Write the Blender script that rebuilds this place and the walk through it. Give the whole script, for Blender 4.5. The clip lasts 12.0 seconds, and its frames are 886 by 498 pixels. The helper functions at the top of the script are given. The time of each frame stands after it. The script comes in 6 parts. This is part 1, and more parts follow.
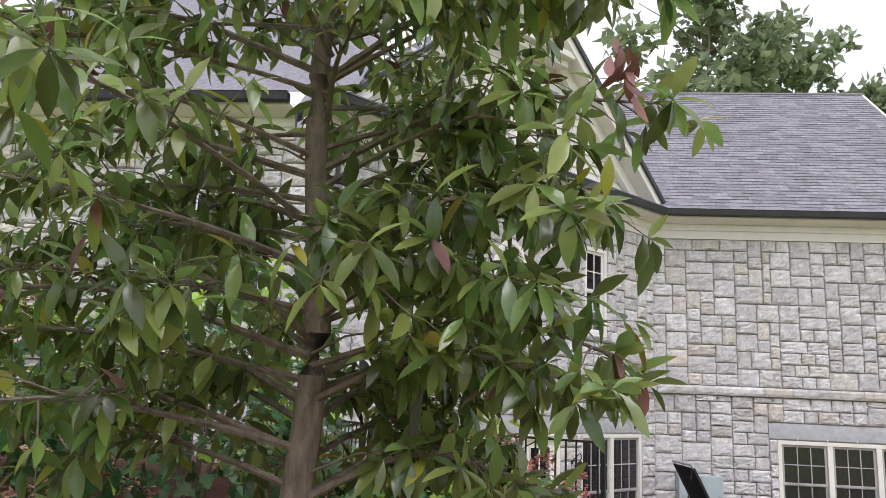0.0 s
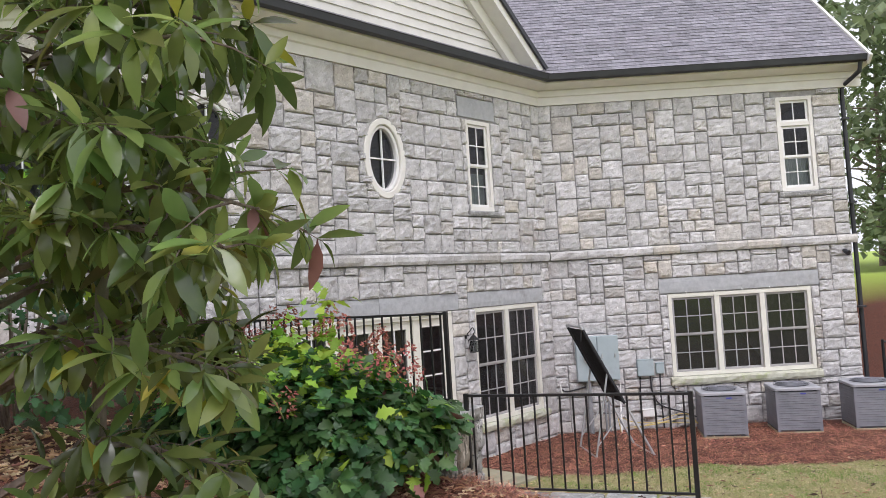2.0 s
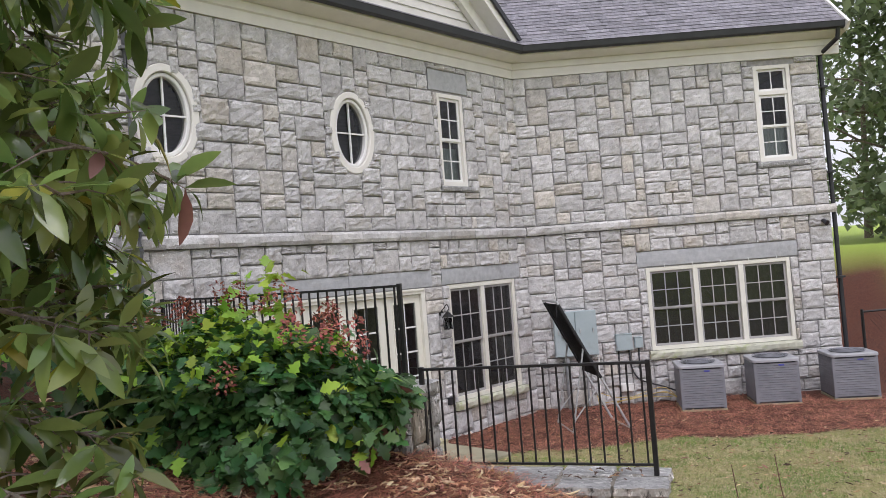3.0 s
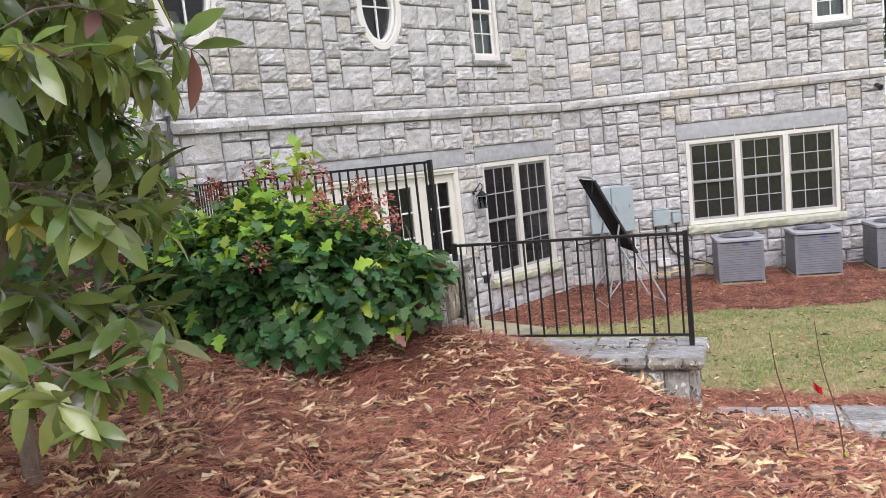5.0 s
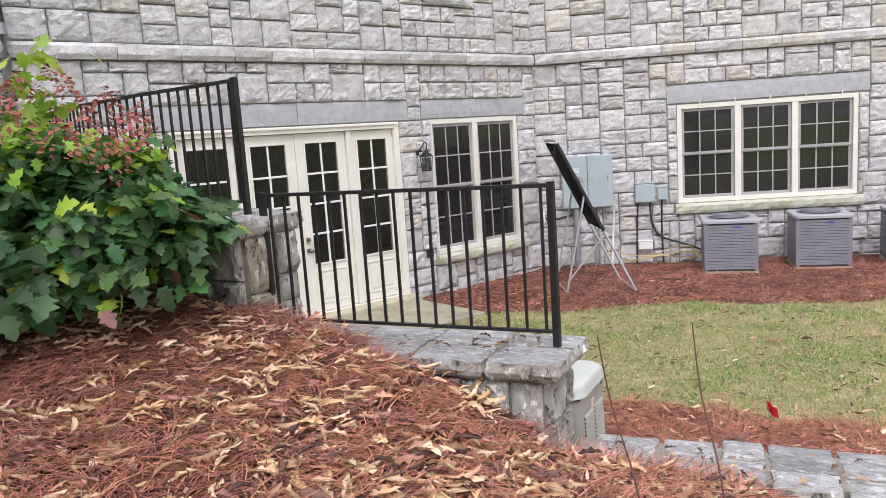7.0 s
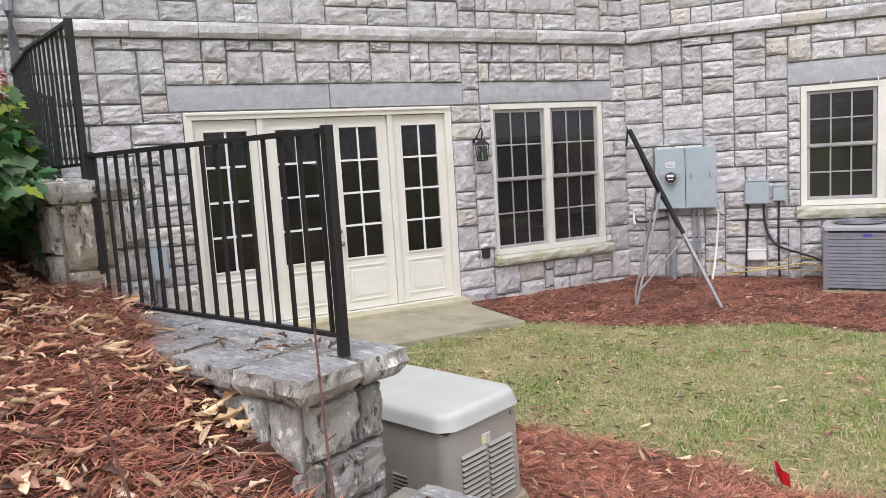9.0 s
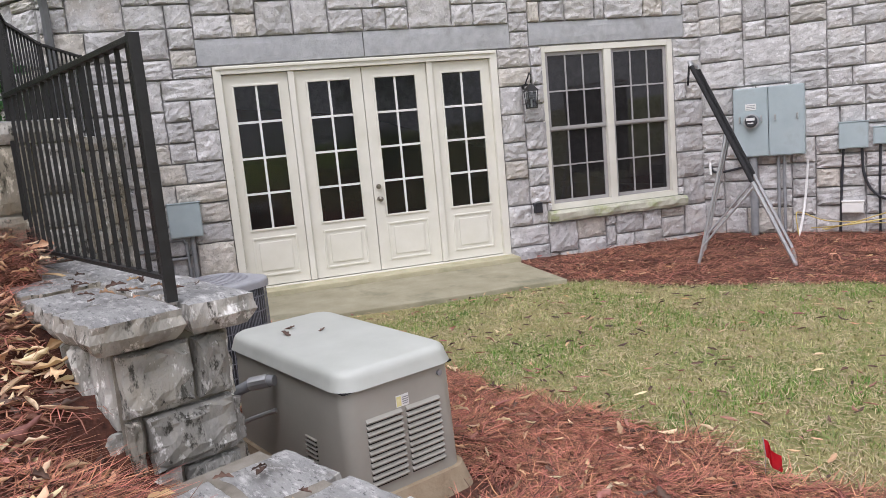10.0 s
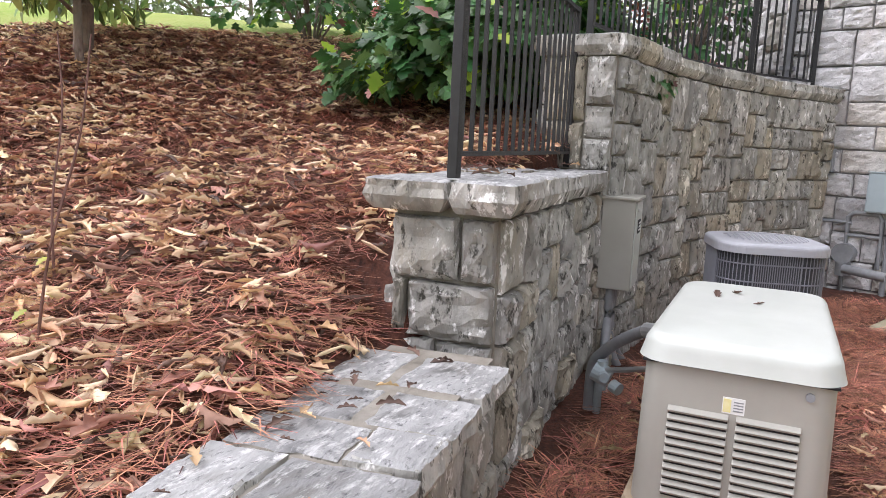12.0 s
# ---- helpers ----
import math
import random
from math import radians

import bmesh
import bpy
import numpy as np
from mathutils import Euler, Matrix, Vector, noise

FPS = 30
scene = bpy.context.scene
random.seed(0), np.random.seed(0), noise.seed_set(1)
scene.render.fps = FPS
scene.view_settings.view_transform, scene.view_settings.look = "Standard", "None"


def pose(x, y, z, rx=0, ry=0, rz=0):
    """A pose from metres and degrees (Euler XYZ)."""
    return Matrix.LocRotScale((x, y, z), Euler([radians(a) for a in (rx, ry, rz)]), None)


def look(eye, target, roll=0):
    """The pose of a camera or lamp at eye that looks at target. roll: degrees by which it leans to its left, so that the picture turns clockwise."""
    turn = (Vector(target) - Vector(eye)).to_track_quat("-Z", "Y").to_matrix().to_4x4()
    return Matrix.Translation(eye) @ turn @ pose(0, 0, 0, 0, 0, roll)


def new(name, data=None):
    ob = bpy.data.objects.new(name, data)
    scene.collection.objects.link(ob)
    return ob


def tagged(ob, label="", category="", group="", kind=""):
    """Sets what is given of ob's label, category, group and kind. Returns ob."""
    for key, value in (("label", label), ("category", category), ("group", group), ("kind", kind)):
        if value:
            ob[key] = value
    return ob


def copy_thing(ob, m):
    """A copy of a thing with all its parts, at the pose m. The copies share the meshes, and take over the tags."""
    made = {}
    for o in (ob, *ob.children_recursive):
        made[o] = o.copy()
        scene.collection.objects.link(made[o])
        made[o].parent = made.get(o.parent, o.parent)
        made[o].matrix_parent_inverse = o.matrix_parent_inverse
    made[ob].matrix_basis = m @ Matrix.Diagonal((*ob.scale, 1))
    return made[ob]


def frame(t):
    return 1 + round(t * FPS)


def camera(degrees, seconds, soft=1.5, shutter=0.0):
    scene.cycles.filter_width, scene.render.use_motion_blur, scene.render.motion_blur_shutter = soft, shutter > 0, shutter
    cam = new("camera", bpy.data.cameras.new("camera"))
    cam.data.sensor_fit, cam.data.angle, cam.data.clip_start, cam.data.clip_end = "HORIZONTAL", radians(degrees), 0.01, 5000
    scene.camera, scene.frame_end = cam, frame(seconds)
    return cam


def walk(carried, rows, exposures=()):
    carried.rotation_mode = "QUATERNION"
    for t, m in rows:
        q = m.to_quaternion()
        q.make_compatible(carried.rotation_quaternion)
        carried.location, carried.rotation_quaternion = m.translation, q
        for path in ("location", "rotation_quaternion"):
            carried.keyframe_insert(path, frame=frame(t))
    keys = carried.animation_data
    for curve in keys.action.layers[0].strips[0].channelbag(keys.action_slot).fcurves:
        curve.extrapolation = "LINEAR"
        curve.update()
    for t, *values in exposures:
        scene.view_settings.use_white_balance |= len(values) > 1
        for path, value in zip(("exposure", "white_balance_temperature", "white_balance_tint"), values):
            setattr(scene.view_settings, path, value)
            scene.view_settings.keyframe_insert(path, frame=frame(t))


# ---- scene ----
cam = camera(61.8, 12.0, soft=0.6)
PATH = [
    (0.0, (1.060, 0.410, 3.210), (0.083, 2.110, 3.605), 2.5),
    (0.5, (1.348, 0.691, 3.14), (0.352, 2.376, 3.553), 3.1),
    (0.8, (1.493, 0.793, 3.135), (0.492, 2.488, 3.485), 0.8),
    (1, (1.566, 0.861, 3.139), (0.568, 2.574, 3.399), -1.2),
    (1.5, (1.692, 0.982, 3.146), (0.796, 2.767, 3.26), -3.7),
    (2, (1.79, 1.223, 3.104), (0.94, 3.03, 3.208), -3.5),
    (2.5, (1.942, 1.44, 3.003), (1.1, 3.251, 3.123), -4.2),
    (3, (2.016, 1.564, 2.98), (1.179, 3.379, 3.035), -4.5),
    (3.2, (2.034, 1.558, 2.972), (1.189, 3.37, 2.969), -4.6),
    (4.8, (2.0, 1.564, 2.932), (1.062, 3.319, 2.733), -5.8),
    (5, (1.99, 1.675, 2.911), (1.049, 3.422, 2.661), -6.1),
    (5.5, (1.993, 2.139, 2.784), (1.063, 3.879, 2.456), -6.2),
    (6, (2.134, 2.677, 2.659), (1.209, 4.42, 2.336), -5.3),
    (6.5, (2.308, 3.278, 2.526), (1.391, 5.029, 2.223), -4.2),
    (7, (2.504, 3.867, 2.408), (1.476, 5.557, 2.112), -3.9),
    (7.2, (2.585, 4.041, 2.4), (1.471, 5.672, 2.087), -3.9),
    (9, (3.308, 5.85, 1.977), (1.889, 7.239, 1.74), -3.5),
    (9.5, (3.482, 6.381, 1.851), (2.029, 7.719, 1.534), -3.9),
    (10, (3.591, 6.922, 1.713), (1.962, 8.041, 1.41), -5.2),
    (10.5, (3.594, 7.409, 1.525), (1.806, 8.094, 0.947), -5.5),
    (11, (3.541, 7.864, 1.411), (1.646, 7.942, 0.777), -4.2),
    (11.5, (3.467, 8.295, 1.317), (1.627, 7.693, 0.813), -1.5),
    (12, (3.301, 8.746, 1.368), (1.541, 7.844, 1.068), 2.7),
]
walk(cam, [(t, look(eye, target, roll)) for t, eye, target, roll in PATH], exposures=[(t, stops, 6200, 18) for t, stops in ((0.0, 0.3), (0.5, 0.1), (1.0, 0.2), (1.5, 0.4), (2.0, 0.3), (3.0, 0.1), (5.0, 0.5), (5.5, 0.7), (6.5, 0.6), (9.0, 0.5), (10.0, 0.35), (11.0, 0.5), (11.5, 0.65), (12.0, 0.93))])

# ---- light: an overcast day ----
world = bpy.data.worlds.new("overcast_sky")
scene.world = world
world.use_nodes = True
wn = world.node_tree.nodes
wl = world.node_tree.links
sky = wn.new("ShaderNodeTexSky")
sky.sky_type, sky.sun_disc = "NISHITA", False
sky.sun_elevation, sky.sun_rotation = radians(52), radians(150)
sky.dust_density, sky.air_density = 5.0, 1.0
grey = wn.new("ShaderNodeHueSaturation")
grey.inputs["Saturation"].default_value = 0.32
wl.new(sky.outputs[0], grey.inputs["Color"])
cloud = wn.new("ShaderNodeMix")   # cloud cover evens the sky out
cloud.data_type = "RGBA"
cloud.inputs[0].default_value = 0.7
cloud.inputs[7].default_value = (7.0, 7.15, 7.4, 1)
wl.new(grey.outputs[0], cloud.inputs[6])
wl.new(cloud.outputs[2], wn["Background"].inputs[0])
wn["Background"].inputs[1].default_value = 0.15
sun_data = bpy.data.lights.new("sun", "SUN")
sun_data.energy, sun_data.angle, sun_data.color = 1.3, radians(40), (1.0, 0.98, 0.96)
sun = new("sun", sun_data)
sun.matrix_world = look((0, 0, 30), (-6, 12, 8))


# ---- materials ----
def material(name, low, high, scale=6.0, rough=0.8, bump=0.3, fine=40.0, metal=0.0, vary=0.0, stain=None, stain_scale=1.5,
             stain_from=0.55, coat=0.0, through_light=0.0, spec=0.5, squash=(1, 1, 1), hue=0.0, speck=None, speck2=None, odd=None):
    """A grained surface: two colours mixed by noise in world space, an optional stain, and fine relief."""
    m = bpy.data.materials.new(name)
    m.use_nodes = True
    n, l = m.node_tree.nodes, m.node_tree.links
    b = n["Principled BSDF"]
    b.inputs["Roughness"].default_value, b.inputs["Metallic"].default_value = rough, metal
    b.inputs["Coat Weight"].default_value = coat
    b.inputs["Specular IOR Level"].default_value = spec
    geo = n.new("ShaderNodeNewGeometry")
    mp = n.new("ShaderNodeMapping")
    mp.inputs["Scale"].default_value = squash
    l.new(geo.outputs["Position"], mp.inputs["Vector"])

    def nz(s, detail=5.0, r=0.6):
        t = n.new("ShaderNodeTexNoise")
        t.inputs["Scale"].default_value, t.inputs["Detail"].default_value, t.inputs["Roughness"].default_value = s, detail, r
        l.new(mp.outputs[0], t.inputs["Vector"])
        return t.outputs["Fac"]

    def ramp(fac, a, z):
        r = n.new("ShaderNodeMapRange")
        r.inputs["From Min"].default_value, r.inputs["From Max"].default_value = a, z
        l.new(fac, r.inputs["Value"])
        return r.outputs[0]

    def mix(fac, a, z):
        x = n.new("ShaderNodeMix")
        x.data_type = "RGBA"
        l.new(fac, x.inputs[0])
        for sock, v in ((x.inputs[6], a), (x.inputs[7], z)):
            if isinstance(v, tuple):
                sock.default_value = (*v, 1)
            else:
                l.new(v, sock)
        return x.outputs[2]

    col = mix(ramp(nz(scale), 0.3, 0.7), low, high)
    if stain:
        col = mix(ramp(nz(stain_scale, 6.0, 0.65), stain_from, stain_from + 0.2), col, stain)
    for sp in (speck, speck2):
        if sp:   # colour, scale, where it begins, how soft
            col = mix(ramp(nz(sp[1], 4.0, 0.75), sp[2], sp[2] + sp[3]), col, sp[0])
    if vary or hue:
        info = n.new("ShaderNodeObjectInfo")
        add = n.new("ShaderNodeMath")
        add.operation = "ADD"
        l.new(info.outputs["Random"], add.inputs[0])
        l.new(geo.outputs["Random Per Island"], add.inputs[1])
        fr = n.new("ShaderNodeMath")
        fr.operation = "FRACT"
        l.new(add.outputs[0], fr.inputs[0])
        hs = n.new("ShaderNodeHueSaturation")
        rv = n.new("ShaderNodeMapRange")
        rv.inputs["To Min"].default_value, rv.inputs["To Max"].default_value = 1 - vary, 1 + vary
        l.new(fr.outputs[0], rv.inputs["Value"])
        l.new(rv.outputs[0], hs.inputs["Value"])
        if hue:
            mul = n.new("ShaderNodeMath")
            mul.operation = "MULTIPLY"
            mul.inputs[1].default_value = 7.31
            l.new(fr.outputs[0], mul.inputs[0])
            f2 = n.new("ShaderNodeMath")
            f2.operation = "FRACT"
            l.new(mul.outputs[0], f2.inputs[0])
            rh = n.new("ShaderNodeMapRange")
            rh.inputs["To Min"].default_value, rh.inputs["To Max"].default_value = 0.5 - hue, 0.5 + hue
            l.new(f2.outputs[0], rh.inputs["Value"])
            l.new(rh.outputs[0], hs.inputs["Hue"])
        l.new(col, hs.inputs["Color"])
        col = hs.outputs[0]
        if odd:   # a share of the pieces leans to another colour
            m2 = n.new("ShaderNodeMath")
            m2.operation = "MULTIPLY"
            m2.inputs[1].default_value = 13.7
            l.new(fr.outputs[0], m2.inputs[0])
            f3 = n.new("ShaderNodeMath")
            f3.operation = "FRACT"
            l.new(m2.outputs[0], f3.inputs[0])
            tint = n.new("ShaderNodeMix")
            tint.data_type, tint.blend_type = "RGBA", "MULTIPLY"
            l.new(ramp(f3.outputs[0], 1 - odd[1], 1 - odd[1] * 0.3), tint.inputs[0])
            l.new(col, tint.inputs[6])
            tint.inputs[7].default_value = (*odd[0], 1)
            col = tint.outputs[2]
    l.new(col, b.inputs["Base Color"])
    if bump:
        bp = n.new("ShaderNodeBump")
        bp.inputs["Strength"].default_value, bp.inputs["Distance"].default_value = bump, 0.02
        l.new(nz(fine, 6.0, 0.7), bp.inputs["Height"])
        l.new(bp.outputs[0], b.inputs["Normal"])
    if through_light:
        tr = n.new("ShaderNodeBsdfTranslucent")
        l.new(col, tr.inputs["Color"])
        ms = n.new("ShaderNodeMixShader")
        ms.inputs[0].default_value = through_light
        l.new(b.outputs[0], ms.inputs[1])
        l.new(tr.outputs[0], ms.inputs[2])
        l.new(ms.outputs[0], n["Material Output"].inputs["Surface"])
    return m


STONE = material("granite_ashlar", (0.4, 0.392, 0.39), (0.64, 0.63, 0.625), 7, 0.85, 1.0, 22, vary=0.15, hue=0.016,
                 stain=(0.44, 0.4, 0.36), stain_scale=1.3, stain_from=0.56,
                 speck=((0.24, 0.235, 0.23), 34, 0.56, 0.16), speck2=((0.74, 0.73, 0.73), 21, 0.58, 0.1), odd=((1.0, 0.955, 0.87), 0.22))
MORTAR = material("lime_mortar", (0.27, 0.265, 0.26), (0.4, 0.39, 0.385), 12, 0.95, 0.5, 60)
RUBBLE = material("weathered_granite", (0.2, 0.195, 0.173), (0.51, 0.497, 0.458), 12, 0.88, 1.0, 26, vary=0.25, hue=0.012, squash=(1, 1, 0.5),
                  stain=(0.2, 0.17, 0.115), stain_scale=3, stain_from=0.53,
                  speck=((0.06, 0.058, 0.048), 17, 0.55, 0.09), speck2=((0.72, 0.71, 0.68), 15, 0.57, 0.07), odd=((1.0, 0.93, 0.8), 0.35))
RUBBLE_MORTAR = material("damp_mortar", (0.19, 0.17, 0.135), (0.34, 0.315, 0.27), 8, 0.95, 0.7, 40)
CAPSTONE = material("banded_cap_granite", (0.25, 0.25, 0.245), (0.45, 0.45, 0.44), 10, 0.8, 1.0, 48, vary=0.24, hue=0.008, squash=(0.5, 1.25, 1),
                    stain=(0.19, 0.18, 0.16), stain_scale=6, stain_from=0.54,
                    speck=((0.13, 0.13, 0.128), 46, 0.55, 0.12), speck2=((0.62, 0.615, 0.6), 26, 0.52, 0.14))
LINTEL = material("bluish_lintel_stone", (0.36, 0.37, 0.385), (0.47, 0.48, 0.49), 10, 0.85, 0.5, 40, stain=(0.3, 0.3, 0.3), stain_scale=3)
SILL = material("mossy_sill_stone", (0.42, 0.42, 0.33), (0.6, 0.6, 0.5), 8, 0.85, 0.6, 35, stain=(0.36, 0.4, 0.2), stain_scale=5, stain_from=0.5)
CREAM = material("cream_paint", (0.68, 0.665, 0.58), (0.76, 0.745, 0.67), 3, 0.5, 0.06, 60)
TRIM = material("white_trim_paint", (0.7, 0.68, 0.63), (0.78, 0.76, 0.71), 3, 0.55, 0.06, 60)
SASH = material("white_sash_paint", (0.72, 0.72, 0.7), (0.8, 0.8, 0.78), 4, 0.5, 0.05, 60)
GREY_SASH = material("grey_screen_frame", (0.3, 0.29, 0.29), (0.4, 0.39, 0.38), 4, 0.6, 0.05, 60)
SIDING = material("pale_lap_siding", (0.6, 0.58, 0.54), (0.7, 0.68, 0.64), 2, 0.6, 0.1, 50)
SHINGLE = material("slate_grey_shingle", (0.17, 0.165, 0.185), (0.29, 0.28, 0.31), 14, 0.92, 0.6, 90, vary=0.22, hue=0.02)
GUTTER = material("black_gutter", (0.02, 0.021, 0.026), (0.035, 0.036, 0.042), 3, 0.45, 0.05, 40)
IRON = material("black_wrought_iron", (0.006, 0.006, 0.0065), (0.014, 0.014, 0.014), 20, 0.5, 0.2, 90)
CONCRETE = material("mossy_concrete", (0.38, 0.35, 0.22), (0.52, 0.485, 0.34), 4, 0.9, 0.4, 60, stain=(0.3, 0.31, 0.2), stain_scale=2.5)
SHUTTER = material("charcoal_shutter", (0.05, 0.055, 0.06), (0.08, 0.085, 0.09), 5, 0.5, 0.05, 50)
BARK = material("magnolia_bark", (0.14, 0.1, 0.08), (0.3, 0.24, 0.2), 22, 0.9, 0.9, 45, stain=(0.2, 0.22, 0.16), stain_scale=4, squash=(1, 1, 0.4))
MAGNOLIA = material("magnolia_leaf", (0.14, 0.215, 0.062), (0.27, 0.34, 0.1), 3, 0.2, 0.0, vary=0.65, hue=0.032, through_light=0.5, spec=0.9, coat=0.25)
MAGNOLIA_OLD = material("yellowing_leaf", (0.25, 0.26, 0.03), (0.4, 0.36, 0.05), 3, 0.4, 0.0, vary=0.3, hue=0.02, through_light=0.3)
MAGNOLIA_DEAD = material("russet_leaf", (0.16, 0.07, 0.06), (0.26, 0.12, 0.1), 5, 0.6, 0.0, vary=0.35, through_light=0.1)
OAKLEAF = material("oakleaf_hydrangea_leaf", (0.035, 0.1, 0.032), (0.09, 0.2, 0.055), 4, 0.34, 0.2, 60, vary=0.45, hue=0.03, through_light=0.25)
LIME_LEAF = material("young_lime_leaf", (0.26, 0.45, 0.04), (0.4, 0.56, 0.07), 4, 0.45, 0.1, 60, vary=0.3, hue=0.025, through_light=0.35)
PANICLE = material("faded_panicle", (0.26, 0.07, 0.05), (0.42, 0.16, 0.12), 30, 0.8, 0.0, vary=0.4, hue=0.02, through_light=0.15)
# distance haze is put into this pale leaf colour
FAR_LEAF = material("haze_paled_foliage", (0.17, 0.22, 0.12), (0.32, 0.38, 0.22), 0.6, 0.7, 0.0, vary=0.4, hue=0.02, through_light=0.4)
TAN_LEAF = material("dry_tan_leaf", (0.47, 0.28, 0.155), (0.72, 0.5, 0.3), 14, 0.7, 0.15, 60, vary=0.35, hue=0.02, through_light=0.12)
PALE_LEAF = material("bleached_leaf", (0.66, 0.5, 0.3), (0.86, 0.7, 0.47), 14, 0.65, 0.15, 60, vary=0.2, hue=0.02, through_light=0.12)
BROWN_LEAF = material("pinkish_brown_leaf", (0.27, 0.12, 0.085), (0.46, 0.24, 0.18), 14, 0.7, 0.15, 60, vary=0.35, hue=0.02, through_light=0.1)
DARK_LEAF = material("rotting_leaf", (0.06, 0.035, 0.025), (0.15, 0.085, 0.06), 12, 0.7, 0.1, 60, vary=0.4)
NEEDLE = material("pine_straw", (0.2, 0.068, 0.044), (0.57, 0.255, 0.16), 16, 0.55, 0.0, vary=0.8, hue=0.022)
BLADE = material("grass_blade", (0.15, 0.26, 0.04), (0.56, 0.49, 0.25), 3.2, 0.6, 0.0, vary=0.4, hue=0.025, through_light=0.2,
                 stain=(0.4, 0.31, 0.18), stain_scale=1.7, stain_from=0.52, speck=((0.62, 0.54, 0.32), 9, 0.55, 0.12), speck2=((0.16, 0.3, 0.04), 5, 0.6, 0.1))

FRESH = material("fresh_grass_blade", (0.09, 0.22, 0.025), (0.2, 0.36, 0.05), 4, 0.55, 0.0, vary=0.3, hue=0.02, through_light=0.25)
THATCH = material("dry_thatch", (0.34, 0.27, 0.15), (0.6, 0.5, 0.31), 9, 0.7, 0.0, vary=0.4, hue=0.02)

# ---- helpers for building ----
def flat(name, verts, faces, mat, parent=None, label="", smooth=False):
    me = bpy.data.meshes.new(name)
    me.from_pydata([tuple(v) for v in verts], [], faces)
    me.materials.append(mat)
    if smooth:
        me.polygons.foreach_set("use_smooth", [True] * len(me.polygons))
    ob = new(name, me)
    if parent:
        ob.parent = parent
    return tagged(ob, label)


def part(name, bm, mat, parent=None, label="", smooth=False):
    """Links a bmesh as one mesh object under a thing or a part."""
    bmesh.ops.recalc_face_normals(bm, faces=bm.faces[:])
    me = bpy.data.meshes.new(name)
    bm.to_mesh(me)
    bm.free()
    me.materials.append(mat)
    if smooth:
        me.polygons.foreach_set("use_smooth", [True] * len(me.polygons))
        me.set_sharp_from_angle(angle=radians(38))
    ob = new(name, me)
    if parent:
        ob.parent = parent
    return tagged(ob, label)


def thing(name, m, label, category, group="", kind=""):
    ob = new(name)
    ob.matrix_world = m
    ob.empty_display_size = 0.1
    return tagged(ob, label, category, group, kind)


def cuboid(bm, x0, x1, y0, y1, z0, z1, bevel=0.0, m=None):
    got = bmesh.ops.create_cube(bm, size=1)["verts"]
    for v in got:
        v.co = Vector(((x0 + x1) / 2 + v.co.x * (x1 - x0), (y0 + y1) / 2 + v.co.y * (y1 - y0), (z0 + z1) / 2 + v.co.z * (z1 - z0)))
    if bevel:
        edges = list({e for v in got for e in v.link_edges})
        res = bmesh.ops.bevel(bm, geom=edges, offset=bevel, segments=2, affect="EDGES", profile=0.6)
        got = list({v for f in res["faces"] for v in f.verts} | {v for v in got if v.is_valid})
    if m:
        bmesh.ops.transform(bm, matrix=m, verts=got)
    return got


def bar(bm, a, b, r=0.01, sides=8, r2=None):
    """A round bar from a to b."""
    a, b = Vector(a), Vector(b)
    d = b - a
    got = bmesh.ops.create_cone(bm, cap_ends=True, segments=sides, radius1=r, radius2=r if r2 is None else r2, depth=d.length)["verts"]
    m = Matrix.Translation((a + b) / 2) @ d.to_track_quat("Z", "Y").to_matrix().to_4x4()
    bmesh.ops.transform(bm, matrix=m, verts=got)


def tube(bm, points, r=0.02, sides=8, ends=None):
    """A round tube along points; ends: the radius at each point."""
    pts = [Vector(p) for p in points]
    rings = []
    for i, p in enumerate(pts):
        d = (pts[min(i + 1, len(pts) - 1)] - pts[max(i - 1, 0)]).normalized()
        q = d.to_track_quat("Z", "Y").to_matrix()
        rad = ends[i] if ends else r
        rings.append([bm.verts.new(p + q @ Vector((math.cos(k * 2 * math.pi / sides) * rad, math.sin(k * 2 * math.pi / sides) * rad, 0))) for k in range(sides)])
    for s, e in zip(rings, rings[1:]):
        for k in range(sides):
            bm.faces.new((s[k], s[(k + 1) % sides], e[(k + 1) % sides], e[k]))
    bm.faces.new(rings[0][::-1])
    bm.faces.new(rings[-1])


def bend(points, steps=6):
    """A smooth line through points."""
    p = [Vector(q) for q in points]
    p = [2 * p[0] - p[1]] + p + [2 * p[-1] - p[-2]]
    out = []
    for i in range(1, len(p) - 2):
        for k in range(steps):
            t = k / steps
            out.append(0.5 * (2 * p[i] + (p[i + 1] - p[i - 1]) * t + (2 * p[i - 1] - 5 * p[i] + 4 * p[i + 1] - p[i + 2]) * t * t
                              + (3 * p[i] - p[i - 1] - 3 * p[i + 1] + p[i + 2]) * t ** 3))
    return out + [p[-2]]


# ---- the ground ----
CORNER = (-2.72, 15.7)
WALL_A = pose(*CORNER, 0, 0, 0, 71)         # x runs to the inner corner at 0, outwards is -y
WALL_B = pose(*CORNER, 0, 0, 0, 24.5)       # x runs from the inner corner at 0
A_LEN, B_LEN, STONE_TOP = 7.95, 6.15, 6.68
LEFT_END = WALL_A @ Vector((-A_LEN, 0, 0))
WALL_Z = pose(LEFT_END.x, LEFT_END.y, 0, 0, 0, 24.5)   # x runs left as negative
RETAIN = [(-5.3, 8.6), (-4.2, 8.02), (-3.1, 7.64), (-2.1, 7.45), (-1.1, 7.36), (0.98, 7.54), (1.1, 7.58), (2.95, 7.93)]


def smooth(a, b, x):
    t = min(1, max(0, (x - a) / (b - a)))
    return t * t * (3 - 2 * t)


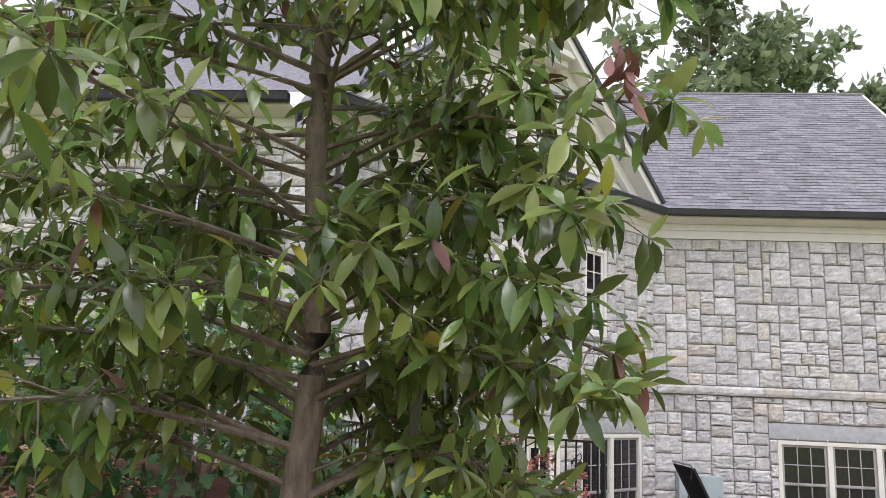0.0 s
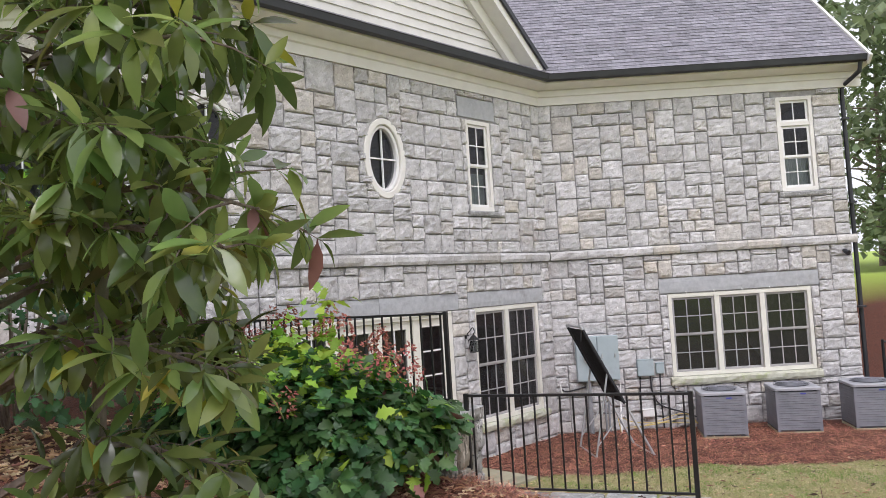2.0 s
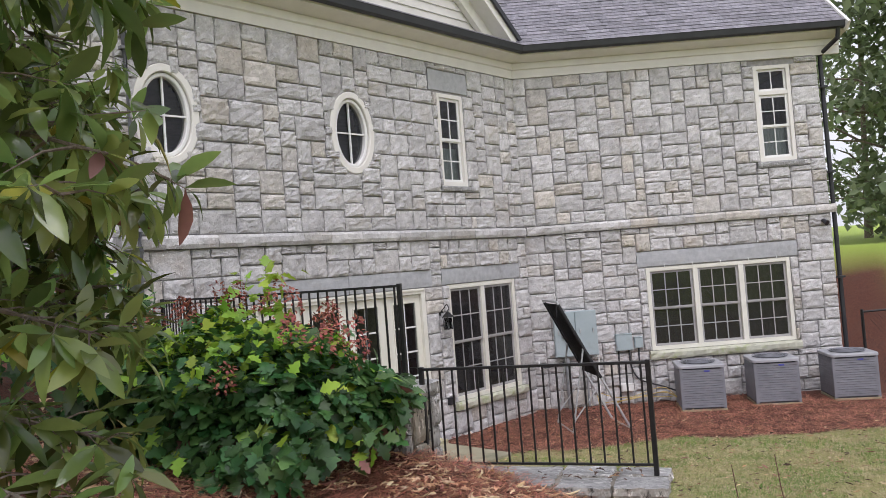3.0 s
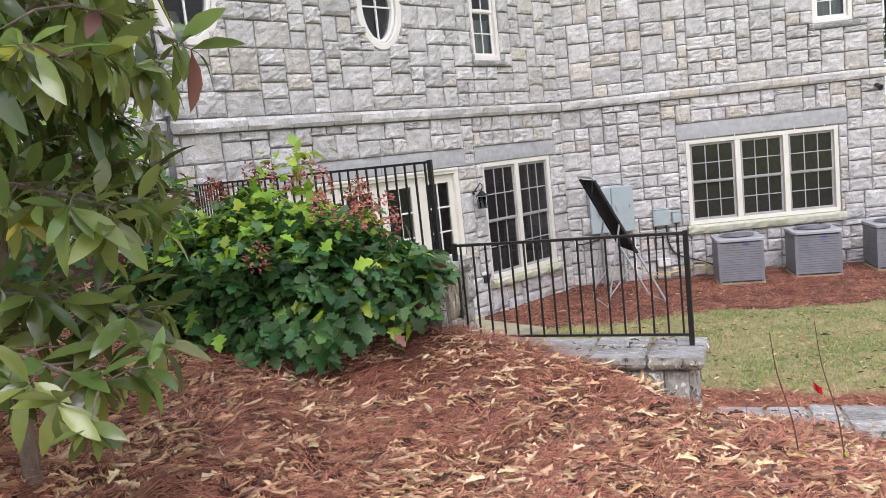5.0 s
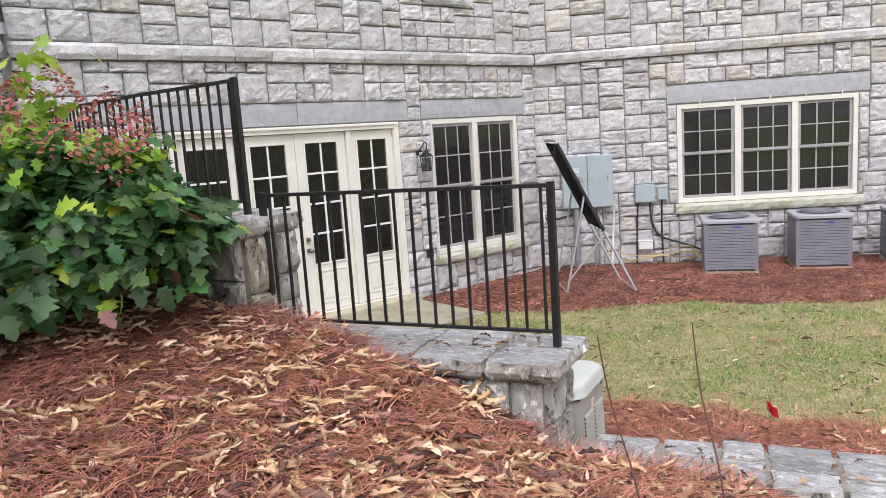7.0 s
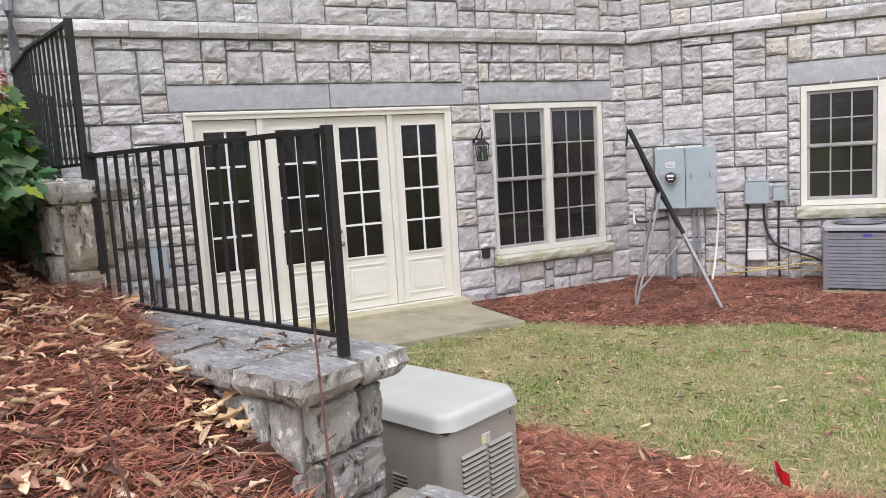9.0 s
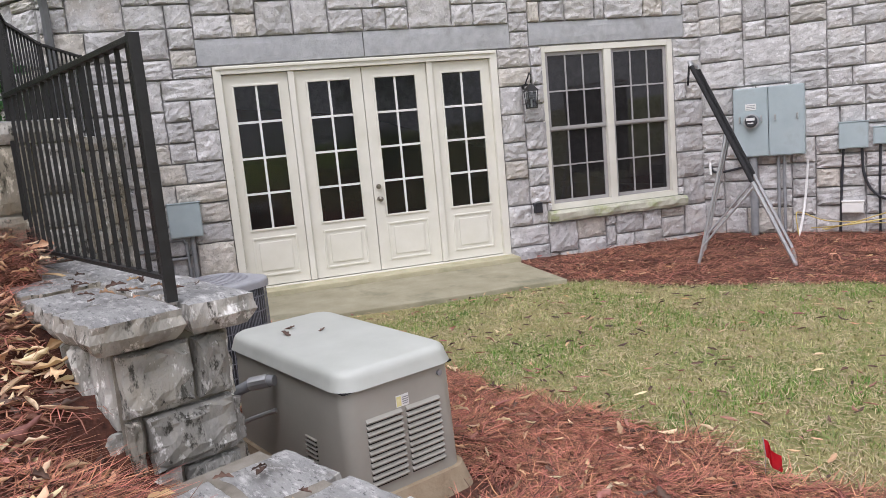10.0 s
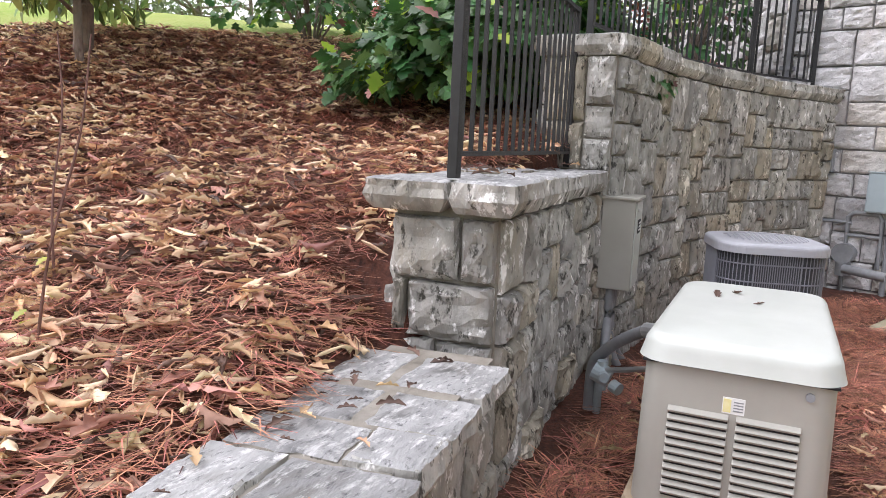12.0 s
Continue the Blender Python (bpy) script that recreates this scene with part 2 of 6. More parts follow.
def retain_y(x):
    for (x0, y0), (x1, y1) in zip(RETAIN, RETAIN[1:]):
        if x <= x1:
            return y0 + (y1 - y0) * max(0, (x - x0)) / (x1 - x0)
    return RETAIN[-1][1]


def slope_z(x, y):
    z = 2.03 - 0.203 * x - 0.151 * y
    z += 0.11 * math.exp(-((y - 7.2) / 1.6) ** 2) * smooth(3.2, 1.6, x) + 0.12 * math.exp(-((x + 1.2) ** 2 + (y - 2.8) ** 2) / 3)
    away = -0.61 * (x - 3.3) - 0.787 * (y - 8.75)
    z += 0.06 * max(0, min(away, 11.5) - 7.5) * smooth(1.0, -0.5, x)
    z += 0.15 * math.exp(-((y - 7.25) / 0.75) ** 2) * smooth(0.95, 0.25, x) * smooth(-3.0, -1.0, x)
    if 0.9 < x < 3.1:
        z = min(z, 0.6 + 0.85 * max(0, retain_y(x) - 0.27 - y))
    if z > 2.45:
        z = 2.45 + 0.7 * (1 - math.exp(-(z - 2.45) / 0.7))
    return z


def ground_z(x, y):
    low = 0.03 + 0.02 * noise.noise((x * 0.7, y * 0.7, 0))
    low += 2.7 * smooth(19.5, 27, y + 0.25 * x) + 1.2 * smooth(27, 70, y)
    up = slope_z(x, y)
    if x > RETAIN[-1][0] - 0.05:
        k = smooth(7.2, 9.2, y + (x - 3) * 0.2)
        up = up * (1 - k) + low * k
    elif x > -5.35:
        k = smooth(-0.1, 0.1, y - retain_y(x))
        up = up * (1 - k) + low * k
    z = max(low, up) if y < 18 else low
    if x < -5.35 and y < 18:
        z = up
    return z + 0.012 * noise.noise((x * 3, y * 3, 4)) + 0.02 * noise.noise((x * 1.1, y * 1.1, 9))


def straw_share(x, y):
    """1 where pine straw lies, 0 where grass grows."""
    wob = 0.12 * noise.noise((x * 1.3, y * 1.3, 2)) + 0.06 * noise.noise((x * 5, y * 5, 3))
    if y > 19:
        return 1 - smooth(24.5, 25, y + 0.25 * x + wob)
    near, far = 9.84 + 0.05 * x + wob, 13.35 + 0.42 * x + 0.25 * math.exp(-((x - 0.2) / 0.8) ** 2) + wob
    lawn = smooth(near - 0.05, near + 0.05, y) * (1 - smooth(far - 0.05, far + 0.05, y)) * (1 if x > -4.6 else 0)
    crest = smooth(8.7, 8.85, -0.61 * (x - 3.3) - 0.787 * (y - 8.75) + wob) * (1 if y < 4 else 0)
    right = smooth(5.6, 5.8, x + wob) * (1 if y < 15 else 0)
    return 1 - max(lawn, crest, right)


def steps_along(a, b, fine_a, fine_b, fine):
    out, v = [], fine_a
    while v < fine_b:
        out.append(v)
        v += fine
    s, v = fine * 2, fine_b
    while v < b:
        out.append(v)
        v += s
        s *= 1.25
    out.append(b)
    s, v = fine * 2, fine_a - fine
    while v > a:
        out.insert(0, v)
        v -= s
        s *= 1.25
    out.insert(0, a)
    return out


def build_ground():
    xs, ys = steps_along(-400, 400, -6, 5, 0.1), steps_along(-400, 400, 0, 15, 0.1)
    verts = [(x, y, ground_z(x, y)) for y in ys for x in xs]
    w = len(xs)
    faces = [(j * w + i, j * w + i + 1, j * w + w + i + 1, j * w + w + i) for j in range(len(ys) - 1) for i in range(w - 1)]
    m = material("straw_and_lawn", (0.04, 0.015, 0.01), (0.17, 0.06, 0.035), 34, 0.9, 1.0, 55,
                 stain=(0.1, 0.045, 0.03), stain_scale=2.2, stain_from=0.55)
    n, l = m.node_tree.nodes, m.node_tree.links
    b = n["Principled BSDF"]
    straw = b.inputs["Base Color"].links[0].from_socket
    geo = n["Geometry"]
    att = n.new("ShaderNodeAttribute")
    att.attribute_name = "straw"
    t1, t2 = n.new("ShaderNodeTexNoise"), n.new("ShaderNodeTexNoise")
    t1.inputs["Scale"].default_value, t2.inputs["Scale"].default_value = 1.1, 28
    ra = n.new("ShaderNodeMix")
    ra.data_type = "RGBA"
    ra.inputs[6].default_value, ra.inputs[7].default_value = (0.13, 0.21, 0.04, 1), (0.36, 0.31, 0.14, 1)
    mr = n.new("ShaderNodeMapRange")
    mr.inputs["From Min"].default_value, mr.inputs["From Max"].default_value = 0.36, 0.55
    av = n.new("ShaderNodeMath")
    av.operation = "ADD"
    hf = n.new("ShaderNodeMath")
    hf.operation = "MULTIPLY"
    hf.inputs[1].default_value = 0.5
    for t in (t1, t2):
        l.new(geo.outputs["Position"], t.inputs["Vector"])
    l.new(t1.outputs[0], av.inputs[0])
    l.new(t2.outputs[0], av.inputs[1])
    l.new(av.outputs[0], hf.inputs[0])
    l.new(hf.outputs[0], mr.inputs["Value"])
    l.new(mr.outputs[0], ra.inputs[0])
    # bright sunlit grass colour, mixed in by a mask
    sunlit_lush = n.new("ShaderNodeAttribute")
    sunlit_lush.attribute_name = "sunlit_lush"
    fm = n.new("ShaderNodeMix")
    fm.data_type = "RGBA"
    l.new(sunlit_lush.outputs["Fac"], fm.inputs[0])
    l.new(ra.outputs[2], fm.inputs[6])
    fm.inputs[7].default_value = (0.36, 0.5, 0.07, 1)
    mx = n.new("ShaderNodeMix")
    mx.data_type = "RGBA"
    l.new(att.outputs["Fac"], mx.inputs[0])
    l.new(fm.outputs[2], mx.inputs[6])
    l.new(straw, mx.inputs[7])
    l.new(mx.outputs[2], b.inputs["Base Color"])
    ob = flat("ground", verts, faces, m, smooth=True)
    a = ob.data.attributes.new("straw", "FLOAT", "POINT")
    a.data.foreach_set("value", [straw_share(v[0], v[1]) for v in verts])
    a = ob.data.attributes.new("sunlit_lush", "FLOAT", "POINT")   # sunlight painted into the lush upper lawn and far bank
    a.data.foreach_set("value", [0.8 * max(smooth(7, -3, v[1]), smooth(17, 24, v[1])) for v in verts])
    return tagged(ob, "sloping ground of red pine straw and patchy yellow-green lawn", "ground", kind="structure")


GROUND = build_ground()


# ---- stone pieces ----
def stone_mesh(name, seed, rough, mat, fine=0):
    """A rock-faced block, 1 wide and 1 high, face towards -y, up to 1 deep; its back is open."""
    rng = random.Random(seed)
    k = 8 if fine else 4
    g = [-0.5, -0.465, -0.34, -0.17, 0.0, 0.17, 0.34, 0.465, 0.5] if fine else [-0.5, -0.43, 0.0, 0.43, 0.5]
    verts, faces = [], []
    for j in range(k + 1):
        for i in range(k + 1):
            rim = i in (0, k) or j in (0, k)
            d = (-0.3 - 0.2 * rng.random() if fine else -0.66) if rim else -0.95 - rough * rng.uniform(-0.5, 0.5) + (rough * 0.5 if (i == 2 and j == 2) else 0) * -1
            if fine and not rim:
                edge = 1 - max(abs(g[i]), abs(g[j])) * 2
                d = -0.66 - 0.28 * smooth(0.0, 0.3, edge) - rough * (0.45 * noise.noise((g[i] * 2.3 + seed * 9, g[j] * 2.3, seed)) + 0.55 * noise.noise((g[i] * 6, g[j] * 6 + seed * 5, seed)) + rng.uniform(-0.16, 0.16))
            jx = 0 if i in (0, k) else rng.uniform(-0.06, 0.06) * (0.45 if fine else 1)
            jz = 0 if j in (0, k) else rng.uniform(-0.06, 0.06) * (0.45 if fine else 1)
            if rim:
                jx, jz = (rng.uniform(-0.012, 0.012) + jx * 0.3), rng.uniform(-0.012, 0.012) + jz * 0.3
            verts.append((g[i] + jx, d, g[j] + jz))
    for j in range(k):
        for i in range(k):
            a = j * (k + 1) + i
            faces.append((a, a + 1, a + k + 2, a + k + 1))
    ring = [i for i in range(k + 1)] + [k + (k + 1) * j for j in range(1, k + 1)] + [k * (k + 1) + i for i in range(k - 1, -1, -1)] + [(k + 1) * j for j in range(k - 1, 0, -1)]
    base = len(verts)
    for r in ring:
        verts.append((verts[r][0], 0.05, verts[r][2]))
    for i in range(len(ring)):
        j = (i + 1) % len(ring)
        faces.append((ring[j], ring[i], base + i, base + j))
    me = bpy.data.meshes.new(name)
    me.from_pydata(verts, [], faces)
    me.materials.append(mat)
    return me


def pack(xl, zl, blocked, rng, wide=(2, 5), high=(2, 4), free=None):
    """Random ashlar: fills the cells of a grid with blocks of several cells each. Gives x0, x1, z0, z1."""
    nx, nz = len(xl) - 1, len(zl) - 1
    used = [[blocked((xl[i] + xl[i + 1]) / 2, (zl[j] + zl[j + 1]) / 2) for i in range(nx)] for j in range(nz)]
    out = []
    for j in range(nz):
        for i in range(nx):
            if used[j][i]:
                continue
            run = 0
            while i + run < nx and not used[j][i + run] and run < wide[1] + 2:
                run += 1
            ww = min(run, rng.choice((wide[0], wide[0], wide[0] + 1, wide[0] + 1, wide[1])))
            if run - ww == 1:   # leave no sliver beside it
                ww = run if run <= wide[1] else ww - 1
            h = min(rng.randint(*high), ww + (rng.random() < 0.3))
            hh = 1
            while hh < h and j + hh < nz and not any(used[j + hh][i + q] for q in range(ww)):
                hh += 1
            if hh >= 1 and j + hh + 1 == nz and not any(used[j + hh][i + q] for q in range(ww)):
                hh += 1
            for b in range(hh):
                for q in range(ww):
                    used[j + b][i + q] = True
            out.append((xl[i], xl[i + ww], zl[j], zl[j + hh]))
    return out


def lines(a, b, cuts, step):
    edge = sorted({a, b, *[c for c in cuts if a < c < b]})
    out = []
    for p, q in zip(edge, edge[1:]):
        k = max(1, round((q - p) / step))
        out += [p + (q - p) * i / k for i in range(k)]
    return out + [b]


def in_any(holes, ovals=()):
    def test(x, z):
        return any(a < x < b and c < z < d for a, b, c, d in holes) or any(((x - cx) / rx) ** 2 + ((z - cz) / rz) ** 2 < 1 for cx, cz, rx, rz in ovals)
    return test


def wall_body(name, m, x0, x1, z0, z1, thick, holes, ovals, mat, label):
    xc, zc = [v for h in holes for v in h[:2]], [v for h in holes for v in h[2:]]
    for cx, cz, rx, rz in ovals:
        xc += [cx - rx + rx * k / 7 for k in range(15)]
        zc += [cz - rz + rz * k / 9 for k in range(19)]
    xl, zl = lines(x0, x1, xc, 2.0), lines(z0, z1, zc, 2.0)
    test = in_any(holes, ovals)
    nx, nz = len(xl), len(zl)
    verts = [(x, y, z) for y in (0, thick) for z in zl for x in xl]
    off = nx * nz
    full = [[not test((xl[i] + xl[i + 1]) / 2, (zl[j] + zl[j + 1]) / 2) for i in range(nx - 1)] for j in range(nz - 1)]
    faces = []
    for j in range(nz - 1):
        for i in range(nx - 1):
            if not full[j][i]:
                continue
            a, b, c, d = j * nx + i, j * nx + i + 1, (j + 1) * nx + i + 1, (j + 1) * nx + i
            faces += [(a, b, c, d), (d + off, c + off, b + off, a + off)]
            for dj, di, p, q in ((-1, 0, b, a), (1, 0, d, c), (0, -1, a, d), (0, 1, c, b)):
                jj, ii = j + dj, i + di
                if not (0 <= jj < nz - 1 and 0 <= ii < nx - 1) or not full[jj][ii]:
                    faces.append((p, q, q + off, p + off))
    ob = flat(name, verts, faces, mat)
    ob.matrix_world = m
    return tagged(ob, label, "wall", kind="structure")


def lay_stones(owner, m, blocks, meshes, depth, rng, gap=0.015, most=300, pick=None, name="stone"):
    """Lays blocks on a wall: those that pick() takes are pieces of their own, the rest one joined part."""
    verts, faces, count = [], [], 0
    for x0, x1, z0, z1 in blocks:
        me = rng.choice(meshes)
        w, h, d = x1 - x0 - gap, z1 - z0 - gap, depth * rng.uniform(0.75, 1.35)
        if w < 0.02 or h < 0.02:
            continue
        sx, sz = rng.choice((-1, 1)), 1
        loc = Vector(((x0 + x1) / 2, 0, (z0 + z1) / 2))
        if count < most and (pick is None or pick(loc.x, loc.z)):
            o = new(name, me)
            o.matrix_basis = Matrix.LocRotScale(loc, Euler((0, rng.uniform(-0.006, 0.006), 0)), (w, d, h))
            o.parent = owner
            count += 1
        else:
            k = len(verts)
            verts += [(loc.x + v.co.x * w, v.co.y * d, loc.z + v.co.z * h) for v in me.vertices]
            faces += [tuple(k + i for i in p.vertices) for p in me.polygons]
    if verts:
        tagged(flat("stones", verts, faces, meshes[0].materials[0], owner), kind="stuff")


HOUSE_STONES = [stone_mesh("stone", s, 0.75, STONE, 1) for s in range(8)]
WALL_STONES = [stone_mesh("stone", 50 + s, 0.9, RUBBLE, 1) for s in range(8)]

# openings: x0, x1, z0, z1 along each wall
DOOR = (-6.28, -2.9, 0.07, 2.69)
PAIR = (-2.33, -0.42, 0.62, 2.70)
SLIM = (-2.24, -1.54, 4.47, 6.16)
OVALS = [(-4.24, 5.26, 0.42, 0.63), (-7.33, 5.26, 0.43, 0.63)]
TRIPLE = (2.38, 5.26, 1.04, 2.69)
TALL = (4.86, 5.6, 4.62, 6.56)
Z_WIN = (-2.4, -1.3, 4.3, 6.0)

wall_left = wall_body("wall_west", WALL_A, -A_LEN, 0.0, -0.3, STONE_TOP, 0.32, [DOOR, PAIR, SLIM], [(a, b, c * 0.93, d * 0.93) for a, b, c, d in OVALS], MORTAR,
                      "grey rock-faced granite wall with doors, windows and oval windows")
wall_right = wall_body("wall_north", WALL_B, 0.0, B_LEN, -0.3, STONE_TOP, 0.32, [TRIPLE, TALL], [], MORTAR,
                       "grey rock-faced granite wall with a triple window")
wall_far = wall_body("wall_south", WALL_Z, -7.0, 0.0, 0.5, STONE_TOP, 0.32, [Z_WIN], [], MORTAR, "pale stone wall of the farther wing, mostly behind leaves")

rng = random.Random(4)
extra_a = [(-6.42, -2.72, 2.70, 2.99), (-2.46, -0.26, 2.70, 2.99), (-2.36, -0.34, 0.47, 0.63), (-2.42, -1.4, 6.16, 6.57), (-2.3, -1.46, 4.36, 4.48), (-A_LEN, 0, 3.50, 3.69)]
extra_b = [(2.22, 5.42, 2.70, 3.02), (2.32, 5.32, 0.86, 1.05), (4.78, 5.7, 4.5, 4.63), (4.76, 5.7, 6.56, 6.68), (0, B_LEN, 3.50, 3.69)]


def house_blocks(x0, x1, z0, holes, ovals=()):
    xc, zc = [v for h in holes for v in h[:2] if x0 < v < x1], [v for h in holes for v in h[2:]]
    keep = []
    for v in sorted(xc):
        if not keep or v - keep[-1] > 0.05:
            keep.append(v)
    kz = []
    for v in sorted(zc):
        if not kz or v - kz[-1] > 0.035:
            kz.append(v)
    return pack(lines(x0, x1, keep, 0.135), lines(z0, STONE_TOP, kz, 0.118), in_any(holes, ovals), rng, (2, 4), (2, 3))


lay_stones(wall_left, WALL_A, house_blocks(-A_LEN, 0, -0.2, [DOOR, PAIR, SLIM] + extra_a, OVALS), HOUSE_STONES, 0.058, rng, pick=lambda x, z: z < 4.2)
lay_stones(wall_right, WALL_B, house_blocks(0, B_LEN, -0.2, [TRIPLE, TALL] + extra_b), HOUSE_STONES, 0.058, rng, pick=lambda x, z: z < 4.2)
lay_stones(wall_far, WALL_Z, house_blocks(-7.0, 0, 0.5, [Z_WIN, (-7, 0, 3.5, 3.69)]), HOUSE_STONES, 0.058, rng, most=0)


def dressed(name, m, x0, x1, z0, z1, out, mat, owner, label, lumps=0.008, seed=1, back=0.0):
    """A long dressed or rock-faced stone set into the wall."""
    bm = bmesh.new()
    k = max(2, round((x1 - x0) / 0.12))
    r = random.Random(seed)
    rows = []
    for i in range(k + 1):
        x = x0 + (x1 - x0) * i / k
        e = [r.uniform(-lumps, lumps) for _ in range(4)]
        prof = [(back, z0), (-out * 0.8 + e[0], z0 + e[1] * 0.5), (-out + e[1], z0 + (z1 - z0) * 0.3), (-out + e[2], z0 + (z1 - z0) * 0.75), (-out * 0.75 + e[3], z1), (back, z1)]
        rows.append([bm.verts.new((x, y, z)) for y, z in prof])
    for a, b in zip(rows, rows[1:]):
        for j in range(5):
            bm.faces.new((a[j], b[j], b[j + 1], a[j + 1]))
    bm.faces.new(rows[0])
    bm.faces.new(rows[-1][::-1])
    return part(name, bm, mat, owner, label)


for i, (a, b) in enumerate(((-6.42, -4.55), (-4.54, -2.72))):
    dressed("lintel", WALL_A, a, b, 2.705, 2.985, 0.035, LINTEL, wall_left, "smooth blue-grey stone lintel", 0.003, i)
dressed("lintel", WALL_A, -2.46, -0.26, 2.715, 2.985, 0.035, LINTEL, wall_left, "smooth blue-grey stone lintel", 0.003, 3)
dressed("lintel", WALL_A, -2.42, -1.4, 6.2, 6.57, 0.03, LINTEL, wall_left, "smooth stone lintel", 0.003, 4)
dressed("lintel", WALL_B, 2.22, 5.42, 2.715, 3.01, 0.035, LINTEL, wall_right, "smooth blue-grey stone lintel", 0.003, 5)
dressed("sill", WALL_A, -2.36, -0.34, 0.48, 0.618, 0.12, SILL, wall_left, "mossy rock-faced stone sill", 0.014, 6)
dressed("sill", WALL_A, -2.3, -1.46, 4.37, 4.465, 0.09, CAPSTONE, wall_left, "stone sill", 0.006, 7)
dressed("sill", WALL_B, 2.32, 5.32, 0.87, 1.035, 0.12, SILL, wall_right, "mossy rock-faced stone sill", 0.014, 8)
dressed("sill", WALL_B, 4.78, 5.7, 4.5, 4.615, 0.09, CAPSTONE, wall_right, "stone sill", 0.006, 9)
x = -A_LEN - 0.05
while x < -0.02:
    nx = min(-0.02, x + rng.uniform(0.45, 0.8))
    dressed("string_course", WALL_A, x, nx - 0.006, 3.51, 3.68, 0.11, STONE, wall_left, "", 0.012, int(x * 100))
    x = nx
x = 0.08
while x < B_LEN + 0.1:
    nx = min(B_LEN + 0.1, x + rng.uniform(0.45, 0.8))
    dressed("string_course", WALL_B, x, nx - 0.006, 3.51, 3.68, 0.11, STONE, wall_right, "", 0.012, int(x * 100))
    x = nx
    if B_LEN + 0.1 - x < 0.01:
        break
dressed("string_course", WALL_Z, -7.0, -0.12, 3.51, 3.68, 0.1, STONE, wall_far, "", 0.012, 3)

# plain walls that close the house behind
BACK = [WALL_B @ Vector((B_LEN, 0, 0)), WALL_B @ Vector((B_LEN, 9.2, 0)), WALL_B @ Vector((-9.0, 9.2, 0)), WALL_Z @ Vector((-7.0, 9, 0)), WALL_Z @ Vector((-7.0, 0, 0))]
for i, (p, q) in enumerate(zip(BACK, BACK[1:])):
    d = q - p
    bm = bmesh.new()
    cuboid(bm, 0.0, d.length, 0.0, 0.3, -0.3, STONE_TOP)
    o = part("wall_back", bm, STONE)
    o.matrix_world = pose(p.x, p.y, 0, 0, 0, math.degrees(math.atan2(d.y, d.x)))
    tagged(o, "plain stone wall behind the house", "wall", kind="structure")
for z, nm in ((0.02, "floor"), (3.45, "floor_upper"), (6.6, "ceiling")):
    o = flat(nm, [(p.x, p.y, zz) for zz in (z, z + 0.04) for p in (WALL_A @ Vector((-0.02, 0.33, 0)), WALL_B @ Vector((B_LEN - 0.05, 0.33, 0)), BACK[1], BACK[2], BACK[3] + Vector((0.2, 0, 0)), WALL_Z @ Vector((-6.9, 0.33, 0)), WALL_A @ Vector((-A_LEN, 0.33, 0)))],
             [(6, 5, 4, 3, 2, 1, 0), (7, 8, 9, 10, 11, 12, 13)] + [(i, (i + 1) % 7, 7 + (i + 1) % 7, 7 + i) for i in range(7)], CONCRETE)
    tagged(o, "dim indoor slab behind the windows", "floor" if "floor" in nm else "ceiling", kind="structure")


# ---- roof, eaves and gable ----
def fascia_run(owner, x0, x1, miter0, miter1, tail=""):
    """Frieze board, soffit and gutter along a wall's top; miters are the slants of the ends at an inner or outer corner."""
    def strip(name, prof, mat, label):
        bm = bmesh.new()
        a = [bm.verts.new((x0 + miter0 * -y, y, z)) for y, z in prof]
        b = [bm.verts.new((x1 + miter1 * -y, y, z)) for y, z in prof]
        for i in range(len(prof)):
            j = (i + 1) % len(prof)
            bm.faces.new((a[i], a[j], b[j], b[i]))
        bm.faces.new(a)
        bm.faces.new(b[::-1])
        return part(name, bm, mat, owner, label)
    strip("frieze_board", [(0.0, 6.68), (-0.06, 6.68), (-0.06, 6.84), (-0.09, 6.86), (-0.09, 6.98), (0.0, 6.98)], TRIM, "cream frieze board")
    strip("soffit", [(0.0, 6.985), (-0.16, 6.985), (-0.42, 7.04), (-0.42, 7.08), (0.0, 7.08)], TRIM, "cream soffit")
    strip("gutter", [(-0.40, 7.085), (-0.47, 7.06), (-0.53, 7.09), (-0.55, 7.19), (-0.56, 7.2), (-0.40, 7.2)], GUTTER, "black gutter")


TANA = math.tan(radians((71 - 24.5) / 2))
roof_b = thing("roof_wing", WALL_B, "steep roof of mottled slate-grey shingles", "roof", kind="structure")
roof_a = thing("roof_gable", WALL_A, "gable of pale lap siding with wide cream rakes", "roof", kind="structure")
fascia_run(roof_a, -A_LEN - 0.45, 0.0, 0.0, -TANA)
fascia_run(roof_b, 0.0, B_LEN + 0.45, TANA, 0.0)

# shingled slope over the wing: rises at 43 degrees from the gutter to the ridge
EAVE_Y, EAVE_Z, RIDGE_Y, RIDGE_Z = -0.5, 7.2, 4.5, 11.85
RUN = math.hypot(RIDGE_Y - EAVE_Y, RIDGE_Z - EAVE_Z)
PITCH = math.degrees(math.atan2(RIDGE_Z - EAVE_Z, RIDGE_Y - EAVE_Y))
bm = bmesh.new()
vs = [bm.verts.new(p) for p in ((-9, EAVE_Y, EAVE_Z - 0.02), (B_LEN + 0.45, EAVE_Y, EAVE_Z - 0.02), (B_LEN + 0.45, RIDGE_Y, RIDGE_Z - 0.02), (-9, RIDGE_Y, RIDGE_Z - 0.02), (-9, 9.6, 7.2), (B_LEN + 0.45, 9.6, 7.2))]
bm.faces.new((vs[0], vs[1], vs[2], vs[3]))
bm.faces.new((vs[3], vs[2], vs[5], vs[4]))
bm.faces.new((vs[1], vs[5], vs[2]))
part("deck", bm, SHINGLE, roof_b)
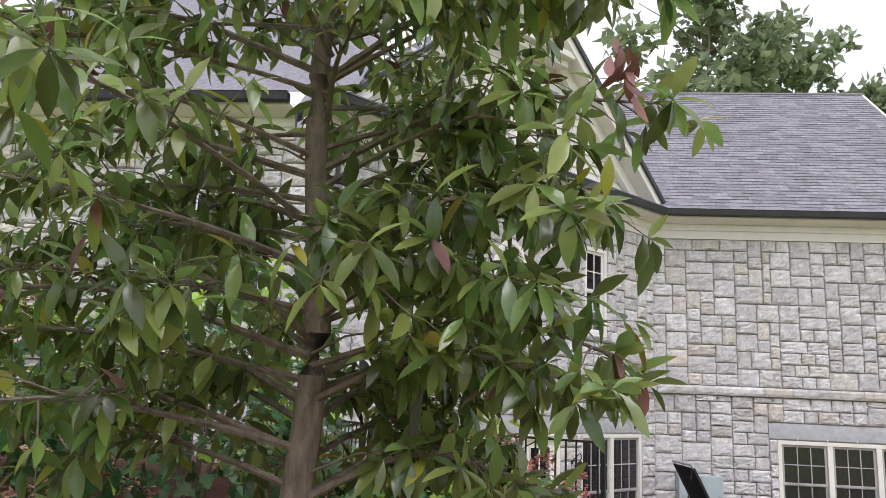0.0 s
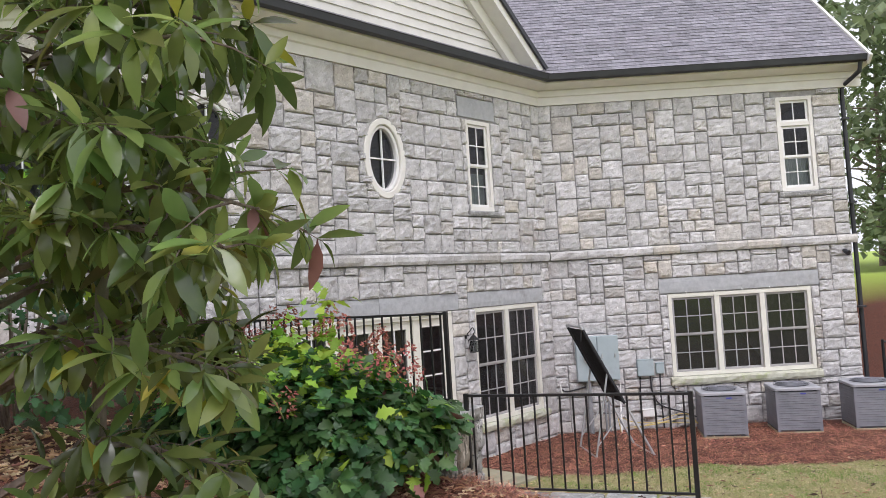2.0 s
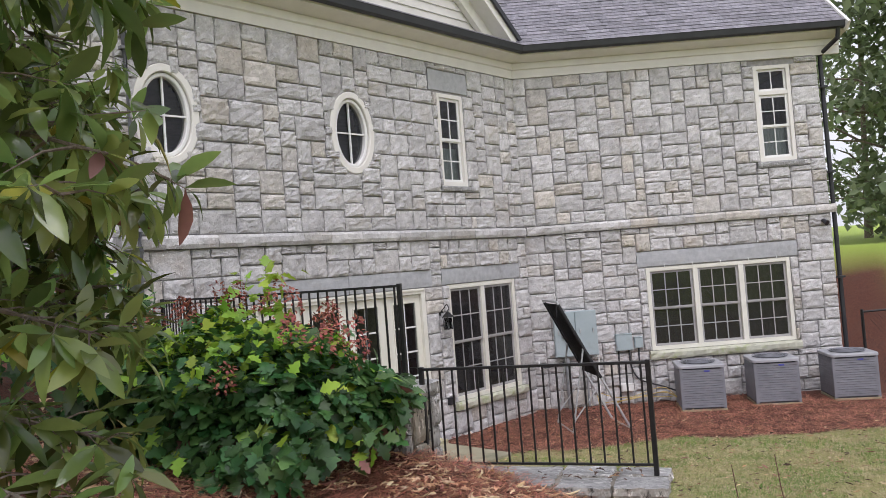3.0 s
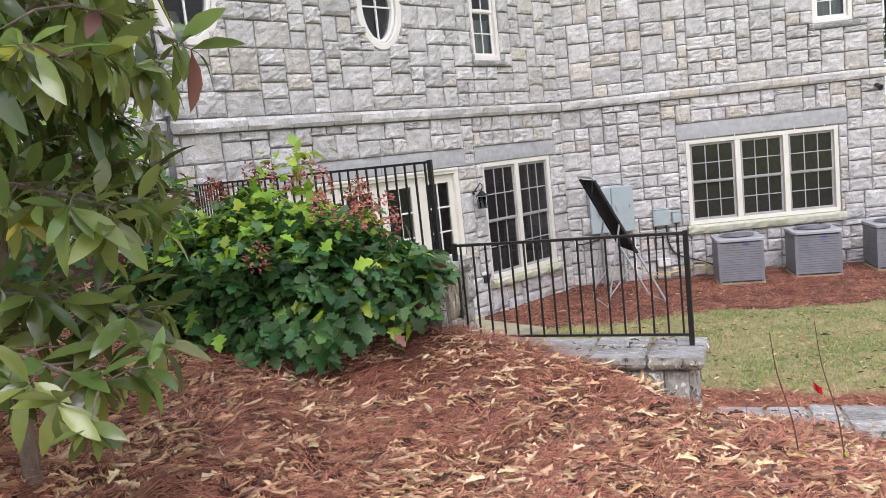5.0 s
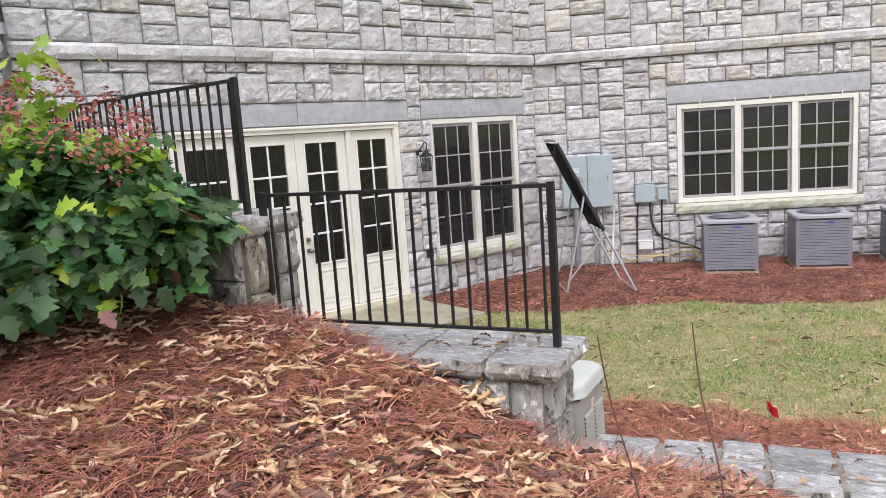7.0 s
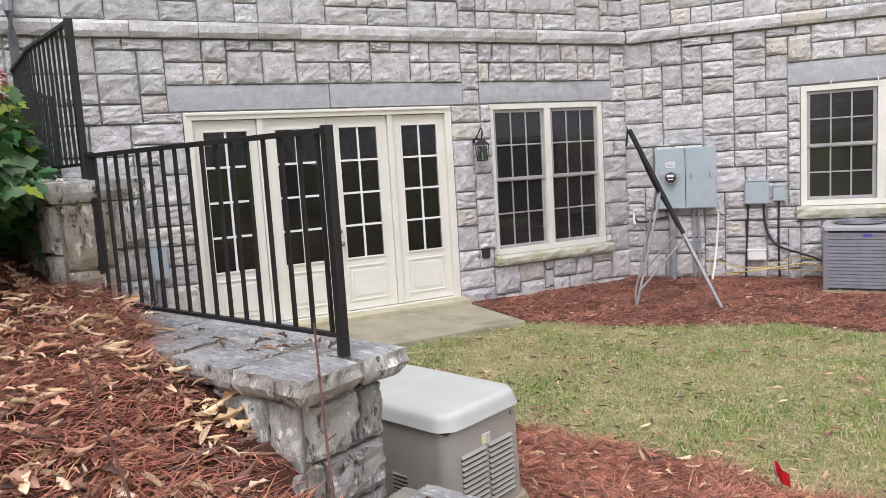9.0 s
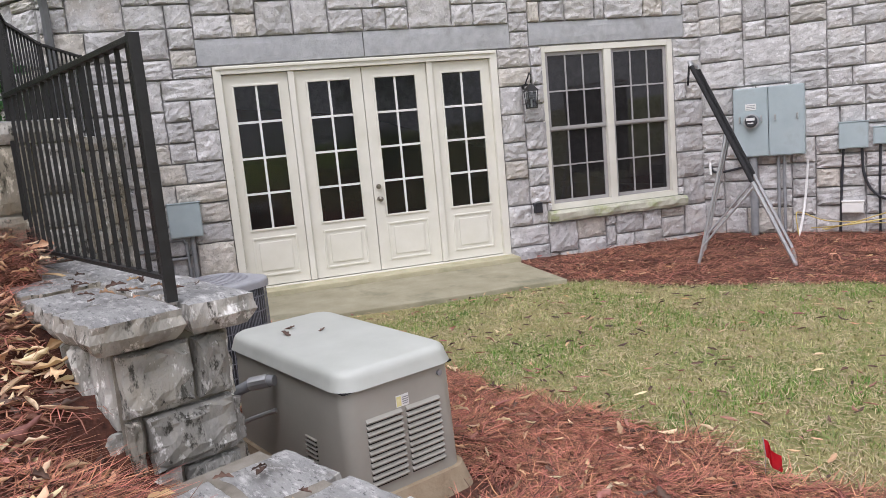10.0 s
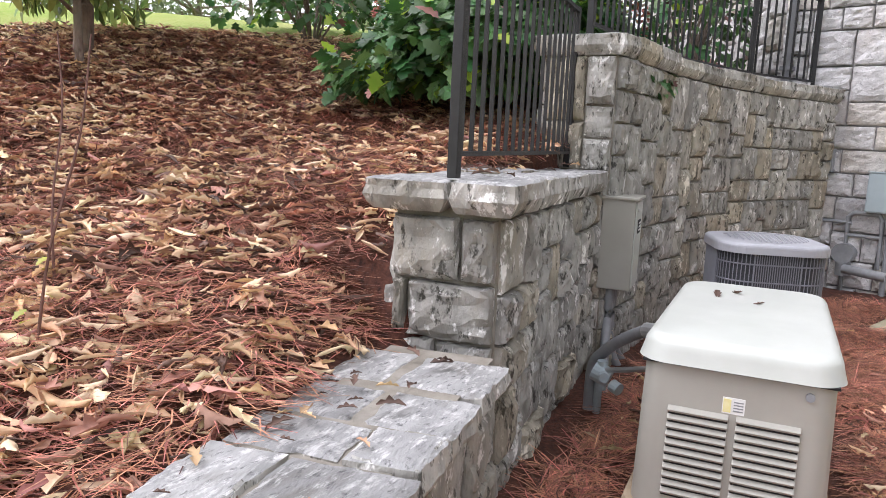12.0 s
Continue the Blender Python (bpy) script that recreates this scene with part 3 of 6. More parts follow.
# the deck stops at the gable's own slope, so only what lies right of it shows
tab = flat("shingle", [(-0.5, -0.5, 0.012), (0.5, -0.5, 0.012), (0.5, 0.5, 0.0), (-0.5, 0.5, 0.0), (-0.5, -0.5, 0.0), (0.5, -0.5, 0.0)],
           [(0, 1, 2, 3), (4, 5, 1, 0)], SHINGLE)
tab_mesh = tab.data
bpy.data.objects.remove(tab)
rr = random.Random(8)
vv, ff, made = [], [], 0
slope = pose(0, EAVE_Y, EAVE_Z, PITCH, 0, 0)
course = 0.145
for j in range(int(RUN / course)):
    x = -1.0 - 0.15 * rr.random()
    while x < B_LEN + 0.4:
        w = rr.choice((0.2, 0.26, 0.34, 0.45))
        w = min(w, B_LEN + 0.45 - x)
        lift = rr.uniform(0.004, 0.012)
        m = slope @ Matrix.LocRotScale(Vector((x + w / 2, (j + 0.5) * course, lift)), Euler((0, 0, 0)), (w - 0.006, course * 1.1, 1))
        if made < 300 and x > 0.3 and j < 16:
            o = new("shingle", tab_mesh)
            o.matrix_basis = m
            o.parent = roof_b
            made += 1
        else:
            k = len(vv)
            vv += [m @ v.co for v in tab_mesh.vertices]
            ff += [tuple(k + i for i in p.vertices) for p in tab_mesh.polygons]
        x += w
tagged(flat("shingles", vv, ff, SHINGLE, roof_b), kind="stuff")
bm = bmesh.new()
tube(bm, [(-1.5, RIDGE_Y, RIDGE_Z), (B_LEN + 0.45, RIDGE_Y, RIDGE_Z)], 0.06, 6)
part("ridge_cap", bm, SHINGLE, roof_b)
bm = bmesh.new()
for a, b in (((B_LEN + 0.38, EAVE_Y, EAVE_Z - 0.2), (B_LEN + 0.38, RIDGE_Y, RIDGE_Z - 0.2)),):
    m = pose(a[0], a[1], a[2], PITCH, 0, 0)
    cuboid(bm, -0.02, 0.04, 0, RUN, 0.0, 0.2, m=m)
part("rake_board", bm, TRIM, roof_b)

# gable over the doors: lap boards, rakes and its own shingled slopes
APEX_X, APEX_Z, FOOT = -3.97, 10.76, 7.27
HALF = 4.0
SL = (APEX_Z - FOOT) / HALF
bm = bmesh.new()
z = FOOT - 0.1
GWIN = (-4.42, -3.72, 8.0, 9.25)
lap = 0.165
while z < APEX_Z - 0.2:
    z1 = z + lap
    hw = HALF - (z - FOOT) / SL - 0.02
    spans = [(APEX_X - hw, APEX_X + hw)]
    if GWIN[2] - 0.1 < z < GWIN[3]:
        spans = [(APEX_X - hw, GWIN[0]), (GWIN[1], APEX_X + hw)]
    for a, b in spans:
        q = [bm.verts.new(p) for p in ((a, 0.055, z), (b, 0.055, z), (b, 0.08, z1 + 0.01), (a, 0.08, z1 + 0.01), (a, 0.085, z), (b, 0.085, z))]
        bm.faces.new((q[0], q[1], q[2], q[3]))
        bm.faces.new((q[4], q[5], q[1], q[0]))
    z = z1
bm2 = bmesh.new()
v = [bm2.verts.new(p) for p in ((APEX_X - HALF, 0.1, FOOT - 0.1), (APEX_X + HALF, 0.1, FOOT - 0.1), (APEX_X, 0.1, APEX_Z), (APEX_X - HALF, 0.25, FOOT - 0.1), (APEX_X + HALF, 0.25, FOOT - 0.1), (APEX_X, 0.25, APEX_Z))]
bm2.faces.new(v[:3])
bm2.faces.new(v[3:][::-1])
part("gable_wall", bm2, SIDING, roof_a)
part("lap_boards", bm, SIDING, roof_a, "overlapping pale siding boards")
for s in (-1, 1):
    bm = bmesh.new()
    ang = math.degrees(math.atan(SL))
    m = pose(APEX_X, 0, APEX_Z, 0, ang if s > 0 else 180 - ang, 0)
    L = math.hypot(HALF + 0.12, (HALF + 0.12) * SL)
    cuboid(bm, 0, L, -0.36, 0.06, -0.2 if s > 0 else 0.05, -0.05 if s > 0 else 0.2, 0.01, m)
    part("rake_board", bm, TRIM, roof_a, "broad cream rake board")
    bm = bmesh.new()
    cuboid(bm, 0, L - 0.15, -0.06, 0.06, -0.42 if s > 0 else 0.2, -0.2 if s > 0 else 0.42, 0.01, m)
    part("frieze_board", bm, TRIM, roof_a)
    bm = bmesh.new()
    cuboid(bm, -0.02, L + 0.02, -0.4, 5.5, -0.045 if s > 0 else -0.03, 0.03 if s > 0 else 0.045, 0, m)
    part("shingle_slope", bm, SHINGLE, roof_a)
    bm = bmesh.new()
    cuboid(bm, -0.02, L + 0.02, -0.415, -0.385, -0.06 if s > 0 else -0.03, 0.03 if s > 0 else 0.06, 0, m)
    part("drip_edge", bm, GUTTER, roof_a)
bm = bmesh.new()
cuboid(bm, APEX_X - HALF - 0.1, APEX_X + HALF + 0.15, -0.53, 0.06, 7.2, 7.235)
part("skirt", bm, SHINGLE, roof_a)
bm = bmesh.new()
cuboid(bm, APEX_X - 1.02, APEX_X + 1.02, -0.33, 0.06, 9.56, 9.68, 0.01)
cuboid(bm, APEX_X - 0.98, APEX_X + 0.98, -0.2, 0.06, 9.42, 9.56, 0.01)
part("collar_trim", bm, TRIM, roof_a)

# roof over the far wing
bm = bmesh.new()
v = [bm.verts.new(p) for p in ((-7.5, -0.5, 7.2), (0.4, -0.5, 7.2), (0.4, 4.5, 11.6), (-7.5, 4.5, 11.6))]
bm.faces.new(v)
o = part("roof_far", bm, SHINGLE)
o.matrix_world = WALL_Z
fz = thing("eave_far", WALL_Z, "cream eave and black gutter of the farther wing", "eave", kind="structure")
fascia_run(fz, -7.4, -0.5, 0, 0)
tagged(o, "grey shingled roof of the farther wing", "roof", kind="structure")


# ---- windows and doors ----
def glass_material(name, tint, mixin):
    m = bpy.data.materials.new(name)
    m.use_nodes = True
    n, l = m.node_tree.nodes, m.node_tree.links
    n.remove(n["Principled BSDF"])
    t, g, d, ms, m2, fr = (n.new(k) for k in ("ShaderNodeBsdfTransparent", "ShaderNodeBsdfGlossy", "ShaderNodeBsdfDiffuse", "ShaderNodeMixShader", "ShaderNodeMixShader", "ShaderNodeFresnel"))
    t.inputs[0].default_value = (0.75, 0.78, 0.78, 1)
    d.inputs[0].default_value = (*tint, 1)
    g.inputs["Roughness"].default_value = 0.03
    g.inputs[0].default_value = (0.8, 0.8, 0.8, 1)
    m2.inputs[0].default_value = mixin
    fr.inputs[0].default_value = 1.45
    l.new(t.outputs[0], m2.inputs[1])
    l.new(d.outputs[0], m2.inputs[2])
    l.new(fr.outputs[0], ms.inputs[0])
    l.new(m2.outputs[0], ms.inputs[1])
    l.new(g.outputs[0], ms.inputs[2])
    l.new(ms.outputs[0], n["Material Output"].inputs[0])
    return m


GLASS = glass_material("window_glass", (0.02, 0.022, 0.024), 0.35)
SCREEN = glass_material("screened_glass", (0.03, 0.029, 0.03), 0.78)


def frame_box(bm, x0, x1, z0, z1, w, y0, y1, bevel=0.004):
    cuboid(bm, x0, x0 + w, y0, y1, z0, z1, bevel)
    cuboid(bm, x1 - w, x1, y0, y1, z0, z1, bevel)
    cuboid(bm, x0 + w, x1 - w, y0, y1, z1 - w, z1, bevel)
    cuboid(bm, x0 + w, x1 - w, y0, y1, z0, z0 + w, bevel)


def panes_and_bars(owner, x0, x1, z0, z1, cols, rows, y, mat, glass, bar_w=0.02):
    bm = bmesh.new()
    for i in range(1, cols):
        x = x0 + (x1 - x0) * i / cols
        cuboid(bm, x - bar_w / 2, x + bar_w / 2, y - 0.012, y + 0.006, z0, z1)
    for j in range(1, rows):
        z = z0 + (z1 - z0) * j / rows
        cuboid(bm, x0, x1, y - 0.0105, y + 0.005, z - bar_w / 2, z + bar_w / 2)
    part("glazing_bars", bm, mat, owner)
    for i in range(cols):
        for j in range(rows):
            a, b = x0 + (x1 - x0) * i / cols, x0 + (x1 - x0) * (i + 1) / cols
            c, d = z0 + (z1 - z0) * j / rows, z0 + (z1 - z0) * (j + 1) / rows
            o = flat("pane", [(a, y, c), (b, y, c), (b, y, d), (a, y, d)], [(0, 1, 2, 3)], glass, owner)
            o.visible_shadow = False


def sash_window(name, m, hole, units, cols, label, screened=True, transom=0.0, trim=TRIM):
    """A window of one or more double-hung units side by side."""
    x0, x1, z0, z1 = hole
    w = thing(name, m, label, "window", kind="structure")
    bm = bmesh.new()
    frame_box(bm, x0 + 0.003, x1 - 0.003, z0 + 0.003, z1 - 0.003, 0.075, -0.015, 0.1)
    step = (x1 - x0 - 0.15) / units
    for i in range(1, units):
        x = x0 + 0.075 + step * i
        cuboid(bm, x - 0.05, x + 0.05, -0.012, 0.1, z0 + 0.078, z1 - 0.078, 0.004)
    if transom:
        cuboid(bm, x0 + 0.078, x1 - 0.078, -0.012, 0.1, transom - 0.04, transom + 0.04, 0.004)
    part("window_frame", bm, trim, w)
    top = transom - 0.04 if transom else z1 - 0.075
    for i in range(units):
        a = x0 + 0.075 + step * i + (0.05 if i else 0) + 0.004
        b = x0 + 0.075 + step * (i + 1) - (0.05 if i < units - 1 else 0) - 0.004
        zm = (z0 + 0.075 + top) / 2
        smat = GREY_SASH if screened else SASH
        for q, (c, d, yy) in enumerate(((z0 + 0.08, zm + 0.015, 0.045), (zm - 0.015, top - 0.004, 0.02))):
            s = bmesh.new()
            frame_box(s, a, b, c, d, 0.045 if screened else 0.05, yy, yy + 0.03, 0.003)
            sash = part("sash", s, smat, w)
            panes_and_bars(sash, a + 0.045, b - 0.045, c + 0.045, d - 0.045, cols, 2, yy + 0.015, smat if screened else SASH, SCREEN if screened else GLASS)
        if transom:
            s = bmesh.new()
            frame_box(s, a, b, transom + 0.045, z1 - 0.08, 0.045, 0.03, 0.06, 0.003)
            sash = part("sash", s, smat, w)
            panes_and_bars(sash, a + 0.045, b - 0.045, transom + 0.09, z1 - 0.125, cols, 1, 0.045, SASH, GLASS)
    return w


sash_window("window_1", WALL_A, PAIR, 2, 3, "cream-framed pair of screened sash windows with grey bars", trim=CREAM)
sash_window("window_2", WALL_B, TRIPLE, 3, 3, "cream-framed row of three screened sash windows", trim=CREAM)
sash_window("window_3", WALL_A, SLIM, 1, 2, "slim white sash window with a pale curtain", screened=False)
sash_window("window_4", WALL_B, TALL, 1, 2, "tall white sash window with a transom light", screened=False, transom=6.0)
sash_window("window_5", WALL_Z, Z_WIN, 1, 2, "white sash window between dark shutters", screened=False)
gw = sash_window("window_6", WALL_A @ pose(0, 0.08, 0), GWIN, 1, 2, "white gable window set in lap siding", screened=False)


def oval_window(name, cx, cz, rx, rz):
    w = thing(name, WALL_A, "oval window in a moulded white frame with crossed bars", "window", kind="structure")

    def ring(r0, r1, y0, y1):
        bm = bmesh.new()
        k = 48
        rows = []
        for i in range(k):
            a = 2 * math.pi * i / k
            c, s = math.cos(a), math.sin(a)
            rows.append([bm.verts.new((cx + c * (rx + r), y, cz + s * (rz + r))) for r, y in ((r0, y1), (r0, y0 + 0.012), (r0 + 0.012, y0), (r1 - 0.012, y0), (r1, y0 + 0.012), (r1, y1))])
        for i in range(k):
            p, q = rows[i], rows[(i + 1) % k]
            for j in range(5):
                bm.faces.new((p[j], q[j], q[j + 1], p[j + 1]))
        return bm
    part("outer_frame", ring(-0.075, 0.03, -0.05, 0.12), TRIM, w, smooth=False)
    part("inner_frame", ring(-0.135, -0.08, -0.01, 0.12), SASH, w)
    part("stone_ring", ring(0.032, 0.1, -0.03, 0.02), STONE, w)
    bm = bmesh.new()
    cuboid(bm, cx - 0.012, cx + 0.012, 0.03, 0.06, cz - rz + 0.12, cz + rz - 0.12)
    cuboid(bm, cx - rx + 0.12, cx + rx - 0.12, 0.032, 0.058, cz - 0.012, cz + 0.012)
    part("glazing_bars", bm, SASH, w)
    k = 40
    vs = [(cx + math.cos(2 * math.pi * i / k) * (rx - 0.13), 0.07, cz + math.sin(2 * math.pi * i / k) * (rz - 0.13)) for i in range(k)]
    o = flat("pane", vs, [tuple(range(k))], GLASS, w)
    o.visible_shadow = False


for i, (a, b, c, d) in enumerate(OVALS):
    oval_window("window_%d" % (7 + i), a, b, c, d)

# the four-leaf glazed door
door = thing("door_1", WALL_A, "cream double door between glazed side panels, closed", "door", kind="structure")
bm = bmesh.new()
frame_box(bm, DOOR[0] + 0.003, DOOR[1] - 0.003, DOOR[2] - 0.02, DOOR[3] - 0.003, 0.09, -0.03, 0.14)
cuboid(bm, DOOR[0] + 0.035, DOOR[1] - 0.035, -0.05, -0.028, DOOR[3] - 0.04, DOOR[3] - 0.012, 0.004)
for x in (-5.42, -3.77):
    cuboid(bm, x - 0.035, x + 0.035, -0.01, 0.13, 0.15, 2.6, 0.004)
part("door_frame", bm, CREAM, door)
for i, (a, b, px0, px1) in enumerate(((-6.185, -5.46, -6.09, -5.57), (-5.38, -4.60, -5.26, -4.78), (-4.592, -3.81, -4.49, -3.98), (-3.73, -2.995, -3.68, -3.19))):
    px0, px1 = (a + b) / 2 - 0.25, (a + b) / 2 + 0.25
    bm = bmesh.new()
    z0, z1, gz0, gz1 = 0.15, 2.59, 0.82, 2.46
    for c in ((a, px0, z0, z1), (px1, b, z0, z1), (px0, px1, gz1, z1), (px0, px1, z0, gz0)):
        cuboid(bm, c[0], c[1], 0.03, 0.075, c[2], c[3])
    leaf = part("door_leaf", bm, CREAM, door)
    bm = bmesh.new()
    for q0, q1 in ((0.25, 0.42), (0.46, 0.74)):
        pass
    frame_box(bm, px0 - 0.01, px1 + 0.01, 0.26, 0.72, 0.022, 0.018, 0.034, 0.006)
    cuboid(bm, px0 + 0.06, px1 - 0.06, 0.02, 0.034, 0.32, 0.66, 0.008)
    part("raised_panel", bm, CREAM, leaf)
    bm = bmesh.new()
    frame_box(bm, px0 - 0.02, px1 + 0.02, gz0 - 0.02, gz1 + 0.02, 0.024, 0.016, 0.034, 0.005)
    part("glass_bead", bm, CREAM, leaf)
    panes_and_bars(leaf, px0, px1, gz0, gz1, 2, 4, 0.045, SASH, GLASS, 0.026)
BRASS = material("aged_nickel", (0.22, 0.2, 0.17), (0.34, 0.31, 0.27), 20, 0.35, 0.05, 80, metal=1.0)
for z in (1.02, 1.17):
    bm = bmesh.new()
    bar(bm, (-4.53, 0.03, z), (-4.53, -0.005, z), 0.03, 16)
    bar(bm, (-4.53, -0.005, z), (-4.53, -0.05, z), 0.012, 10)
    if z < 1.1:
        g = bmesh.ops.create_uvsphere(bm, u_segments=14, v_segments=10, radius=0.032)["verts"]
        bmesh.ops.translate(bm, verts=g, vec=(-4.53, -0.06, z))
    part("door_knob" if z < 1.1 else "deadbolt", bm, BRASS, door, "aged metal door hardware", smooth=True)

LANDING = material("damp_olive_concrete", (0.27, 0.25, 0.165), (0.38, 0.35, 0.25), 3, 0.85, 0.4, 60, stain=(0.17, 0.17, 0.11), stain_scale=1.6)
# concrete landing before the doors
bm = bmesh.new()
cuboid(bm, -6.35, -2.92, -1.68, -0.3, -0.15, 0.075, 0.012)
o = part("door_landing", bm, LANDING)
o.matrix_world = WALL_A
tagged(o, "weathered concrete landing slab before the doors", "slab", kind="structure")
bm = bmesh.new()
cuboid(bm, -6.3, -2.88, -0.3, 0.0, -0.15, 0.13, 0.015)
o = part("door_step", bm, CONCRETE)
o.matrix_world = WALL_A
tagged(o, "pale concrete threshold step under the doors", "step", kind="structure")


# ---- retaining walls ----
def retaining_wall(name, pts, z0, z1, half, label, cap=0.13, cap_over=0.06, end=True, seed=0, pick=120):
    """A wall along points with stones on both faces and on its end, and cap stones on top."""
    rg = random.Random(seed)
    bm = bmesh.new()
    ln = [Vector((x, y, 0)) for x, y in pts]
    side = []
    for i, p in enumerate(ln):
        d = (ln[min(i + 1, len(ln) - 1)] - ln[max(i - 1, 0)]).normalized()
        side.append(Vector((-d.y, d.x, 0)))
    quads = []
    for p, s in zip(ln, side):
        quads.append([bm.verts.new(p + s * half + Vector((0, 0, z1 - 0.014))), bm.verts.new(p + s * half + Vector((0, 0, z0))), bm.verts.new(p - s * half + Vector((0, 0, z0))), bm.verts.new(p - s * half + Vector((0, 0, z1 - 0.014)))])
    for a, b in zip(quads, quads[1:]):
        for j in range(4):
            bm.faces.new((a[j], a[(j + 1) % 4], b[(j + 1) % 4], b[j]))
    bm.faces.new(quads[0])
    bm.faces.new(quads[-1][::-1])
    body = part(name, bm, RUBBLE_MORTAR)
    tagged(body, label, "retaining wall", kind="structure")

    def face(p, q, most):
        d = q - p
        m = pose(p.x, p.y, 0, 0, 0, math.degrees(math.atan2(d.y, d.x)))
        blocks = pack(lines(0, d.length, [], 0.095), lines(z0, z1 - cap, [], 0.095), lambda x, z: False, rg, (2, 4), (2, 3))
        for x0, x1, a, b in blocks:
            me = rg.choice(WALL_STONES)
            w, h = x1 - x0 - 0.013, b - a - 0.013
            o = new("stone", me)
            o.matrix_basis = m @ Matrix.LocRotScale(Vector(((x0 + x1) / 2, 0, (a + b) / 2)), Euler((0, rg.uniform(-0.02, 0.02), 0)), (w, 0.042 * rg.uniform(0.6, 1.5), h))
            o.parent = body
    for i in range(len(ln) - 1):
        face(ln[i + 1] + side[i + 1] * half, ln[i] + side[i] * half, pick)
        face(ln[i] - side[i] * half, ln[i + 1] - side[i + 1] * half, pick)
    if end == "pier":   # large blocks set by hand on the pier's end
        p, q = ln[-1] - side[-1] * half, ln[-1] + side[-1] * half
        m = pose(p.x, p.y, 0, 0, 0, math.degrees(math.atan2(q.y - p.y, q.x - p.x)))
        L = (q - p).length
        top = z1 - cap
        for x0, x1, a, b in ((0, 0.66, 0.0, 0.24), (0.66, 1, 0.0, 0.24), (0, 0.16, 0.24, 0.45), (0.16, 1, 0.24, 0.46), (0, 0.45, 0.45, 0.68), (0.45, 1, 0.46, 0.68), (0, 0.6, 0.68, 0.95), (0.6, 1, 0.68, 0.95)):
            o = new("stone", rg.choice(WALL_STONES))
            o.matrix_basis = m @ Matrix.LocRotScale(Vector(((x0 + x1) / 2 * L, 0, top - (a + b) / 2)), Euler((0, rg.uniform(-0.02, 0.02), 0)), ((x1 - x0) * L - 0.016, 0.05 * rg.uniform(0.8, 1.5), b - a - 0.016))
            o.parent = body
    elif end:
        face(ln[-1] - side[-1] * half, ln[-1] + side[-1] * half, pick)
        face(ln[0] + side[0] * half, ln[0] - side[0] * half, pick)
    return body


def cap_stone(owner, corners, z0, z1, seed, rough=0.02, mat=None):
    """One slab with four rough-edged corners given in plan."""
    rg = random.Random(seed)
    sd = rg.uniform(0, 50)
    bm = bmesh.new()
    c = [Vector((*p, 0)) for p in corners]
    k = 12
    mid = sum(c, Vector()) / 4

    def spot(u, v, z, inn):
        p = c[0].lerp(c[1], u).lerp(c[3].lerp(c[2], u), v)
        e = noise.noise((p.x * 7, p.y * 7, sd)) * rough * 0.8 + noise.noise((p.x * 20, p.y * 20, z * 24 + sd)) * rough * (0.95 if inn != 0.012 else 0.3)
        q = p - (p - mid).normalized() * (inn + e * 0.9)
        return bm.verts.new((q.x, q.y, z))
    loop = [(i / k, 0) for i in range(k)] + [(1, i / k) for i in range(k)] + [(1 - i / k, 1) for i in range(k)] + [(0, 1 - i / k) for i in range(k)]
    n = len(loop)
    rows = [[spot(u, v, z0 + (z1 - z0) * f, inn) for u, v in loop] for f, inn in ((0, 0.035), (0.2, 0.012), (0.45, -0.004), (0.72, 0.004), (0.93, 0.004))]
    grid = [[None] * (k + 1) for _ in range(k + 1)]
    for j in range(k + 1):
        for i in range(k + 1):
            u, v = i / k, j / k
            edge = min(u, v, 1 - u, 1 - v)
            p = spot(u, v, 0, 0.012 if edge < 0.01 else 0.0)
            p.co.z = z1 - (0.005 if edge < 0.01 else 0) + 0.3 * rough * noise.noise((p.co.x * 5, p.co.y * 5, sd)) + 0.2 * rough * noise.noise((p.co.x * 24, p.co.y * 24, sd))
            grid[j][i] = p
    rim = [grid[0][i] for i in range(k)] + [grid[i][k] for i in range(k)] + [grid[k][k - i] for i in range(k)] + [grid[k - i][0] for i in range(k)]
    rows.append(rim)
    for a, b in zip(rows, rows[1:]):
        for i in range(n):
            bm.faces.new((a[i], a[(i + 1) % n], b[(i + 1) % n], b[i]))
    for j in range(k):
        for i in range(k):
            bm.faces.new((grid[j][i], grid[j][i + 1], grid[j + 1][i + 1], grid[j + 1][i]))
    bm.faces.new(rows[0][::-1])
    ob = part("cap_stone", bm, mat or CAPSTONE, owner)
    ob.data.materials.append(RUBBLE)   # split, lichened edges; the darker stone also paints in their shade
    # upturned faces keep the pale, sky-lit colour; all others turn dark
    for p in ob.data.polygons:
        p.material_index = 0 if p.normal.z > 0.75 else 1
    return ob


wall_up = retaining_wall("retaining_wall_upper", [(-5.12, 8.53), (-4.2, 8.03), (-3.1, 7.66), (-2.1, 7.48), (-0.98, 7.4)], -0.2, 2.0, 0.22, "tall weathered granite retaining wall beside the doors", seed=1)
wall_mid = retaining_wall("retaining_wall_middle", [(-1.2, 7.31), (0.93, 7.545)], -0.2, 1.22, 0.2, "rough granite retaining wall below the lower railing", end="pier", seed=2)
wall_low = retaining_wall("retaining_wall_low", [(1.04, 7.6), (2.0, 7.77), (2.95, 7.94)], -0.2, 0.63, 0.19, "low granite wall edging the mulch bank", cap=0.1, seed=3)


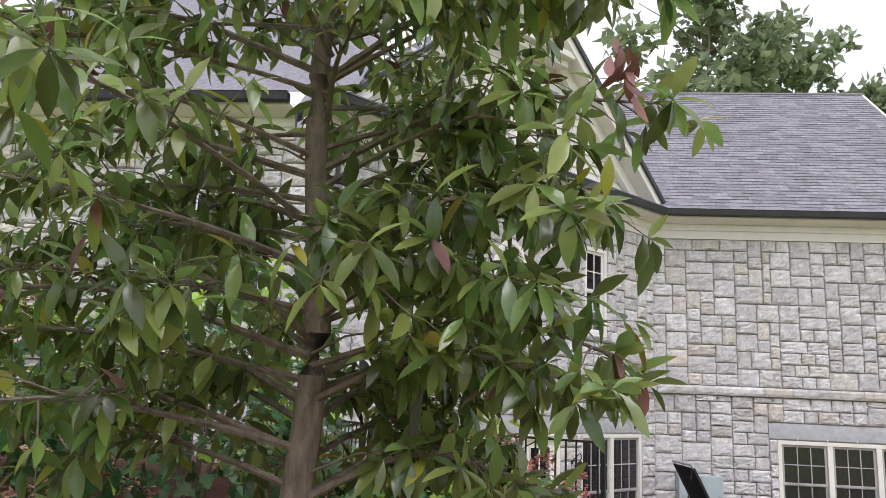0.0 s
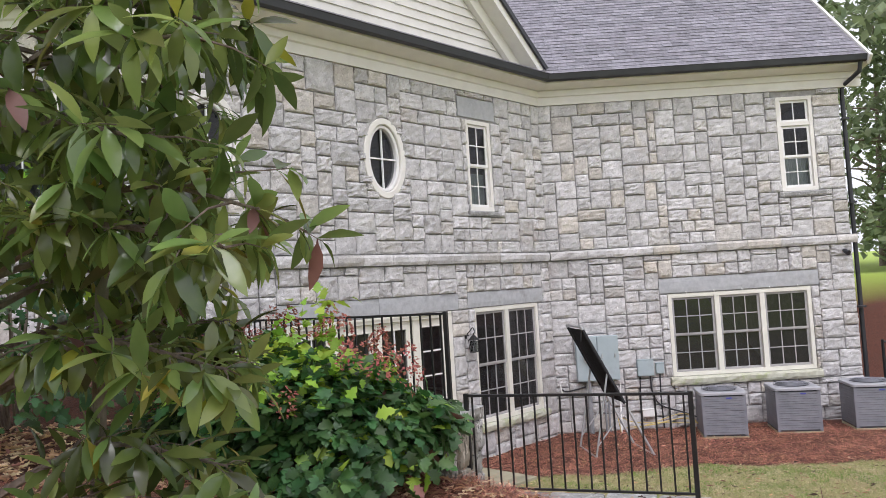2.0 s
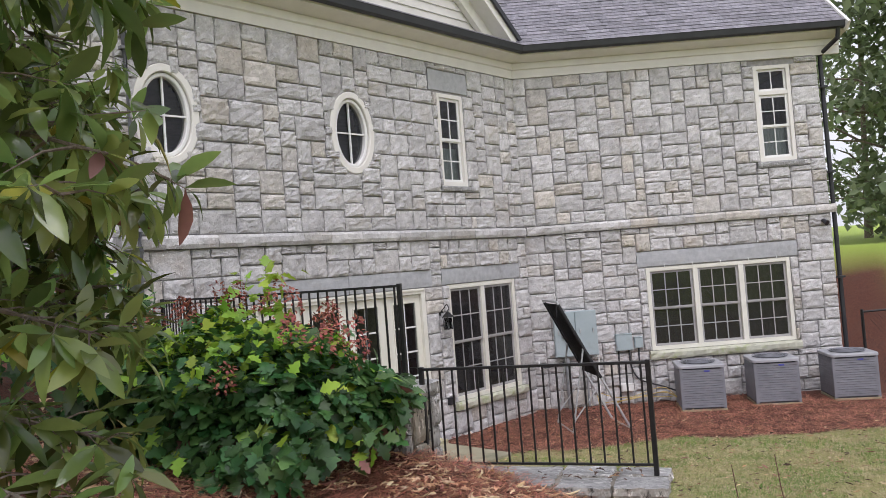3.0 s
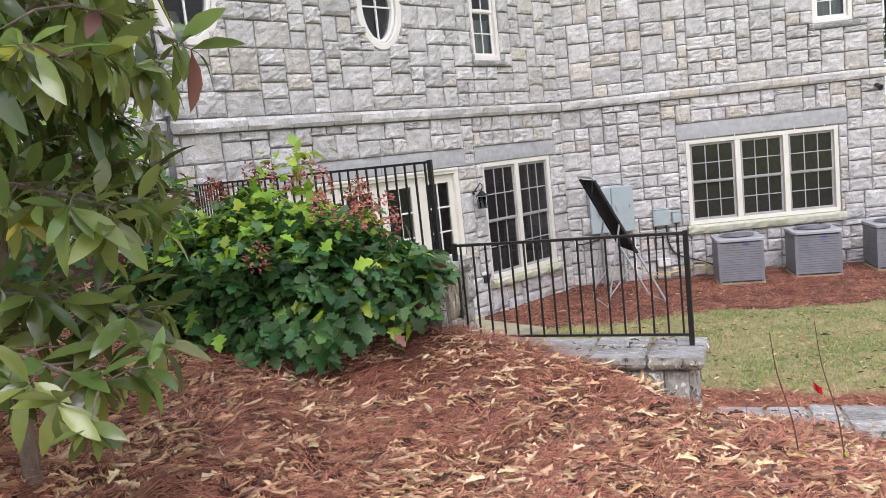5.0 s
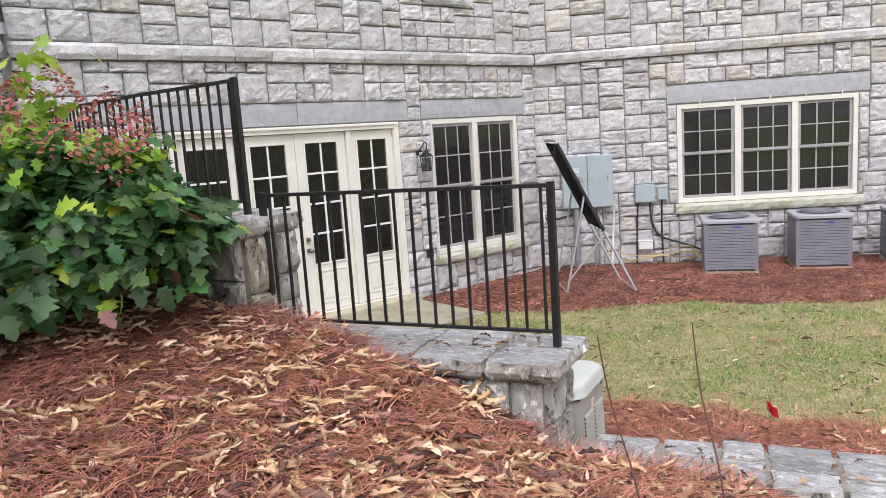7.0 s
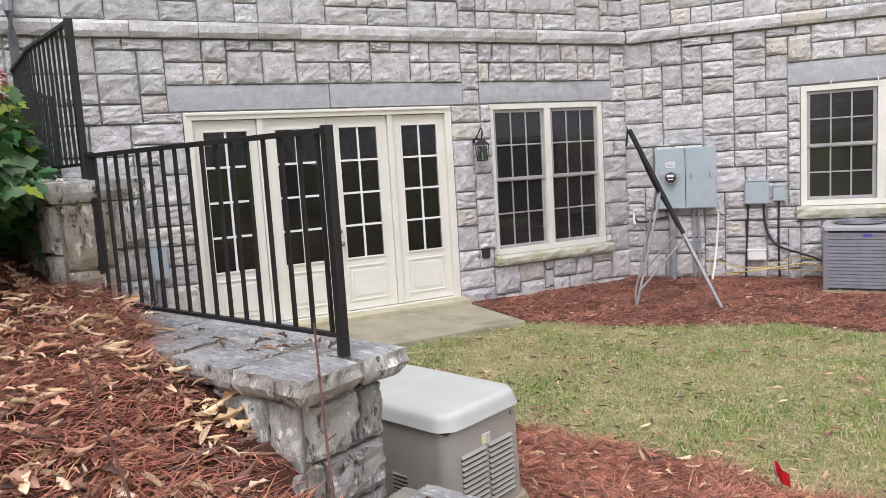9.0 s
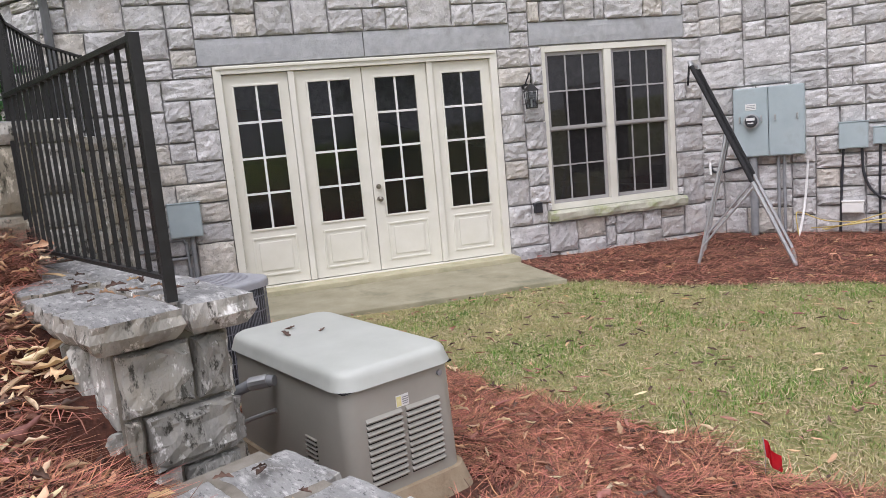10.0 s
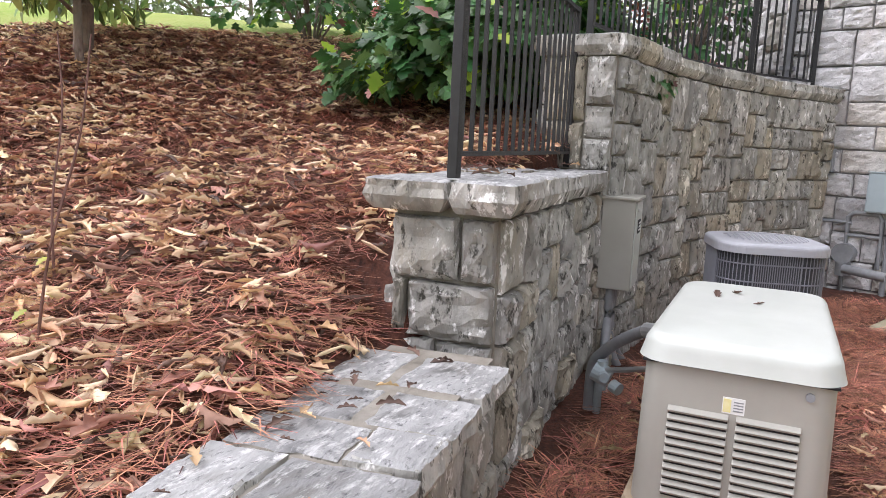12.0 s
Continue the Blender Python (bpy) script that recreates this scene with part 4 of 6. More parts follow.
def lay_caps(owner, pts, half, z0, z1, seed, rows=1, pieces=(0.4, 0.65), rough=0.02):
    rg = random.Random(seed)
    for (xa, ya), (xb, yb) in zip(pts, pts[1:]):
        a, b = Vector((xa, ya)), Vector((xb, yb))
        d = (b - a).normalized()
        s = Vector((-d.y, d.x))
        L = (b - a).length
        t = 0.0
        while t < L - 0.01:
            e = min(L, t + rg.uniform(*pieces))
            if L - e < 0.22:
                e = L
            cut = [-half, half] if rows == 1 else [-half, rg.uniform(-0.07, 0.07), half]
            for p, q in zip(cut, cut[1:]):
                g = 0.009 if rows == 1 else 0.012
                j = rg.uniform(0, 0.03) if rows > 1 else 0
                cs = [a + d * (t + g) + s * (p + g / 2), a + d * (e - g) + s * (p + g / 2 + j * 0.2), a + d * (e - g) + s * (q - g / 2), a + d * (t + g) + s * (q - g / 2 + j * 0.2)]
                cap_stone(owner, [tuple(c) for c in cs], z0, z1 + rg.uniform(-0.012, 0.012), rg.random(), rough)
            t = e


lay_caps(wall_up, [(-5.15, 8.55), (-4.2, 8.03), (-3.1, 7.66), (-2.1, 7.48), (-0.92, 7.39)], 0.29, 1.87, 2.0, 5)
lay_caps(wall_mid, [(-0.9, 7.34), (1.06, 7.55)], 0.29, 1.105, 1.22, 6, rows=2, rough=0.02)
lay_caps(wall_low, [(1.09, 7.61), (2.0, 7.77), (3.0, 7.95)], 0.27, 0.53, 0.63, 7, rows=2, pieces=(0.3, 0.55), rough=0.015)


# ---- iron railings ----
def railing(name, pts, z0, height, label, posts, gap=0.112):
    """A railing with top and bottom rails, thin balusters and square posts along points."""
    r = thing(name, pose(pts[0][0], pts[0][1], z0[0]), label, "railing")
    inv = r.matrix_world.inverted()
    ln = [Vector((x, y, z)) for (x, y), z in zip(pts, z0)]
    for nm, h, w, t in (("top_rail", height - 0.02, 0.019, 0.011), ("bottom_rail", 0.085, 0.014, 0.009)):
        bm = bmesh.new()
        for a, b in zip(ln, ln[1:]):
            d = b - a
            m = inv @ Matrix.Translation(a + Vector((0, 0, h))) @ d.to_track_quat("X", "Z").to_matrix().to_4x4()
            cuboid(bm, -0.01, d.length + 0.01, -w, w, -t, t, 0.002, m)
        part(nm, bm, IRON, r)
    bal = bmesh.new()
    cuboid(bal, -0.0075, 0.0075, -0.0075, 0.0075, 0.09, height - 0.025)
    base = None
    for a, b in zip(ln, ln[1:]):
        L = (b - a).length
        k = max(1, round(L / gap))
        ang = math.atan2(b.y - a.y, b.x - a.x)
        for i in range(k):
            p = inv @ a.lerp(b, (i + 0.5) / k)
            if base is None:
                base = part("baluster", bal, IRON, r)
                o = base
            else:
                o = new("baluster", base.data)
                o.parent = r
            o.matrix_basis = Matrix.Translation(p) @ Matrix.Rotation(ang, 4, "Z")
    for i in posts:
        bm = bmesh.new()
        p = inv @ ln[i]
        cuboid(bm, p.x - 0.019, p.x + 0.019, p.y - 0.019, p.y + 0.019, p.z, p.z + height, 0.003)
        part("post", bm, IRON, r)
    return r


railing("lower_railing", [(-0.96, 7.36), (0.95, 7.57)], [1.225, 1.225], 0.915, "black iron railing on the lower retaining wall", (0, 1))
railing("upper_railing", [(-1.13, 7.39), (-2.1, 7.46), (-3.1, 7.63), (-4.2, 8.0), (-5.1, 8.5)], [1.995] * 5, 0.89, "black iron railing along the upper retaining wall", (0, 3, 4))


# ---- leaves ----
def leaf_shape(kind):
    """Vertices and faces of one leaf, 1 long along x, lying in x-y, folded along its midrib and curved."""
    if kind.startswith("dry"):
        return dry_leaf(int(kind[4:]), kind[3] == "l")
    if kind == "magnolia":
        st = [(0.0, 0.012), (0.1, 0.03), (0.3, 0.125), (0.55, 0.165), (0.8, 0.11), (0.94, 0.04), (1.0, 0.0)]
        curve, fold = -0.3, 0.22
    elif kind == "oak":
        st = [(0.0, 0.02), (0.14, 0.16), (0.26, 0.40), (0.36, 0.22), (0.52, 0.46), (0.64, 0.2), (0.8, 0.24), (1.0, 0.0)]
        curve, fold = -0.22, 0.15
    elif kind == "lobed":
        st = [(0.0, 0.015), (0.2, 0.16), (0.36, 0.12), (0.52, 0.23), (0.66, 0.14), (0.82, 0.15), (1.0, 0.0)]
        curve, fold = 0.28, 0.75
    else:
        st = [(0.0, 0.05), (0.45, 0.32), (1.0, 0.0)]
        curve, fold = -0.1, 0.15
    verts, faces = [], []
    for x, w in st:
        z = curve * x * x
        verts += [(x, 0, z), (x - 0.03 * (w > 0.2), w, z + fold * w), (x - 0.03 * (w > 0.2), -w, z + fold * w)]
    for i in range(len(st) - 1):
        a, b = 3 * i, 3 * i + 3
        faces += [(a, b, b + 1, a + 1), (a + 2, b + 2, b, a)]
    return np.array(verts), faces


def dry_leaf(seed, lobed):
    """A withered leaf, 1 long along x: uneven sides rolled up about the midrib, twisted and bent along it."""
    r = random.Random(seed)
    st = [0.0, 0.24, 0.38, 0.56, 0.7, 0.86, 1.0] if lobed else [0.0, 0.2, 0.45, 0.7, 0.88, 1.0]
    roll, twist, curve = r.uniform(0.7, 2.7), r.uniform(-0.9, 0.9), r.uniform(-0.25, 0.45)
    sway = r.uniform(-0.12, 0.12)
    verts, faces = [], []
    for i, x in enumerate(st):
        w0 = 0.165 * math.sin(math.pi * min(1, x * 0.92 + 0.05)) ** 0.8
        row = []
        for side in (-1, 1):
            w = w0 * r.uniform(0.75, 1.25)
            if lobed:
                w = w0 * (1.6 if i in (1, 3, 5) else 0.7) * r.uniform(0.8, 1.25)
            for f in (1.0, 0.55):
                a = roll * f * r.uniform(0.85, 1.15)
                y = side * w * f * (math.sin(a) / a)
                z = w * f * (1 - math.cos(a)) / a
                row.append((y, z))
        row = [row[0], row[1], (0.0, 0.0), row[3], row[2]]
        c, q = math.cos(twist * x), math.sin(twist * x)
        for y, z in row:
            verts.append((x + r.uniform(-0.02, 0.02), c * y - q * z + sway * math.sin(3 * x), q * y + c * z + curve * x * (1 - x) + r.uniform(-0.012, 0.012)))
    for i in range(len(st) - 1):
        for j in range(4):
            k = i * 5 + j
            faces.append((k, k + 5, k + 6, k + 1))
    return np.array(verts), faces


def leaf_basis(d, up):
    d = d / np.linalg.norm(d, axis=1, keepdims=True)
    s = np.cross(up, d)
    s /= np.linalg.norm(s, axis=1, keepdims=True) + 1e-9
    return d, s, np.cross(d, s)


def leaf_mass(name, shape, pos, d, up, size, mats, share, parent, label="", seed=0, kind="stuff"):
    """Many leaves as one mesh; share: the odds of each material."""
    tv, tf = leaf_shape(shape)
    rg = np.random.RandomState(seed)
    x, y, z = leaf_basis(np.asarray(d, float), np.asarray(up, float))
    size = np.asarray(size)[:, None, None]
    v = np.asarray(pos)[:, None, :] + size * (tv[None, :, 0:1] * x[:, None] + tv[None, :, 1:2] * y[:, None] + tv[None, :, 2:3] * z[:, None])
    n, k = len(pos), len(tv)
    me = bpy.data.meshes.new(name)
    f = np.array(tf)
    allf = (f[None] + (np.arange(n) * k)[:, None, None]).reshape(-1, 4)
    me.vertices.add(n * k)
    me.vertices.foreach_set("co", v.reshape(-1))
    me.loops.add(allf.size)
    me.loops.foreach_set("vertex_index", allf.reshape(-1))
    me.polygons.add(len(allf))
    me.polygons.foreach_set("loop_start", np.arange(0, allf.size, 4))
    me.polygons.foreach_set("use_smooth", np.ones(len(allf), bool))
    which = rg.choice(len(mats), n, p=share)
    me.polygons.foreach_set("material_index", np.repeat(which, len(tf)))
    for m in mats:
        me.materials.append(m)
    me.update()
    ob = new(name, me)
    if parent:
        ob.parent = parent
    return tagged(ob, label, kind=kind)


def unit(v):
    return v / (np.linalg.norm(v) + 1e-9)


# ---- the magnolia ----
def magnolia():
    rg = random.Random(21)
    bx, by = -1.05, 2.95
    gz = ground_z(bx, by)
    tree = thing("magnolia_tree", pose(bx, by, gz - 0.05), "magnolia tree with glossy dark leaves on a mulched slope", "tree")
    trunk = bend([(0, 0, -0.1), (-0.03, 0.0, 0.6), (0.02, 0.02, 1.6), (-0.05, -0.02, 2.8), (0.02, 0.03, 4.2), (0.0, 0.0, 5.6)], 6)
    bm = bmesh.new()
    tube(bm, trunk, ends=[0.088 - 0.066 * (i / (len(trunk) - 1)) + (0.03 if i == 0 else 0) for i in range(len(trunk))], sides=14)
    part("trunk", bm, BARK, tree, "grey-brown trunk", smooth=True)
    bm = bmesh.new()
    second = bend([(0.28, 0.34, -0.1), (0.32, 0.36, 1.0), (0.4, 0.42, 2.6), (0.42, 0.5, 4.6)], 5)
    tube(bm, second, ends=[0.035 - 0.025 * (i / (len(second) - 1)) for i in range(len(second))], sides=10)
    part("stem", bm, BARK, tree, "slim second stem", smooth=True)
    pos, d, up, size = [], [], [], []

    def whorl(p, axis, k, s):
        a = unit(np.array(axis))
        o = unit(np.cross(a, (0.3, 0.5, 0.8)))
        q = np.cross(a, o)
        ph = rg.random() * 6.28
        for i in range(k):
            t = ph + i * 2.4
            out = math.cos(t) * o + math.sin(t) * q
            dr = unit(a * rg.uniform(0.1, 0.9) + out + np.array((0, 0, rg.uniform(-1.05, 0.15))))
            pos.append(np.array(p) - a * rg.uniform(0, 0.06))
            d.append(dr)
            up.append(unit(np.array((0, 0, 1)) + 0.5 * a + np.array([rg.uniform(-0.4, 0.4) for _ in range(3)])))
            size.append(s * rg.uniform(0.62, 1.2))

    limbs = []
    n = 74
    for i in range(n):
        f = i / (n - 1)
        z = 0.75 + 4.7 * f ** 1.1
        az = i * 2.39996 + rg.uniform(-0.3, 0.3)
        reach = (1.6 if f < 0.5 else 1.6 - 1.15 * (f - 0.5) / 0.5) * rg.uniform(0.8, 1.15)
        if f < 0.12:
            reach *= 0.8
        toward = math.cos(az - math.atan2(-2.2, 2.2))
        if toward > 0.75:
            reach *= 0.42 if f < 0.35 else 0.7
        wide = 0.727 * math.sin(az) + 0.687 * math.cos(az)
        if wide > 0.3:
            reach = min(reach, 0.85 / wide)
        out = np.array((math.cos(az), math.sin(az), 0))
        side = np.array((-out[1], out[0], 0))
        wig = rg.uniform(-0.25, 0.25)
        pts = [np.array((0, 0, z)), out * reach * 0.35 + side * wig * 0.2 + np.array((0, 0, z + 0.12)), out * reach * 0.7 + side * wig * 0.6 + np.array((0, 0, z + 0.18)), out * reach + side * wig + np.array((0, 0, z + 0.1 + rg.uniform(-0.1, 0.15)))]
        if f < 0.16 and toward > 0.2:
            continue
        line = [np.array(p) for p in bend([tuple(p) for p in pts], 4)]
        limbs.append((line, 0.019 - 0.008 * f))
        for j in range(5, len(line)):
            ax = unit(line[j] - line[j - 1])
            for s in range(2 if j < len(line) - 1 else 1):
                b = line[j]
                side_dir = unit(np.array((rg.uniform(-1, 1), rg.uniform(-1, 1), rg.uniform(-0.25, 0.45))) + ax * 0.7)
                ln = rg.uniform(0.15, 0.42)
                e = b + side_dir * ln
                if j == len(line) - 1:
                    e, side_dir = b, ax
                else:
                    limbs.append(([b, (b + e) / 2 + np.array((0, 0, 0.02)), e], 0.006))
                whorl(e, side_dir, rg.randint(4, 7), 0.175)
                if ln > 0.3:
                    whorl((b + e) / 2, side_dir, rg.randint(2, 4), 0.16)
    for i in range(26):   # short leafy shoots close to the trunk
        z = 1.0 + 4.2 * i / 25
        az = i * 2.1 + rg.uniform(-0.4, 0.4)
        dr = np.array((math.cos(az), math.sin(az), rg.uniform(0.1, 0.5)))
        b = np.array((0, 0, z))
        e = b + unit(dr) * rg.uniform(0.25, 0.6)
        limbs.append(([b, (b + e) / 2 + np.array((0, 0, 0.03)), e], 0.008))
        whorl(e, dr, rg.randint(6, 9), 0.18)
    for az, zz, r in ((0.0, 1.4, 1.3), (-0.1, 2.0, 1.35), (0.05, 2.45, 1.5), (-0.05, 2.9, 1.4), (0.1, 3.3, 1.2), (0.2, 0.45, 1.0), (-0.1, 1.75, 1.1), (-1.9, 0.6, 1.2), (-2.5, 0.6, 1.5), (-2.3, 1.6, 1.7), (-2.7, 2.4, 1.8), (-2.6, 1.2, 1.5), (-2.9, 2.0, 1.7), (-2.45, 2.9, 1.6), (-2.75, 3.3, 1.4), (2.9, 2.2, 1.6), (3.0, 1.4, 1.5), (1.0, 1.0, 1.0), (0.8, 1.5, 1.05), (1.3, 1.9, 1.05), (0.3, 1.0, 1.05), (0.6, 0.6, 0.95), (1.6, 1.3, 1.2), (0.5, 2.3, 1.1)):
        out = np.array((math.cos(az), math.sin(az), 0))
        line = [np.array(p) for p in bend([(0, 0, zz - 0.1), tuple(out * r * 0.5 + np.array((0, 0, zz + 0.12))), tuple(out * r + np.array((0, 0, zz)))], 5)]
        limbs.append((line, 0.02))
        for j in range(3, len(line)):
            ax = unit(line[j] - line[j - 1])
            whorl(line[j], ax, 9 if j == len(line) - 1 else 4, 0.18)
            for s in (-1, 1):
                e = line[j] + unit(np.array((-ax[1], ax[0], 0)) * s + ax * 0.6 + np.array((0, 0, rg.uniform(-0.3, 0.3)))) * rg.uniform(0.12, 0.28)
                limbs.append(([line[j], (line[j] + e) / 2 + np.array((0, 0, 0.015)), e], 0.005))
                whorl(e, e - line[j], rg.randint(5, 8), 0.17)
    bm = bmesh.new()
    for line, r in limbs:
        tube(bm, line, ends=[r * (1 - 0.75 * i / (len(line) - 1)) for i in range(len(line))], sides=5)
    tagged(part("branches", bm, BARK, tree, smooth=True), kind="stuff")
    pos, d, up, size = (np.array(q) for q in (pos, d, up, size))
    # leaves on the open side are pieces of their own
    near = np.where((pos[:, 0] - 0.7 * pos[:, 1] > 1.35) & (pos[:, 2] < 2.6))[0][:260]
    rest = np.setdiff1d(np.arange(len(pos)), near)
    mats = [MAGNOLIA, MAGNOLIA_OLD, MAGNOLIA_DEAD]
    leaf_mass("crown", "magnolia", pos[rest], d[rest], up[rest], size[rest], mats, [0.965, 0.025, 0.01], tree, "dense glossy leaves", 3)
    tv, tf = leaf_shape("magnolia")
    meshes = []
    for m in (MAGNOLIA, MAGNOLIA_OLD):
        me = bpy.data.meshes.new("leaf")
        me.from_pydata([tuple(v) for v in tv], [], tf)
        me.polygons.foreach_set("use_smooth", [True] * len(me.polygons))
        me.materials.append(m)
        meshes.append(me)
    x, y, z = leaf_basis(d[near], up[near])
    for i, k in enumerate(near):
        o = new("leaf", meshes[1 if rg.random() < 0.04 else 0])
        o.parent = tree
        m3 = Matrix((x[i], y[i], z[i])).transposed()
        o.matrix_basis = Matrix.LocRotScale(Vector(pos[k]), m3.to_quaternion(), (size[k],) * 3)
    # a spray of withered leaves and a spent bloom
    dp = np.array([(1.52, -0.4, 2.42)] * 12) + np.random.RandomState(2).normal(0, 0.035, (12, 3))
    dd = np.random.RandomState(3).normal(0, 0.35, (12, 3)) + (0, 0, -1)
    leaf_mass("withered_spray", "magnolia", dp, dd, np.random.RandomState(4).normal(0, 1, (12, 3)), [0.11] * 12, [MAGNOLIA_DEAD], [1.0], tree, "withered reddish leaves")
    return tree


magnolia()


# ---- oakleaf hydrangea ----
def hydrangea(cx, cy, rx, ry, rz, count, seed, flowers, label, spike=True):
    rg = np.random.RandomState(seed)
    gz = ground_z(cx, cy)
    bush = thing("hydrangea_bush", pose(cx, cy, gz - 0.03), label, "shrub", "shrubs on the slope")
    bm = bmesh.new()
    for i in range(22):
        a, r = rg.uniform(0, 6.28), rg.uniform(0.3, 0.85)
        e = np.array((math.cos(a) * rx * r, math.sin(a) * ry * r, rz * rg.uniform(0.5, 0.95)))
        tube(bm, bend([(e[0] * 0.1, e[1] * 0.1, -0.03), (e[0] * 0.5, e[1] * 0.5, e[2] * 0.55), tuple(e)], 3), ends=[0.014, 0.013, 0.012, 0.01, 0.008, 0.006, 0.004][:7], sides=5)
    tagged(part("stems", bm, BARK, bush), kind="stuff")
    # lumpy dome with leaves set on its skin and some inside
    u = rg.normal(0, 1, (count, 3))
    u /= np.linalg.norm(u, axis=1, keepdims=True)
    u[:, 2] = np.abs(u[:, 2]) * 1.15 - 0.3
    lump = np.array([1 + 0.34 * noise.noise((p[0] * 2.3, p[1] * 2.3, p[2] * 2.3 + seed)) + 0.26 * noise.noise((p[0] * 5.5, p[1] * 5.5, p[2] * 5.5 + seed)) for p in u])
    depth = np.where(rg.rand(count) < 0.7, rg.uniform(0.9, 1.06, count), rg.uniform(0.55, 0.9, count))
    pos = u * np.array((rx, ry, rz * 0.85)) * (lump * depth)[:, None] + np.array((0, 0, rz * 0.32))
    keep = pos[:, 2] > 0.03
    pos, u = pos[keep], u[keep]
    d = u * 0.7 + rg.normal(0, 0.55, pos.shape) + (0, 0, -0.35)
    up = u * 0.6 + rg.normal(0, 0.35, pos.shape) + (0, 0, 0.8)
    size = rg.uniform(0.085, 0.17, len(pos))
    top = rg.rand(len(pos)) < np.clip((pos[:, 2] / rz - 0.6) * 2.2, 0, 0.72)
    low = ~top
    leaf_mass("foliage", "oak", pos[low], d[low], up[low], size[low], [OAKLEAF, LIME_LEAF, MAGNOLIA_DEAD], [0.94, 0.05, 0.01], bush, "broad lobed green leaves", seed)
    leaf_mass("young_foliage", "oak", pos[top], d[top], up[top], size[top] * 0.85, [LIME_LEAF, OAKLEAF], [0.82, 0.18], bush, "bright lime young leaves", seed + 1)
    for i in range(flowers):
        a = rg.uniform(0, 6.28)
        r = math.sqrt(rg.rand()) * 0.95
        p = np.array((math.cos(a) * r * rx, math.sin(a) * r * ry, 0))
        p[2] = rz * 0.32 + rz * 0.85 * math.sqrt(max(0.02, 1 - r * r)) * rg.uniform(0.95, 1.12)
        ax = unit(np.array((p[0] * 0.5, p[1] * 0.5, 1.0)) + rg.normal(0, 0.3, 3))
        k = 70
        t = rg.rand(k)
        rad = 0.075 * (1 - t) + 0.02
        off = rg.normal(0, 1, (k, 3))
        off -= (off @ ax)[:, None] * ax
        off /= np.linalg.norm(off, axis=1, keepdims=True)
        fp = p + ax * (t[:, None] * 0.2) + off * rad[:, None]
        leaf_mass("panicle", "petal", fp, off + rg.normal(0, 0.4, (k, 3)), ax + rg.normal(0, 0.3, (k, 3)), rg.uniform(0.028, 0.046, k), [PANICLE], [1.0], bush, "faded red-brown flower panicle", seed + i)
    if spike:
        k = 46
        t = rg.rand(k)
        sp = np.array((0.3, 0.05, rz * 1.02)) + np.stack([rg.normal(0, 0.14, k), rg.normal(0, 0.14, k), t * 0.5], 1)
        leaf_mass("tall_shoot", "oak", sp, rg.normal(0, 1, (k, 3)) + (0, 0, 0.1), rg.normal(0, 0.4, (k, 3)) + (0, 0, 1), rg.uniform(0.1, 0.17, k), [LIME_LEAF], [1.0], bush, "tall lime-green shoot", seed + 9)
    return bush


hydrangea(-2.2, 6.45, 1.4, 1.0, 1.02, 6400, 5, 30, "large oakleaf hydrangea with faded red panicles on the mulch slope")
hydrangea(-4.3, 5.4, 1.3, 1.2, 2.2, 1700, 11, 8, "tall leafy shrub in the shade by the house", spike=False)
hydrangea(-4.9, 7.3, 0.7, 0.6, 1.5, 500, 15, 2, "leafy shrub against the house corner", spike=False)
hydrangea(-3.9, 3.2, 0.9, 0.8, 1.3, 800, 17, 6, "dark shrub behind the magnolia", spike=False)


# ---- trees beyond ----
def far_tree(x, y, h, r, seed, label, leaves=2600, thin=1.0, zlow=0.35):
    rg = np.random.RandomState(seed)
    z = ground_z(x, y)
    t = thing("tree", pose(x, y, z - 0.1), label, "tree", "trees beyond the house")
    bm = bmesh.new()
    line = bend([(0, 0, 0), (rg.normal(0, 0.2), rg.normal(0, 0.2), h * 0.4), (rg.normal(0, 0.4), rg.normal(0, 0.4), h * 0.95)], 5)
    tube(bm, line, ends=[0.028 * h * 0.5 * (1 - 0.9 * i / (len(line) - 1)) for i in range(len(line))], sides=8)
    for i in range(14):
        b = line[int(len(line) * rg.uniform(zlow, 0.9))]
        a = rg.uniform(0, 6.28)
        e = b + Vector((math.cos(a) * r * 0.8, math.sin(a) * r * 0.8, h * rg.uniform(0.03, 0.14)))
        tube(bm, [b, b.lerp(e, 0.5) + Vector((0, 0, 0.2)), e], ends=[0.06, 0.04, 0.015], sides=5)
    part("trunk", bm, BARK, t, smooth=True)
    k = 42
    cl = np.stack([rg.normal(0, 0.5, k), rg.normal(0, 0.5, k), rg.uniform(zlow, 1.0, k)], 1)
    w = np.sin(np.clip((cl[:, 2] - zlow) / (1 - zlow), 0.04, 0.97) * 3.14) ** 0.6
    ctr = np.stack([cl[:, 0] * r * w * thin, cl[:, 1] * r * w * thin, cl[:, 2] * h], 1)
    pick = rg.randint(0, k, leaves)
    off = rg.normal(0, 1, (leaves, 3))
    off /= np.linalg.norm(off, axis=1, keepdims=True)
    off *= (rg.rand(leaves, 1) ** 0.4) * (r * 0.36)
    off[:, 2] *= 0.65
    leaf_mass("crown", "petal", ctr[pick] + off, rg.normal(0, 1, (leaves, 3)), rg.normal(0, 0.5, (leaves, 3)) + (0, 0, 1), rg.uniform(0.019, 0.041, leaves) * h * 0.9, [FAR_LEAF], [1.0], t, "loose green crown", seed)


